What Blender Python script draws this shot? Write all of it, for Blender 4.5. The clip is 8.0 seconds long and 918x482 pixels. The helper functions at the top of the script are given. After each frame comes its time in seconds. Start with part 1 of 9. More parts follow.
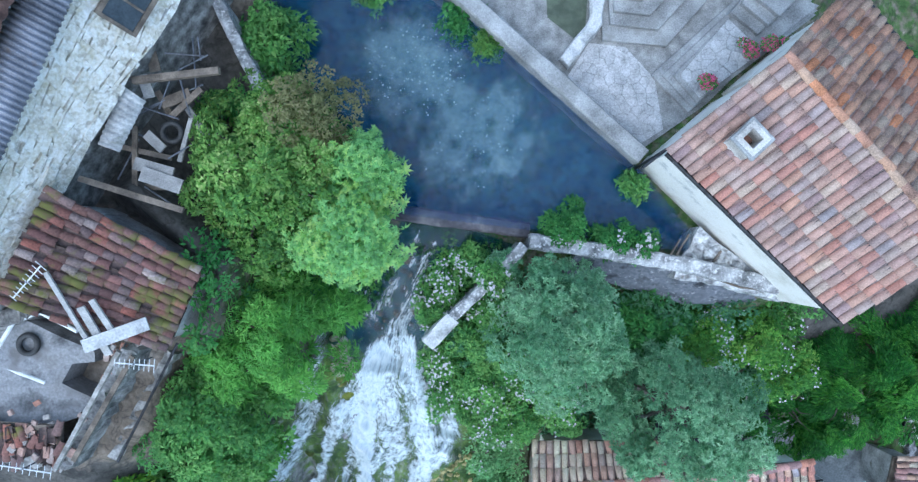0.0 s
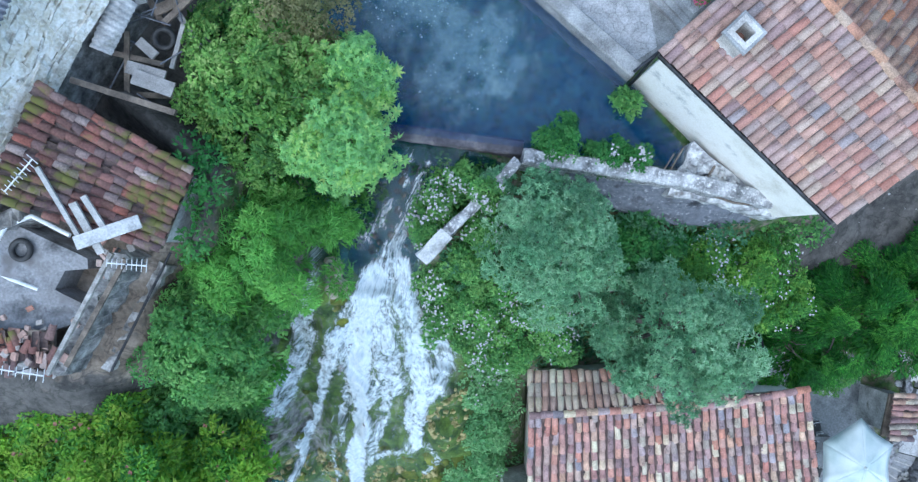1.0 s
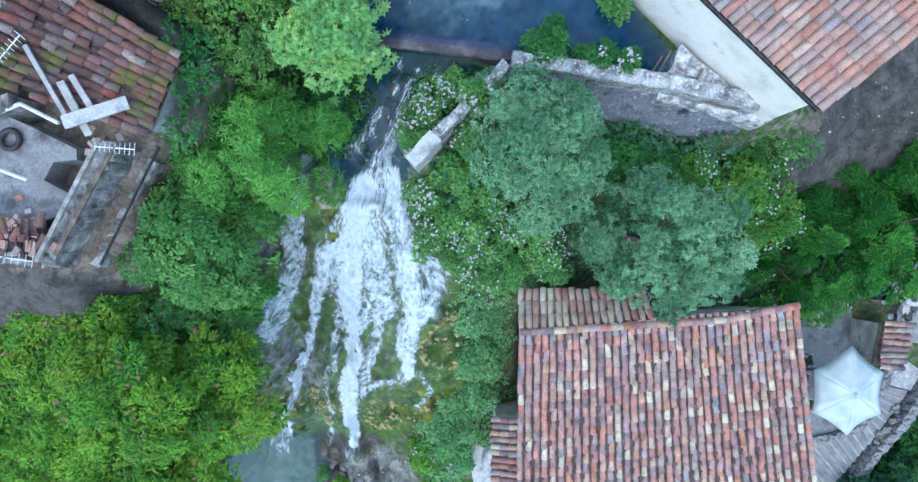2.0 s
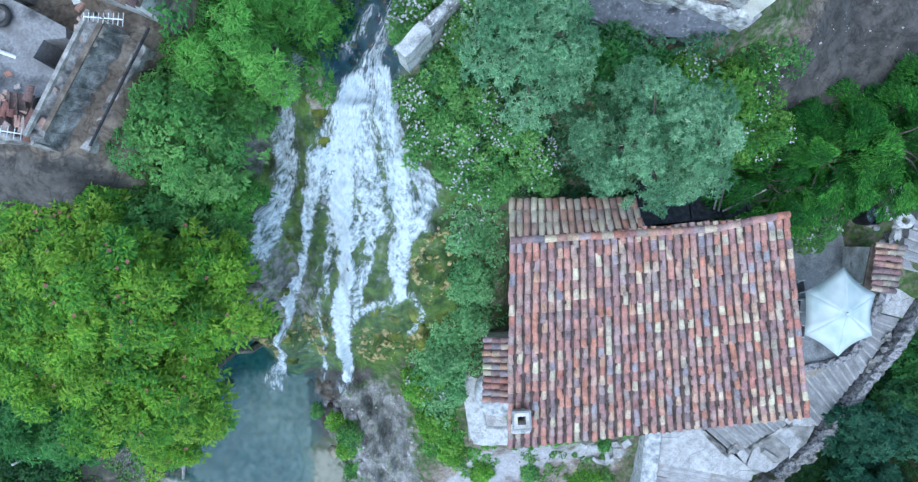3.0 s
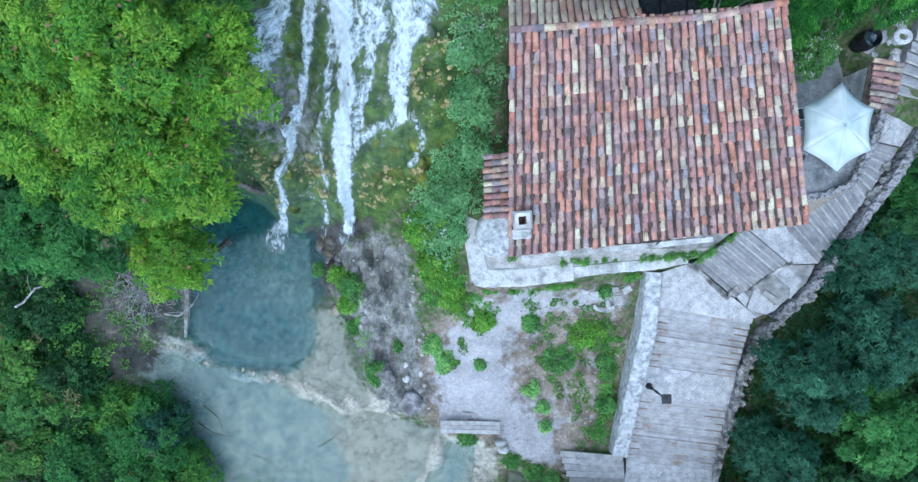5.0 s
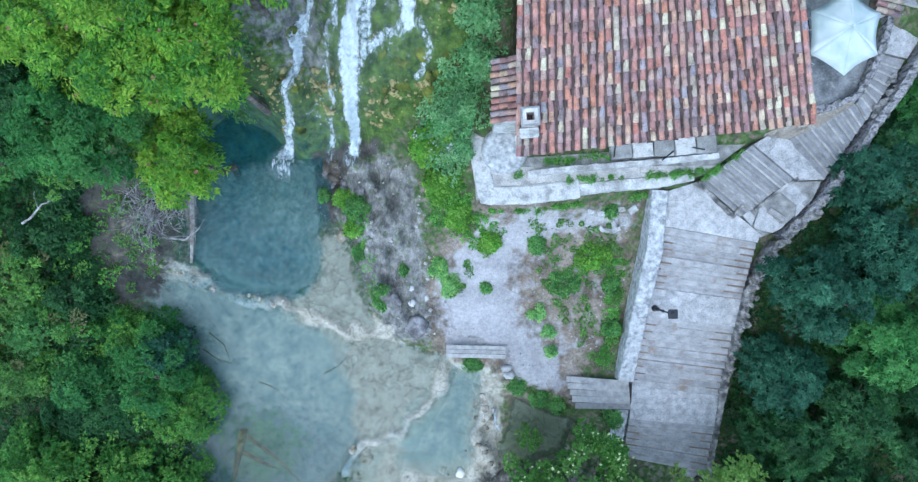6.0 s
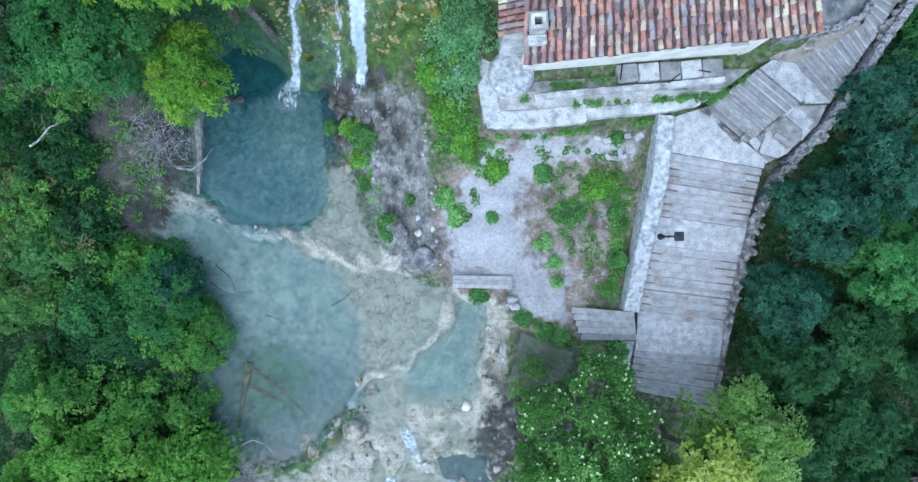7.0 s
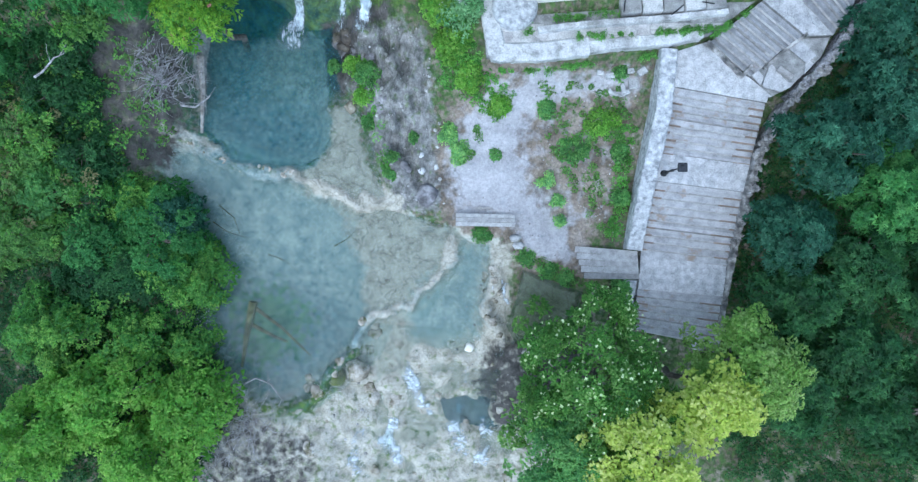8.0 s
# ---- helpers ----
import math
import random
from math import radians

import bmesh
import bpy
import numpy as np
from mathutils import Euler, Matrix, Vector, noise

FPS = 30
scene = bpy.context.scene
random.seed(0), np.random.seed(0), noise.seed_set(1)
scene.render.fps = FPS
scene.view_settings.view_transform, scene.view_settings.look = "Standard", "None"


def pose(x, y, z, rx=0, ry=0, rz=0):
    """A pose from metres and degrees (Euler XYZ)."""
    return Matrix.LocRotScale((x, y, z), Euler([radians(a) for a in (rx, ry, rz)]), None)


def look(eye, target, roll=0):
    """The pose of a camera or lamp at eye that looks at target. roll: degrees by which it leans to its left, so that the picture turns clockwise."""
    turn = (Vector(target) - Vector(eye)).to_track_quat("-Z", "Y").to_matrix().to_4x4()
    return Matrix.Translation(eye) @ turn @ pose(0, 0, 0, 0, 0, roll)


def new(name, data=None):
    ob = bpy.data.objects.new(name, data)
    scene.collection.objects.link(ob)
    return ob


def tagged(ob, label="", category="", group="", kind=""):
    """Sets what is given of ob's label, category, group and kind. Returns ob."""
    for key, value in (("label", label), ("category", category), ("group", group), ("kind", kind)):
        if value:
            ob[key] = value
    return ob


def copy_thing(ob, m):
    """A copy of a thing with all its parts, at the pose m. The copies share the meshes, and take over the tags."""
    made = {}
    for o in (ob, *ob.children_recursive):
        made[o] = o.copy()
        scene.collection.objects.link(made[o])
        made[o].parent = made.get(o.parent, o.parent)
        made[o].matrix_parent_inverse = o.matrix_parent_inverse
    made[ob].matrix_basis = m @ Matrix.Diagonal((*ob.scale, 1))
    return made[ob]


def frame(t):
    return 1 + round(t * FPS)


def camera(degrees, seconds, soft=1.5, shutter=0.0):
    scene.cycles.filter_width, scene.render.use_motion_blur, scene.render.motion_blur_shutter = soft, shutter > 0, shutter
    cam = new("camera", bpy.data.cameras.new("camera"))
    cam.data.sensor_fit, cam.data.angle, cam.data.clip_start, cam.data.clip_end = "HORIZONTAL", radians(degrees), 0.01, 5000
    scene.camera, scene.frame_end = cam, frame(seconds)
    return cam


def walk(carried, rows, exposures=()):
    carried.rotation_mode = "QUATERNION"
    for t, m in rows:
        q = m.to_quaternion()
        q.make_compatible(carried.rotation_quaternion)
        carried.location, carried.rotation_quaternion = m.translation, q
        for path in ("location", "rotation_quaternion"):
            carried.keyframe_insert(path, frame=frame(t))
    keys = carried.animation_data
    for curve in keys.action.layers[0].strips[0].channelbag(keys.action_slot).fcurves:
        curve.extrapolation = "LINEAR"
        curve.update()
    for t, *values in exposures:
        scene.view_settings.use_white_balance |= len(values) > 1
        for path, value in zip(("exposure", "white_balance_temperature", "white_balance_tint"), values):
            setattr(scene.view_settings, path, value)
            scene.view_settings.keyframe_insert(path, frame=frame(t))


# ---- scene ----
cam = camera(74.0, 8.0, soft=1.35)
# the drone glides level, looking straight down: seconds, x, y, z, turn
PATH = [
    (0.0, 0.000, 0.000, 30.441, 0.54),
    (0.5, 0.081, -1.083, 30.421, 0.41),
    (1.0, 0.186, -2.278, 30.426, 0.33),
    (1.5, 0.328, -3.565, 30.457, 0.25),
    (3.0, 0.809, -7.846, 30.519, 0.44),
    (3.5, 0.885, -9.450, 30.550, 0.21),
    (4.0, 0.914, -11.100, 30.556, 0.12),
    (4.5, 0.894, -12.819, 30.595, 0.07),
    (6.0, 0.551, -18.148, 30.629, 0.00),
    (6.5, 0.396, -19.822, 30.648, -0.06),
    (7.0, 0.262, -21.416, 30.698, -0.01),
    (7.5, 0.168, -22.920, 30.731, 0.03),
    (8.0, 0.108, -24.334, 30.735, 0.04),
]
walk(cam, [(t, pose(x, y, z, 0, 0, turn)) for t, x, y, z, turn in PATH], [(0.0, 0.96, 5680, 0), (8.0, 0.96, 5680, 0)])

# ---- light: an even, cool evening sky and a weak, very wide sun ----
world = bpy.data.worlds.new("sky")
scene.world = world
world.use_nodes = True
wn = world.node_tree.nodes
sky = wn.new("ShaderNodeTexSky")
sky.sky_type = "NISHITA"
sky.sun_disc = False
sky.sun_elevation, sky.sun_rotation = radians(60), radians(207)
sky.altitude, sky.air_density, sky.dust_density, sky.ozone_density = 700, 1.0, 2.0, 1.0
wn["Background"].inputs["Strength"].default_value = 0.15
world.node_tree.links.new(sky.outputs["Color"], wn["Background"].inputs["Color"])

sun_data = bpy.data.lights.new("sun", "SUN")
sun_data.energy, sun_data.angle, sun_data.color = 1.25, radians(110), (0.96, 0.98, 1.0)
sun = new("sun", sun_data)
sun.matrix_world = look((-13, -25, 48), (0, 0, 0))


# ---- materials ----
def mat(name, colours, scale=2.0, fine=25.0, rough=0.85, bump=0.4, bump_size=0.02, by="noise", metal=0.0, mix=0.5, stains=None, stain_scale=0.6, stain_at=0.6):
    """A surface of several tones: colours is a ramp, spread by a coarse noise, a fine noise, or at random by object or island."""
    m = bpy.data.materials.new(name)
    m.use_nodes = True
    t = m.node_tree
    n, ln = t.nodes, t.links
    bsdf = n["Principled BSDF"]
    co = n.new("ShaderNodeNewGeometry")
    big = n.new("ShaderNodeTexNoise")
    big.inputs["Scale"].default_value, big.inputs["Detail"].default_value = scale, 6
    small = n.new("ShaderNodeTexNoise")
    small.inputs["Scale"].default_value, small.inputs["Detail"].default_value = fine, 5
    for tex in (big, small):
        ln.new(co.outputs["Position"], tex.inputs["Vector"])
    ramp = n.new("ShaderNodeValToRGB")
    e = ramp.color_ramp.elements
    lo, hi = (0.3, 0.7) if by == "noise" else (0.0, 1.0)
    for k, c in enumerate(colours):
        at = lo + (hi - lo) * k / max(1, len(colours) - 1)
        el = e[k] if k < 2 else e.new(at)
        el.position, el.color = at, (*c, 1)
    if by == "object":
        src = n.new("ShaderNodeObjectInfo").outputs["Random"]
    elif by == "island":
        src = n.new("ShaderNodeNewGeometry").outputs["Random Per Island"]
    else:
        src = big.outputs["Fac"]
    ln.new(src, ramp.inputs["Fac"])
    col = ramp.outputs["Color"]
    shade = n.new("ShaderNodeMix")
    shade.data_type, shade.blend_type = "RGBA", "OVERLAY"
    shade.inputs["Factor"].default_value = mix
    ln.new(col, shade.inputs["A"])
    grey = n.new("ShaderNodeMix")
    grey.data_type = "FLOAT"
    grey.inputs["Factor"].default_value = 0.5
    ln.new(big.outputs["Fac"], grey.inputs["A"])
    ln.new(small.outputs["Fac"], grey.inputs["B"])
    spread = n.new("ShaderNodeMapRange")
    spread.inputs["From Min"].default_value, spread.inputs["From Max"].default_value = 0.3, 0.7
    ln.new(grey.outputs["Result"], spread.inputs["Value"])
    ln.new(spread.outputs["Result"], shade.inputs["B"])
    col = shade.outputs["Result"]
    if stains:
        st = n.new("ShaderNodeTexNoise")
        st.inputs["Scale"].default_value, st.inputs["Detail"].default_value, st.inputs["Roughness"].default_value = stain_scale, 8, 0.65
        ln.new(co.outputs["Position"], st.inputs["Vector"])
        cut = n.new("ShaderNodeMapRange")
        cut.inputs["From Min"].default_value, cut.inputs["From Max"].default_value = stain_at - 0.05, stain_at + 0.06
        ln.new(st.outputs["Fac"], cut.inputs["Value"])
        over = n.new("ShaderNodeMix")
        over.data_type = "RGBA"
        ln.new(cut.outputs["Result"], over.inputs["Factor"])
        ln.new(col, over.inputs["A"])
        over.inputs["B"].default_value = (*stains, 1)
        col = over.outputs["Result"]
    ln.new(col, bsdf.inputs["Base Color"])
    bsdf.inputs["Roughness"].default_value, bsdf.inputs["Metallic"].default_value = rough, metal
    if bump:
        b = n.new("ShaderNodeBump")
        b.inputs["Strength"].default_value, b.inputs["Distance"].default_value = bump, bump_size
        ln.new(grey.outputs["Result"], b.inputs["Height"])
        ln.new(b.outputs["Normal"], bsdf.inputs["Normal"])
    return m


def leaf_mat(name, colours, glow=0.45, scale=1.2):
    """Leaves: tones spread twig by twig and leaf by leaf, a waxy face, light through the blade."""
    m = mat(name, colours, scale, 8.0, 0.55, 0.0, by="island", mix=0.55)
    t = m.node_tree
    n, ln = t.nodes, t.links
    bsdf, out = n["Principled BSDF"], n["Material Output"]
    ramp = next(x for x in n if x.bl_idname == "ShaderNodeValToRGB")
    leafwise = ramp.inputs["Fac"].links[0].from_socket
    twig = n.new("ShaderNodeAttribute")
    twig.attribute_name = "tone"
    both_tones = n.new("ShaderNodeMix")
    both_tones.data_type = "FLOAT"
    both_tones.inputs["Factor"].default_value = 0.55
    ln.new(leafwise, both_tones.inputs["A"])
    ln.new(twig.outputs["Fac"], both_tones.inputs["B"])
    ln.new(both_tones.outputs["Result"], ramp.inputs["Fac"])
    thin = n.new("ShaderNodeBsdfTranslucent")
    ln.new(bsdf.inputs["Base Color"].links[0].from_socket, thin.inputs["Color"])
    both = n.new("ShaderNodeMixShader")
    both.inputs["Fac"].default_value = glow
    ln.new(bsdf.outputs[0], both.inputs[1])
    ln.new(thin.outputs[0], both.inputs[2])
    ln.new(both.outputs[0], out.inputs["Surface"])
    bsdf.inputs["Specular IOR Level"].default_value = 0.3
    return m


def water_mat(name, tint, haze, cloud, scale=3.0, ripple=0.15):
    """Still water: a tinted clear body, a share of pale suspended lime that clouds it, and a mirror gloss on top."""
    m = bpy.data.materials.new(name)
    m.use_nodes = True
    t = m.node_tree
    n, ln = t.nodes, t.links
    out = n["Material Output"]
    n.remove(n["Principled BSDF"])
    co = n.new("ShaderNodeTexCoord")
    wave = n.new("ShaderNodeTexNoise")
    wave.inputs["Scale"].default_value, wave.inputs["Detail"].default_value = scale, 5
    ln.new(co.outputs["Object"], wave.inputs["Vector"])
    b = n.new("ShaderNodeBump")
    b.inputs["Strength"].default_value, b.inputs["Distance"].default_value = ripple, 0.05
    ln.new(wave.outputs["Fac"], b.inputs["Height"])
    clear = n.new("ShaderNodeBsdfTransparent")
    clear.inputs["Color"].default_value = (*tint, 1)
    milk = n.new("ShaderNodeBsdfDiffuse")
    milk.inputs["Color"].default_value = (*haze, 1)
    body = n.new("ShaderNodeMixShader")
    body.inputs["Fac"].default_value = cloud
    ln.new(clear.outputs[0], body.inputs[1])
    ln.new(milk.outputs[0], body.inputs[2])
    gloss = n.new("ShaderNodeBsdfGlossy")
    gloss.inputs["Roughness"].default_value = 0.04
    ln.new(b.outputs["Normal"], gloss.inputs["Normal"])
    fres = n.new("ShaderNodeFresnel")
    fres.inputs["IOR"].default_value = 1.33
    ln.new(b.outputs["Normal"], fres.inputs["Normal"])
    top = n.new("ShaderNodeMixShader")
    ln.new(fres.outputs[0], top.inputs["Fac"])
    ln.new(body.outputs[0], top.inputs[1])
    ln.new(gloss.outputs[0], top.inputs[2])
    ln.new(top.outputs[0], out.inputs["Surface"])
    return m


TILE_TONES = [(0.399, 0.191, 0.163), (0.461, 0.208, 0.137), (0.3, 0.284, 0.309), (0.361, 0.2, 0.18), (0.223, 0.158, 0.167), (0.584, 0.519, 0.37), (0.43, 0.191, 0.146), (0.33, 0.183, 0.172), (0.246, 0.225, 0.253), (0.492, 0.3, 0.206), (0.384, 0.216, 0.198), (0.284, 0.158, 0.154), (0.415, 0.3, 0.249), (0.422, 0.174, 0.137), (0.207, 0.153, 0.159), (0.538, 0.468, 0.345), (0.392, 0.216, 0.189), (0.461, 0.216, 0.154), (0.338, 0.25, 0.258)]
M_TILE = mat("old_clay_tile", TILE_TONES, 3.0, 30, 0.9, 0.5, 0.01, "object", mix=0.75, stains=(0.54, 0.50, 0.47), stain_scale=9, stain_at=0.70)
M_TILE_J = mat("old_clay_tiles", TILE_TONES, 3.0, 30, 0.9, 0.5, 0.01, "island", mix=0.75, stains=(0.54, 0.50, 0.47), stain_scale=9, stain_at=0.70)
CREAM_TONES = [(0.60, 0.50, 0.38), (0.44, 0.20, 0.15), (0.56, 0.46, 0.36), (0.46, 0.24, 0.19), (0.62, 0.54, 0.42), (0.38, 0.30, 0.27), (0.52, 0.30, 0.23), (0.58, 0.49, 0.36)]
M_TILE_C = mat("cream_clay_tile", CREAM_TONES, 1.6, 30, 0.9, 0.5, 0.01, "object", mix=0.6)
PLAZA_TONES = [(0.42, 0.21, 0.16), (0.44, 0.28, 0.23), (0.40, 0.175, 0.135), (0.40, 0.28, 0.25), (0.30, 0.20, 0.20), (0.470, 0.353, 0.277), (0.319, 0.244, 0.235), (0.437, 0.244, 0.176), (0.302, 0.260, 0.269)]
M_TILE_P = mat("pink_clay_tile", PLAZA_TONES, 2.2, 30, 0.85, 0.3, 0.01, "object", mix=0.5)
MOSS_TONES = [(0.129, 0.066, 0.061), (0.189, 0.094, 0.076), (0.103, 0.066, 0.068), (0.163, 0.109, 0.103), (0.275, 0.101, 0.076), (0.138, 0.078, 0.072), (0.361, 0.281, 0.258), (0.146, 0.07, 0.065), (0.215, 0.101, 0.084)]
M_TILE_O = mat("orange_clay_tile", [(0.43, 0.22, 0.14), (0.42, 0.29, 0.21), (0.37, 0.15, 0.09), (0.40, 0.30, 0.23), (0.31, 0.19, 0.15), (0.52, 0.20, 0.09), (0.38, 0.28, 0.21)], 2.2, 30, 0.85, 0.4, 0.01, "object", mix=0.7)
# pink pans, toned below the covers to paint the shade in the troughs
M_PAN_P = mat("pink_shaded_hollow_tile", [(0.20, 0.14, 0.125), (0.26, 0.175, 0.155), (0.17, 0.135, 0.13), (0.28, 0.205, 0.175)], 2.2, 30, 0.9, 0.4, 0.01, "island", mix=0.7)
M_TILE_M = mat("mossy_clay_tile", MOSS_TONES, 1.2, 20, 0.95, 0.6, 0.015, "object", mix=0.6, stains=(0.15, 0.145, 0.04), stain_scale=1.3, stain_at=0.575)
M_TILE_M2 = mat("mossy_clay_tiles", MOSS_TONES, 1.2, 20, 0.95, 0.6, 0.015, "island", mix=0.6, stains=(0.15, 0.145, 0.04), stain_scale=1.3, stain_at=0.575)
# near-black pans: shadow of the gaps between covers is put into their colour
M_PAN = mat("shaded_hollow_tile", [(0.08, 0.06, 0.055), (0.16, 0.11, 0.10)], 3, 20, 0.95)
M_MORTAR = mat("lime_mortar", [(0.46, 0.43, 0.40), (0.60, 0.57, 0.53)], 2, 25, 0.95)
M_PLASTER = mat("white_limewash", [(0.68, 0.65, 0.59), (0.85, 0.82, 0.76), (0.76, 0.725, 0.66)], 0.9, 18, 0.9, 0.5, 0.02, stains=(0.42, 0.42, 0.40), stain_scale=0.9, stain_at=0.64)
M_STONE = mat("pale_limestone", [(0.34, 0.335, 0.33), (0.46, 0.46, 0.46), (0.55, 0.55, 0.55)], 1.6, 14, 0.92, 0.7, 0.04, stains=(0.22, 0.225, 0.19), stain_scale=1.9, stain_at=0.64)
M_WEIR = mat("worn_weir_stone", [(0.055, 0.052, 0.065), (0.12, 0.11, 0.125)], 1.6, 12, 0.9, 0.5, 0.03, stains=(0.22, 0.20, 0.20), stain_scale=1.6, stain_at=0.64)
M_STONE_P = mat("limestone_piece", [(0.34, 0.33, 0.32), (0.48, 0.47, 0.45), (0.42, 0.40, 0.39), (0.55, 0.54, 0.52)], 2.5, 16, 0.92, 0.6, 0.02, "object")
M_WALLTOP = mat("lichened_coping", [(0.13, 0.135, 0.14), (0.30, 0.30, 0.31), (0.46, 0.46, 0.47)], 2.4, 20, 0.95, 0.9, 0.03, stains=(0.68, 0.67, 0.67), stain_scale=11, stain_at=0.57)
M_PAVE = mat("flagstone", [(0.40, 0.40, 0.41), (0.49, 0.485, 0.49), (0.445, 0.44, 0.445)], 3, 20, 0.88, 0.4, 0.01, "object")
M_JOINT = mat("pale_joint", [(0.22, 0.22, 0.215), (0.33, 0.325, 0.32)], 3, 25, 0.95)
M_LIME = mat("lime_rubble", [(0.20, 0.20, 0.21), (0.46, 0.46, 0.47), (0.70, 0.70, 0.70)], 4.5, 16, 0.95, 0.9, 0.04, stains=(0.20, 0.185, 0.17), stain_scale=3.5, stain_at=0.63)
M_SKIRT = mat("blue_grey_rubble", [(0.045, 0.05, 0.06), (0.17, 0.18, 0.21), (0.10, 0.105, 0.125)], 2.4, 9, 0.95, 1.0, 0.08, stains=(0.40, 0.40, 0.42), stain_scale=7, stain_at=0.62)
M_CONCRETE = mat("grey_concrete", [(0.25, 0.25, 0.25), (0.36, 0.36, 0.36)], 1.5, 25, 0.9, 0.4, 0.01, stains=(0.26, 0.26, 0.25), stain_scale=1.2, stain_at=0.6)
M_PARAPET = mat("lichened_parapet", [(0.30, 0.31, 0.33), (0.42, 0.43, 0.445), (0.50, 0.51, 0.52)], 4.5, 30, 0.92, 0.6, 0.02, stains=(0.64, 0.64, 0.65), stain_scale=8, stain_at=0.63)
M_WOOD = mat("weathered_wood", [(0.24, 0.23, 0.225), (0.42, 0.41, 0.40), (0.33, 0.315, 0.305)], 4, 40, 0.85, 0.5, 0.01, "object")
M_SUNK = mat("slimy_sunken_wood", [(0.06, 0.075, 0.035), (0.15, 0.16, 0.09)], 3, 20, 0.8, 0.5, 0.02)
M_WOOD_D = mat("brown_timber", [(0.10, 0.08, 0.065), (0.22, 0.18, 0.145)], 3, 30, 0.8, 0.5, 0.01)
M_BARK = mat("bark", [(0.09, 0.075, 0.06), (0.19, 0.17, 0.15)], 4, 30, 0.95, 0.8, 0.03)
M_BLEACHED = mat("bleached_branch", [(0.20, 0.185, 0.17), (0.36, 0.345, 0.325)], 4, 30, 0.9, 0.4, 0.01)
M_DRIFT = mat("silvered_driftwood", [(0.22, 0.21, 0.21), (0.44, 0.43, 0.44)], 4, 30, 0.9, 0.3, 0.01)
M_DARK = mat("dark_metal", [(0.02, 0.022, 0.026), (0.05, 0.052, 0.06)], 6, 40, 0.5, 0.1, 0.002, metal=0.6)
M_GALV = mat("grey_sheet_metal", [(0.13, 0.14, 0.17), (0.24, 0.25, 0.29)], 1.5, 30, 0.55, 0.2, 0.004, metal=0.5, stains=(0.20, 0.15, 0.12), stain_scale=2, stain_at=0.66)
M_WHITE_METAL = mat("white_painted_tube", [(0.66, 0.68, 0.70), (0.80, 0.81, 0.82)], 4, 30, 0.4, 0.1, 0.002)
M_CLOTH = mat("pale_canvas", [(0.54, 0.62, 0.61), (0.63, 0.70, 0.69)], 1.2, 60, 0.8, 0.3, 0.01)
M_PLASTIC = mat("black_rubber", [(0.02, 0.02, 0.022), (0.05, 0.05, 0.05)], 5, 40, 0.6, 0.2, 0.003)
M_BRICK = mat("broken_brick", [(0.36, 0.17, 0.12), (0.42, 0.27, 0.22), (0.34, 0.31, 0.29), (0.46, 0.40, 0.36)], 3, 20, 0.95, 0.5, 0.01, "object")
M_RUBBLE = mat("dark_rubble", [(0.10, 0.10, 0.10), (0.24, 0.23, 0.22), (0.40, 0.39, 0.38)], 3.2, 16, 0.95, 0.9, 0.05)
M_WET = mat("wet_grey_rock", [(0.07, 0.065, 0.065), (0.20, 0.19, 0.20), (0.33, 0.32, 0.33)], 1.8, 9, 0.75, 0.9, 0.08)
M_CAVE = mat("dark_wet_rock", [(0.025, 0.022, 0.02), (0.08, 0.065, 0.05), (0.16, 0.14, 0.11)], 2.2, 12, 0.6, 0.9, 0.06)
M_MOSS = mat("mossy_tufa", [(0.035, 0.05, 0.008), (0.10, 0.13, 0.02), (0.20, 0.22, 0.035)], 1.6, 14, 0.95, 0.9, 0.05, stains=(0.26, 0.20, 0.09), stain_scale=2.2, stain_at=0.62)
M_TUFA = mat("pale_tufa_rock", [(0.20, 0.17, 0.12), (0.38, 0.34, 0.28), (0.48, 0.45, 0.40)], 2.4, 14, 0.95, 0.9, 0.05, stains=(0.09, 0.10, 0.03), stain_scale=2.6, stain_at=0.58)
M_BARN = mat("barn_stone", [(0.74, 0.71, 0.64), (0.80, 0.77, 0.71), (0.70, 0.67, 0.60), (0.82, 0.80, 0.75)], 3.5, 14, 0.92, 1.0, 0.06, "object", mix=0.9, stains=(0.50, 0.46, 0.39), stain_scale=4.5, stain_at=0.57)
M_PALE = mat("pale_worn_concrete", [(0.38, 0.38, 0.385), (0.54, 0.54, 0.54), (0.47, 0.465, 0.46)], 2.2, 18, 0.92, 0.6, 0.02, stains=(0.29, 0.295, 0.27), stain_scale=2.6, stain_at=0.61)
M_YARD = mat("dusty_yard_floor", [(0.10, 0.10, 0.105), (0.28, 0.28, 0.29), (0.17, 0.165, 0.165)], 1.3, 16, 0.95, 0.6, 0.03, stains=(0.16, 0.15, 0.15), stain_scale=1.0, stain_at=0.6)
M_GLASS = mat("dark_window", [(0.03, 0.04, 0.05), (0.05, 0.06, 0.07)], 2, 20, 0.1, 0.0)


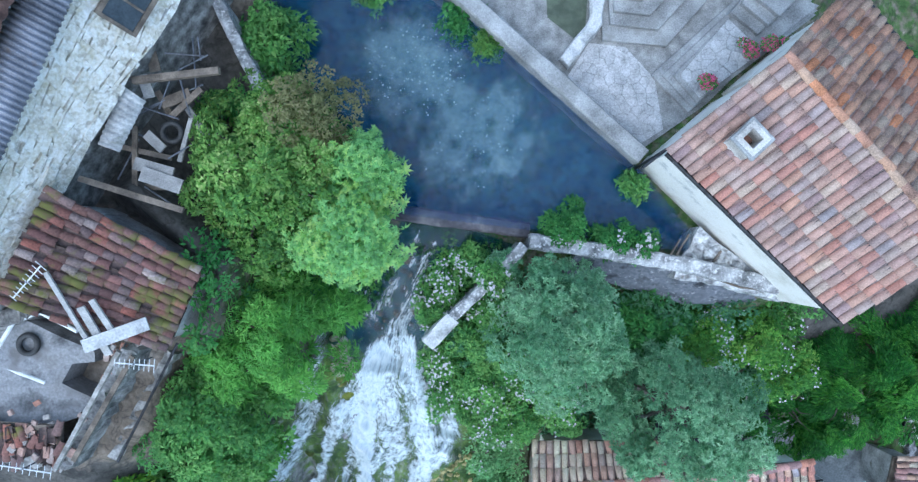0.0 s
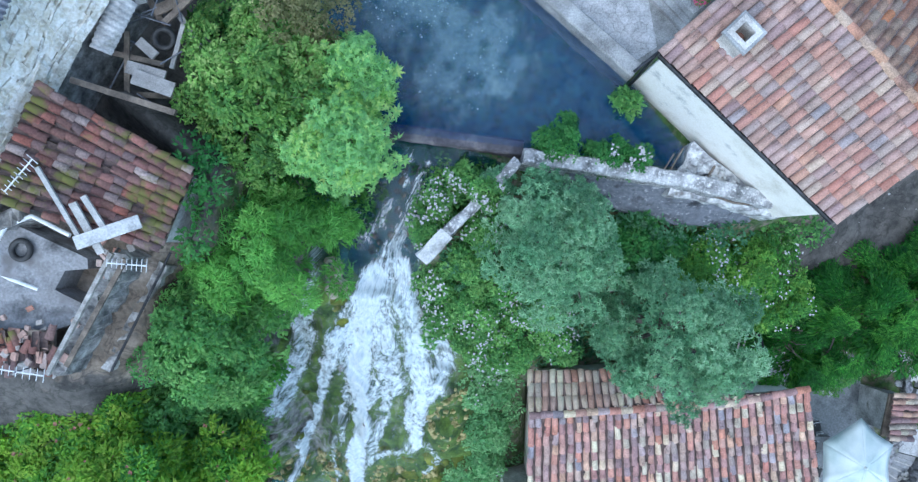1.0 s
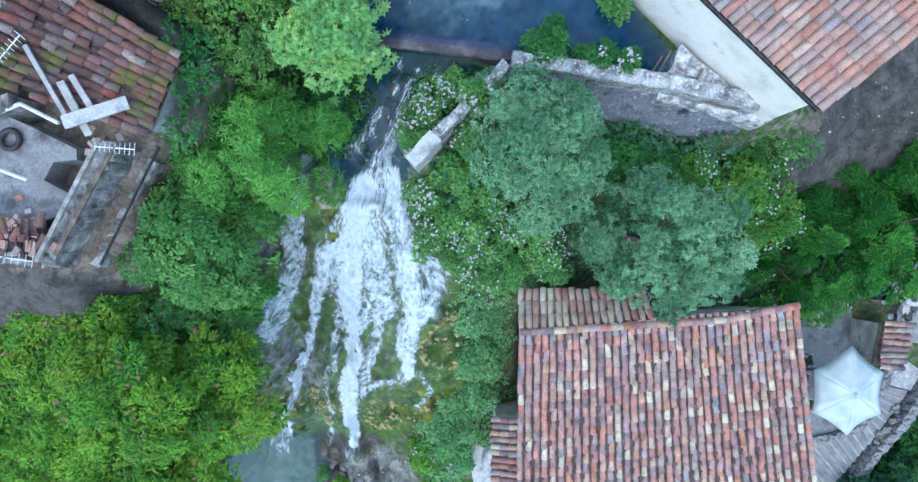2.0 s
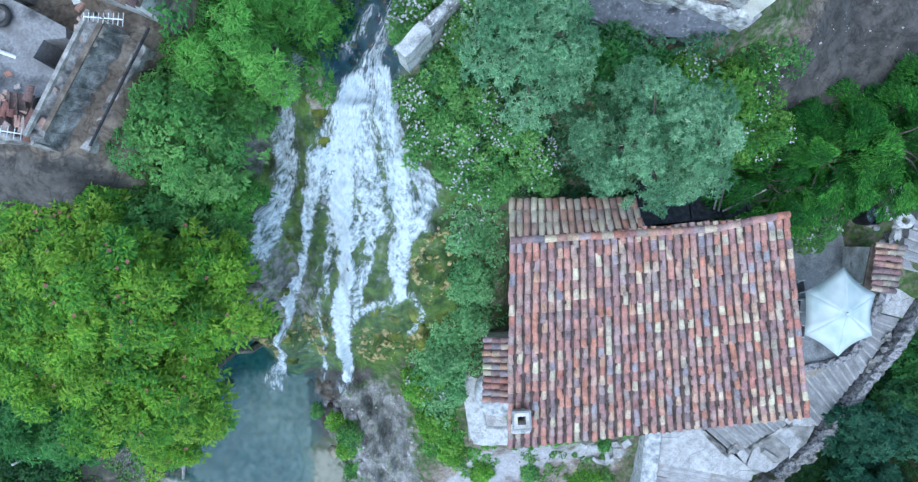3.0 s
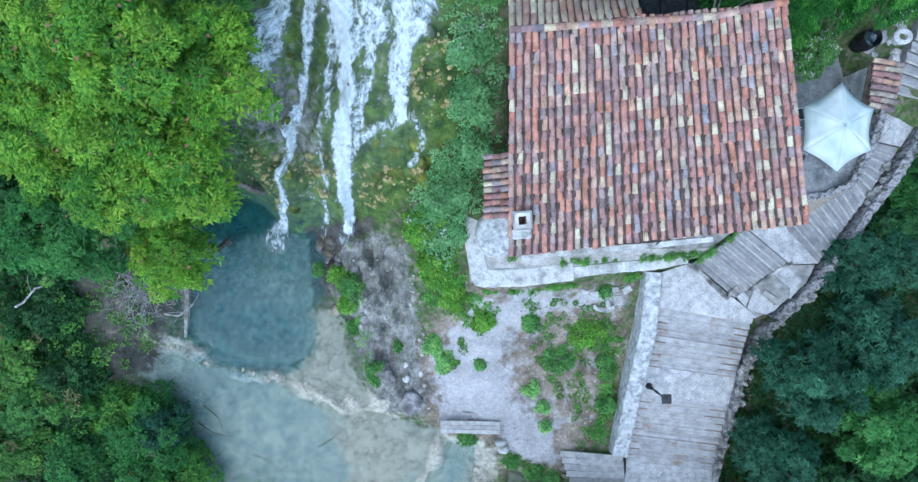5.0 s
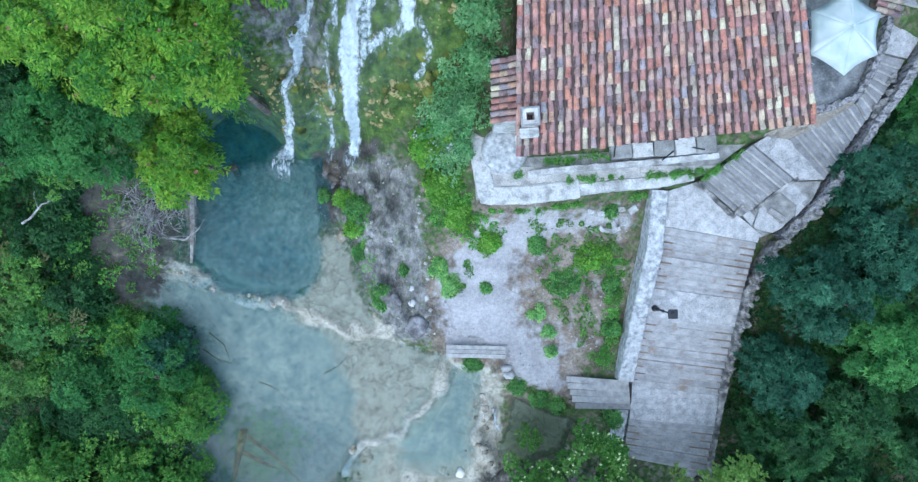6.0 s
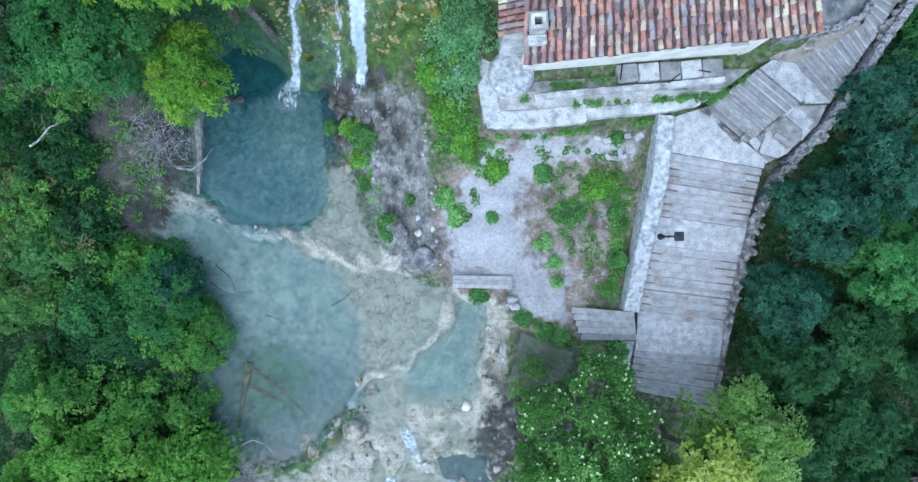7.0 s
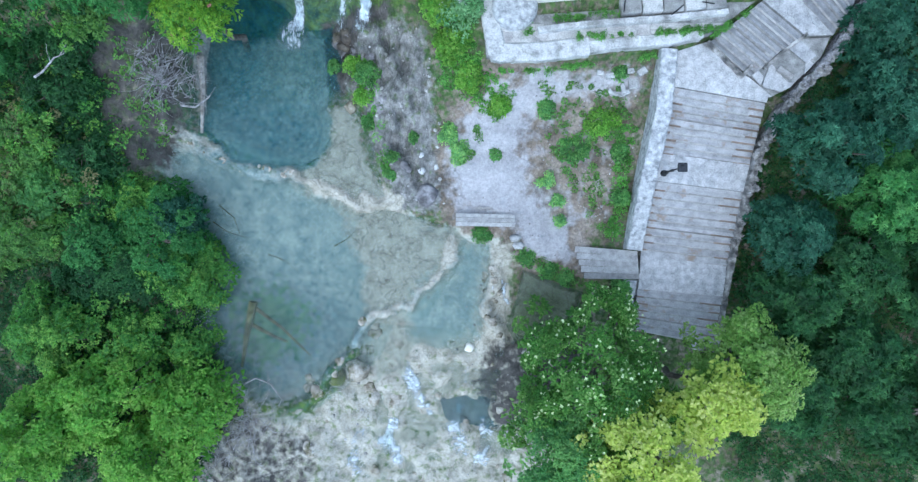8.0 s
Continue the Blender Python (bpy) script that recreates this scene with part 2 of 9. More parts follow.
# ---- the lie of the land: sections from north to south (y, height) at several eastings ----
SECTIONS = [
    (-26.0, [(20, 18), (-4, 16), (-12, 9), (-17, 4.5), (-24, 3), (-40, 2.5)]),
    (-9.5, [(20, 15), (-6, 15), (-8, 13.5), (-10, 10.5), (-13, 6), (-16, 3), (-20, 1.7), (-28, 1.2), (-40, 1)]),
    (-5.6, [(20, 14.4), (1, 14), (-2, 12.8), (-4.5, 10.7), (-6.2, 9.2), (-9, 6.9), (-12, 4.4), (-14, 2.6), (-16, 1.6), (-22, 1.5), (-28, 0.9), (-40, 0)]),
    (-3.0, [(20, 13.3), (0.5, 13.3), (-1, 12.9), (-4, 12.0), (-6, 10.2), (-8.8, 8.1), (-10.8, 6.5), (-13, 4.0), (-14.2, 2.7), (-17.6, 2.5), (-19.5, 1.9), (-22.5, 1.5), (-26, 0.9), (-31, 0.4), (-40, -0.2)]),
    (-0.3, [(20, 13.3), (0.5, 13.2), (-2.8, 12.6), (-5, 10.8), (-8.8, 8.1), (-11, 6.6), (-13, 4.8), (-16.5, 3.7), (-20, 2.3), (-23, 1.6), (-26, 0.9), (-31, 0.4), (-40, -0.2)]),
    (2.5, [(20, 13.3), (0.8, 13.2), (-0.4, 12.4), (-3, 11.3), (-6.4, 9.4), (-9, 7.0), (-12, 4.9), (-16.6, 4.2), (-17.4, 3.3), (-20, 2.5), (-23, 1.8), (-25, 1.45), (-26.5, 0.8), (-31, 0.5), (-40, 0)]),
    (9.0, [(20, 13.4), (-1, 13.2), (-2.4, 10.8), (-4.5, 9), (-7, 7), (-10, 5.5), (-14.5, 4.5), (-16, 3.6), (-18.5, 2.6), (-20, 2.2), (-24, 1.2), (-27, 1.0), (-31, 0.8), (-40, 0.4)]),
    (14.0, [(20, 12), (2, 10.5), (-3, 9.35), (-6, 7), (-8, 5.9), (-13, 5.2), (-16, 3.5), (-18, 3.0), (-20, 2.3), (-22, 2.1), (-25.5, 1.1), (-29, 0.8), (-40, 0.4)]),
    (18.0, [(20, 12), (0, 9.8), (-4, 8.2), (-7, 6.6), (-9, 6.3), (-12, 5.3), (-16, 4.2), (-22, 3.5), (-30, 3), (-40, 2.5)]),
    (30.0, [(20, 14), (0, 10), (-10, 8), (-20, 7), (-40, 6)]),
]


def inside(x, y, poly, soft=0.35):
    """1 inside the outline, 0 outside, with a soft edge of that many metres."""
    x, y = np.asarray(x, float), np.asarray(y, float)
    dist = np.full(x.shape, 1e9)
    odd = np.zeros(x.shape, bool)
    for (ax, ay), (bx, by) in zip(poly, poly[1:] + poly[:1]):
        ex, ey = bx - ax, by - ay
        k = np.clip(((x - ax) * ex + (y - ay) * ey) / (ex * ex + ey * ey), 0, 1)
        dist = np.minimum(dist, np.hypot(x - ax - k * ex, y - ay - k * ey))
        if ay != by:
            odd ^= ((ay > y) != (by > y)) & (x < (bx - ax) * (y - ay) / (by - ay) + ax)
    d = np.where(odd, dist, -dist)
    k = np.clip(d / soft * 0.5 + 0.5, 0, 1)
    return k * k * (3 - 2 * k)


def near_line(x, y, line, half):
    """1 on a line of points, falling to 0 at half metres from it."""
    x, y = np.asarray(x, float), np.asarray(y, float)
    dist = np.full(x.shape, 1e9)
    for (ax, ay), (bx, by) in zip(line, line[1:]):
        ex, ey = bx - ax, by - ay
        k = np.clip(((x - ax) * ex + (y - ay) * ey) / (ex * ex + ey * ey), 0, 1)
        dist = np.minimum(dist, np.hypot(x - ax - k * ex, y - ay - k * ey))
    k = np.clip(1 - dist / half, 0, 1)
    return k * k * (3 - 2 * k)


def wobble(x, y, size, seed=0.0):
    """A smooth noise of about -1 to 1 with bumps of about that size, and a finer one on it."""
    x, y = np.asarray(x, float), np.asarray(y, float)
    total = 0
    for octave, weight in ((1.0, 0.7), (2.3, 0.3)):
        a = 0.6 + seed
        u = (x * math.cos(a) - y * math.sin(a)) / size * octave + 31.7 * seed
        v = (x * math.sin(a) + y * math.cos(a)) / size * octave - 17.3 * seed
        i, j = np.floor(u), np.floor(v)
        f, g = u - i, v - j
        f, g = f * f * (3 - 2 * f), g * g * (3 - 2 * g)

        def lattice(p, q):
            h = np.sin(p * 127.1 + q * 311.7 + seed * 74.7) * 43758.5453
            return (h - np.floor(h)) * 2 - 1

        total = total + weight * ((lattice(i, j) * (1 - f) + lattice(i + 1, j) * f) * (1 - g) + (lattice(i, j + 1) * (1 - f) + lattice(i + 1, j + 1) * f) * g)
    return total * 1.3


UPPER_POND = [(-6.0, 9), (-4.9, 5.2), (-3.3, 3.2), (-2.3, 0.9), (1.7, 0.45), (6.4, -0.2), (6.45, 0.2), (4.86, 2.1), (0.1, 6.5), (-2.6, 9)]
POOL_TOP = [(-12.4, -12.8), (-10.4, -10.9), (-7.9, -12.6), (-6.9, -13.9), (-5.7, -13.9), (-6.3, -16.9), (-6.2, -18.0), (-6.0, -19.1), (-6.5, -20.2), (-7.4, -20.7), (-9.4, -20.4), (-11.0, -19.8), (-12.4, -18.8)]
POOL_SHELF = [(-5.3, -17.4), (-4.3, -18.2), (-3.9, -20.3), (-3.5, -22.1), (-6.0, -21.3), (-6.8, -20.3)]
POOL_MID = [(-14.2, -19.6), (-11.3, -20.1), (-8.6, -21.0), (-5.4, -22.2), (-3.2, -23.0), (-0.2, -23.8), (-1.0, -25.8), (-2.4, -27.7), (-3.9, -27.9), (-4.4, -29.3), (-6.3, -31.0), (-7.8, -32.3), (-9.6, -31.9), (-10.9, -30.6), (-12.7, -28.5), (-11.9, -25.6), (-13.7, -22.8)]
POOL_LOW = [(0.2, -24.4), (1.6, -24.5), (1.2, -26.7), (1.0, -28.9), (-0.6, -29.3), (-2.2, -29.0), (-2.3, -28.0), (-1.5, -26.8), (-0.4, -26.2)]
POOL_SIDE = [(3.3, -25.9), (5.2, -26.7), (6.0, -26.9), (5.4, -28.3), (4.3, -28.6), (3.0, -29.2), (2.6, -28.4), (3.1, -27.2)]
DEEP = [(-12.2, -26.6), (-9.0, -26.0), (-5.4, -27.2), (-5.0, -29.0), (-6.4, -31.0), (-7.8, -32.0), (-9.5, -31.5), (-10.7, -30.3), (-12.4, -28.4)]
DAM_TOP = [(-13.6, -19.2), (-12.35, -19.8), (-11.2, -20.5), (-10.1, -20.85), (-8.4, -21.0), (-7.0, -21.4), (-6.2, -21.8), (-5.3, -22.2), (-4.2, -22.6), (-3.0, -22.5)]
SHALLOWS = [(-6.45, -18.0), (-5.0, -17.6), (-4.2, -20.8), (-2.1, -23.2), (-0.3, -23.7), (-0.4, -24.8), (-0.85, -25.6), (-2.4, -27.2), (-4.0, -28.0), (-4.7, -25.6), (-5.0, -23.3), (-7.0, -21.9), (-7.8, -21.1), (-6.5, -20.2), (-6.1, -19.1)]
DAM_MID = [(-0.1, -24.2), (-0.35, -25.2), (-0.8, -25.9), (-1.4, -26.2), (-2.0, -26.9), (-2.4, -27.5), (-3.0, -27.75), (-4.0, -27.9), (-4.3, -28.6), (-4.7, -29.4), (-5.3, -30.1), (-6.1, -30.7), (-6.5, -31.5), (-7.4, -32.4), (-8.6, -32.6), (-9.9, -32.1), (-11.0, -31.0)]
POOL_DARK = [(-0.44, -32.3), (0.5, -32.1), (1.35, -32.5), (1.7, -33.3), (0.6, -33.6), (-0.1, -33.0)]
DAM_LOW = [(2.5, -24.6), (1.8, -26.2), (1.5, -28.0), (2.3, -29.2)]


def ground(x, y):
    """Height of the ground."""
    x, y = np.asarray(x, float), np.asarray(y, float)
    xs = [s[0] for s in SECTIONS]
    cols = np.stack([np.interp(y, [p[0] for p in reversed(s[1])], [p[1] for p in reversed(s[1])]) for s in SECTIONS])
    k = np.clip(np.searchsorted(xs, x) - 1, 0, len(xs) - 2)
    xa = np.asarray(xs)
    f = np.clip((x - xa[k]) / (xa[k + 1] - xa[k]), 0, 1)
    take = np.take_along_axis
    z = take(cols, k[None], 0)[0] * (1 - f) + take(cols, k[None] + 1, 0)[0] * f
    # tufa lip over the pool, rough rock on the fall and on the knoll below it
    fall = inside(x, y, [(-7.2, -2.0), (-1.0, -3.0), (0.6, -7.0), (0.6, -12.0), (-2.5, -13.4), (-5.0, -14.2), (-8.4, -13.9), (-7.6, -8)], 1.0)
    z = z + fall * (0.5 * wobble(x, y, 1.7, 2) + 0.6 * (0.5 - np.abs(wobble(x, y, 1.0, 5))) + 0.12 * wobble(x, y, 0.45, 1))
    # mossy curtains of tufa that bulge over the pool
    foot = inside(x, y, [(-7.6, -8.6), (-4.6, -8.4), (0.2, -8.6), (0.6, -11.6), (-2.4, -13.2), (-5.0, -13.8), (-8.0, -13.4)], 1.4)
    z = z + foot * 0.55 * (0.35 - np.abs(wobble(x, 0.7 * y, 1.5, 8))) + foot * 0.28 * wobble(x, y, 0.8, 11)
    z = z + 0.75 * inside(x, y, [(-4.4, -2.6), (-3.1, -3.0), (-3.2, -4.4), (-3.9, -5.2), (-4.3, -4.2)], 0.7)
    knoll = inside(x, y, [(-5.6, -14.4), (-3.4, -13.6), (-1.8, -15.2), (-1.8, -19.0), (-1.2, -22.4), (-2.6, -22.6), (-3.6, -20.4), (-4.6, -17.2), (-5.9, -16.4)], 0.8)
    z = z + knoll * (0.4 * wobble(x, y, 1.5, 7) + 0.9 * (0.45 - np.abs(wobble(1.7 * x + 0.45 * y, 0.4 * y - 0.2 * x, 0.8, 3))) + 0.40 * (0.4 - np.abs(wobble(1.8 * x + 0.5 * y, 0.6 * y - 0.4 * x, 0.55, 6))) + 0.1)
    z = z + 0.06 * wobble(x, y, 1.3, 4) + 0.03 * wobble(x, y, 0.6, 9)
    # the tufa apron below the dams, cut up by rills
    apron = inside(x, y, [(-8, -31), (-4, -28.3), (2.3, -28.6), (6, -29.5), (6, -42), (-16, -42)], 1.2)
    z = z + apron * (0.22 * wobble(x, y, 1.6, 6) + 0.20 * wobble(x, y, 0.6, 8))
    # basins and their dams
    z = z * (1 - inside(x, y, UPPER_POND, 0.25)) + (12.75 - 0.5 * inside(x, y, UPPER_POND, 3.0) + 0.45 * inside(x, y, [(-3, 6.2), (0, 6), (2.5, 3.2), (2.2, 1.6), (-0.2, 1.7), (-1.6, 3.4)], 1.8)) * inside(x, y, UPPER_POND, 0.25)
    for poly, bed, soft in ((POOL_TOP, 0.55, 1.6), (POOL_MID, 0.85, 0.9), (POOL_LOW, 0.8, 0.7), (POOL_SHELF, 1.36, 0.5), (POOL_SIDE, 0.55, 0.7), (POOL_DARK, 0.05, 0.5)):
        k = inside(x, y, poly, soft)
        z = z * (1 - k) + np.minimum(z, bed + 0.10 * wobble(x, y, 1.4, 3)) * k
    z = z - 0.75 * inside(x, y, DEEP, 1.5)
    # tan tufa shelves just under the water
    k = inside(x + 0.3 * wobble(x, y, 0.8, 6), y + 0.3 * wobble(x, y, 0.7, 5), SHALLOWS, 0.5)
    z = z * (1 - k) + np.maximum(z, 1.12 + 0.31 * np.clip((y + 22.7) / 0.8, 0, 1) + 0.05 * wobble(x, y, 0.7, 2)) * k
    for line, top, half in ((DAM_TOP, 1.62, 0.6), (DAM_MID, 1.33, 0.55), (DAM_LOW, 1.22, 0.5)):
        k = near_line(x + 0.30 * wobble(x, y, 0.9, 1), y + 0.30 * wobble(x, y, 0.7, 2), line, half * (1 + 0.3 * wobble(x, y, 1.1, 8)))
        z = np.maximum(z, top - 1.5 + 1.5 * np.minimum(1, 1.6 * k) + 0.13 * wobble(x, y, 0.45, 4))
    # yards and floors cut level
    for poly, level in LEVELS:
        k = inside(x, y, poly, 0.5)
        z = z * (1 - k) + level * k
    return z


LEVELS = [
    ([(-6.8, -2.9), (-5.75, -2.6), (-5.2, -0.4), (-7.9, 1.7), (-8.6, 1.2), (-6.2, -0.9)], 15.9),  # earth heaped beside the ruin
    ([(5.2, 2.6), (0.9, 6.6), (-2.0, 9.2), (14, 12), (10.5, 6.5), (6.6, 3.4)], 13.15),  # plaza
    ([(4.9, 2.0), (6.5, 3.9), (9.6, 6.0), (11.6, 3.6), (9.6, -0.8), (8.9, -1.6)], 13.3),  # under the plaza house
    ([(-12, 3.5), (-9.2, 0.6), (-6.6, -1.2), (-7.6, -5.2), (-8.9, -5.9), (-13, -5.0)], 15.0),  # ruined yard
    ([(2.9, -7.6), (11.0, -6.9), (12.8, -13.6), (2.9, -14.6)], 4.6),  # under the red-roofed house
    ([(11.6, -6.8), (16.4, -6.4), (17.0, -9.5), (16.6, -12.8), (14.8, -13.5), (13.0, -13.2)], 5.75),  # umbrella terrace
    ([(1.0, -13.6), (1.3, -16.6), (6, -16.2), (10.4, -15.6), (13.0, -14.0), (2.8, -14.4)], 4.2),  # terrace below the house
    ([(10.9, -15.5), (13.1, -17.3), (16.2, -15.4), (14.2, -13.7)], 3.3),  # under the bend of the stairs
    ([(14.2, -13.8), (16.0, -15.9), (18.1, -12.7), (16.9, -11.4)], 4.2),  # under the terrace stairs
]


# ---- small builders ----
def link(name, data, parent=None, label=""):
    ob = new(name, data)
    if parent:
        ob.parent = parent
    return tagged(ob, label)


def raw(name, verts, faces, material, smooth=False):
    me = bpy.data.meshes.new(name)
    me.from_pydata([tuple(map(float, v)) for v in verts], [], [tuple(map(int, f)) for f in faces])
    me.materials.append(material)
    if smooth:
        me.polygons.foreach_set("use_smooth", [True] * len(me.polygons))
    me.update()
    return me


def part(name, bm, material, parent=None, label="", smooth=False):
    """Links a bmesh as one mesh object, under a thing or a part."""
    me = bpy.data.meshes.new(name)
    bmesh.ops.recalc_face_normals(bm, faces=bm.faces)
    bm.to_mesh(me)
    bm.free()
    me.materials.append(material)
    if smooth:
        me.polygons.foreach_set("use_smooth", [True] * len(me.polygons))
    return link(name, me, parent, label)


def thing(name, label, category, group="", at=(0, 0, 0), kind=""):
    ob = new(name)
    ob.location = at
    return tagged(ob, label, category, group, kind)


def box(bm, centre, size, turn=0.0, tilt=0.0, bevel=0.0, lean=0.0):
    m = pose(*centre, tilt, lean, turn) @ Matrix.Diagonal((*size, 1))
    made = bmesh.ops.create_cube(bm, size=1, matrix=m)["verts"]
    if bevel:
        edges = list({e for v in made for e in v.link_edges})
        bmesh.ops.bevel(bm, geom=edges, offset=bevel, segments=1, affect="EDGES")


def bar(bm, a, b, r0, r1=None, sides=8):
    """A round bar from a to b."""
    a, b = Vector(a), Vector(b)
    r1 = r0 if r1 is None else r1
    m = Matrix.Translation((a + b) / 2) @ (b - a).to_track_quat("Z", "Y").to_matrix().to_4x4()
    bmesh.ops.create_cone(bm, cap_ends=True, segments=sides, radius1=r0, radius2=r1, depth=(b - a).length, matrix=m)


def beam(bm, a, b, w, h):
    """A squared timber from a to b."""
    a, b = Vector(a), Vector(b)
    d = b - a
    side = Vector((-d.y, d.x, 0)).normalized() * w / 2
    up = d.cross(side).normalized() * h / 2
    if up.z < 0:
        up = -up
    v = [bm.verts.new(p + i * side + j * up) for p in (a, b) for i, j in ((-1, -1), (1, -1), (1, 1), (-1, 1))]
    for f in ((0, 1, 2, 3), (7, 6, 5, 4), (0, 4, 5, 1), (1, 5, 6, 2), (2, 6, 7, 3), (3, 7, 4, 0)):
        bm.faces.new([v[k] for k in f])


def prism(bm, outline, z0, z1, grow=0.0):
    """An upright block on an outline; z0 and z1 may be lists, a height for each corner."""
    n = len(outline)
    z0 = z0 if isinstance(z0, (list, tuple)) else [z0] * n
    z1 = z1 if isinstance(z1, (list, tuple)) else [z1] * n
    lo = [bm.verts.new((x, y, z)) for (x, y), z in zip(outline, z0)]
    hi = [bm.verts.new((x, y, z)) for (x, y), z in zip(outline, z1)]
    bm.faces.new(lo[::-1])
    bm.faces.new(hi)
    for k in range(n):
        bm.faces.new((lo[k], lo[(k + 1) % n], hi[(k + 1) % n], hi[k]))


def rough_wall(name, line, width, bottom, top, material, parent=None, label="", uneven=0.04, step=0.22, batter=0.0):
    """A masonry wall along a line of (x, y), with an uneven top and faces. top may be a list, a height at each point."""
    tops = top if isinstance(top, (list, tuple)) else [top] * len(line)
    bottoms = bottom if isinstance(bottom, (list, tuple)) else [bottom] * len(line)
    pts = []
    for k in range(len(line) - 1):
        (ax, ay), (bx, by) = line[k], line[k + 1]
        n = max(1, int(math.hypot(bx - ax, by - ay) / step))
        for j in range(n + (k == len(line) - 2)):
            f = j / n
            pts.append((ax + (bx - ax) * f, ay + (by - ay) * f, tops[k] + (tops[k + 1] - tops[k]) * f, bottoms[k] + (bottoms[k + 1] - bottoms[k]) * f))
    verts, faces = [], []
    ring = 10
    for k, (x, y, t, b) in enumerate(pts):
        a, c = pts[max(0, k - 1)], pts[min(len(pts) - 1, k + 1)]
        d = Vector((c[0] - a[0], c[1] - a[1])).normalized()
        s = Vector((-d.y, d.x)) * width / 2
        for side, z in ((1 + batter, b), (1 + batter * 0.6, b + (t - b) * 0.4), (1 + batter * 0.2, b + (t - b) * 0.8), (1, t - 0.06), (0.82, t), (-0.82, t), (-1, t - 0.06), (-1 - batter * 0.2, b + (t - b) * 0.8), (-1 - batter * 0.6, b + (t - b) * 0.4), (-1 - batter, b)):
            j = Vector((random.uniform(-1, 1), random.uniform(-1, 1), random.uniform(-1, 1))) * uneven
            verts.append((x + s.x * side + j.x, y + s.y * side + j.y, z + (j.z if z > b else 0)))
    for k in range(len(pts) - 1):
        for j in range(ring):
            p, q = k * ring + j, k * ring + (j + 1) % ring
            faces.append((p, q, q + ring, p + ring))
    last = (len(pts) - 1) * ring
    faces += [tuple(range(ring)), tuple(last + j for j in reversed(range(ring)))]
    bm = bmesh.new()
    vs = [bm.verts.new(v) for v in verts]
    for f in faces:
        bm.faces.new([vs[k] for k in f])
    return part(name, bm, material, parent, label)


def tile_shape(length=0.46, r0=0.098, r1=0.080, thick=0.016, segs=5):
    """A curved roof tile, hollow side down, its wide end at y = 0."""
    verts, faces = [], []
    for y, r in ((0, r0), (length, r1)):
        for k in range(segs + 1):
            a = math.pi * k / segs
            verts.append((r * math.cos(a), y, r * math.sin(a) * 0.85))
    n = segs + 1
    for k in range(n):
        a = math.pi * k / segs
        verts.append(((r0 - thick) * math.cos(a), 0, (r0 - thick) * math.sin(a) * 0.85))
    for k in range(segs):
        faces.append((k, k + 1, n + k + 1, n + k))
        faces.append((2 * n + k, 2 * n + k + 1, k + 1, k))
    return verts, faces


TILE_V, TILE_F = tile_shape(0.46, 0.104, 0.084)
TILES = {}


def tile_mesh(material):
    if material.name not in TILES:
        TILES[material.name] = raw("tile", TILE_V, TILE_F, material, True)
    return TILES[material.name]


def tiled_slope(parent, a, b, c, d, cols, rows, material, joined, parts=300, wear=1.0, drop=0.0, pan=None):
    """Courses of curved tiles from the eave a-b up to the ridge d-c: covers, with hollow tiles between them."""
    a, b, c, d = (Vector(p) for p in (a, b, c, d))
    mesh = tile_mesh(material)
    cover_v, cover_f, pan_v, pan_f = [], [], [], []
    tv = np.array(TILE_V)
    count = 0
    for i in range(cols + 1):
        for kind in ("cover", "pan"):
            s = (i + (0.5 if kind == "pan" else 0.0)) / cols
            if s > 1:
                continue
            lo, hi = a.lerp(b, s), d.lerp(c, s)
            along = (b - a).lerp(c - d, 0.5).normalized()
            up = (hi - lo).normalized()
            out = along.cross(up).normalized()
            along = up.cross(out)
            run = (hi - lo).length
            for j in range(rows):
                if random.random() < drop:
                    continue
                jit = Vector((random.gauss(0, 0.011), random.gauss(0, 0.018), random.gauss(0, 0.005))) * wear
                p = lo + up * (run * j / rows - 0.04) + along * jit.x + up * jit.y + out * (jit.z + 0.05)
                turn = Matrix.Rotation(random.gauss(0, 0.045) * wear, 4, "Z") @ Matrix.Rotation(radians(-1.6 if pan is None else -3.0), 4, "X")
                m = Matrix((along, up, out)).transposed().to_4x4()
                stretch = Matrix.Diagonal((1, max(0.8, run / rows / 0.36), 1, 1))
                if kind == "pan":
                    m = Matrix.Translation(p + out * (0.055 if pan is None else 0.062)) @ m @ Matrix.Rotation(math.pi, 4, "Y") @ stretch
                else:
                    m = Matrix.Translation(p) @ m @ turn @ stretch
                if kind == "cover" and count < parts:
                    count += 1
                    ob = new("tile", mesh)
                    ob.parent = parent
                    ob.matrix_basis = m
                    continue
                store_v, store_f = (cover_v, cover_f) if kind == "cover" else (pan_v, pan_f)
                base = sum(len(x) for x in store_v)
                mm = np.array(m)
                store_v.append(tv @ mm[:3, :3].T + mm[:3, 3])
                store_f.append(np.array(TILE_F) + base)
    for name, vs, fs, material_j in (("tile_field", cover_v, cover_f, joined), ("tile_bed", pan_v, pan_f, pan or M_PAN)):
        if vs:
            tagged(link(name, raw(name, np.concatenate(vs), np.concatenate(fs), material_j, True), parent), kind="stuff")


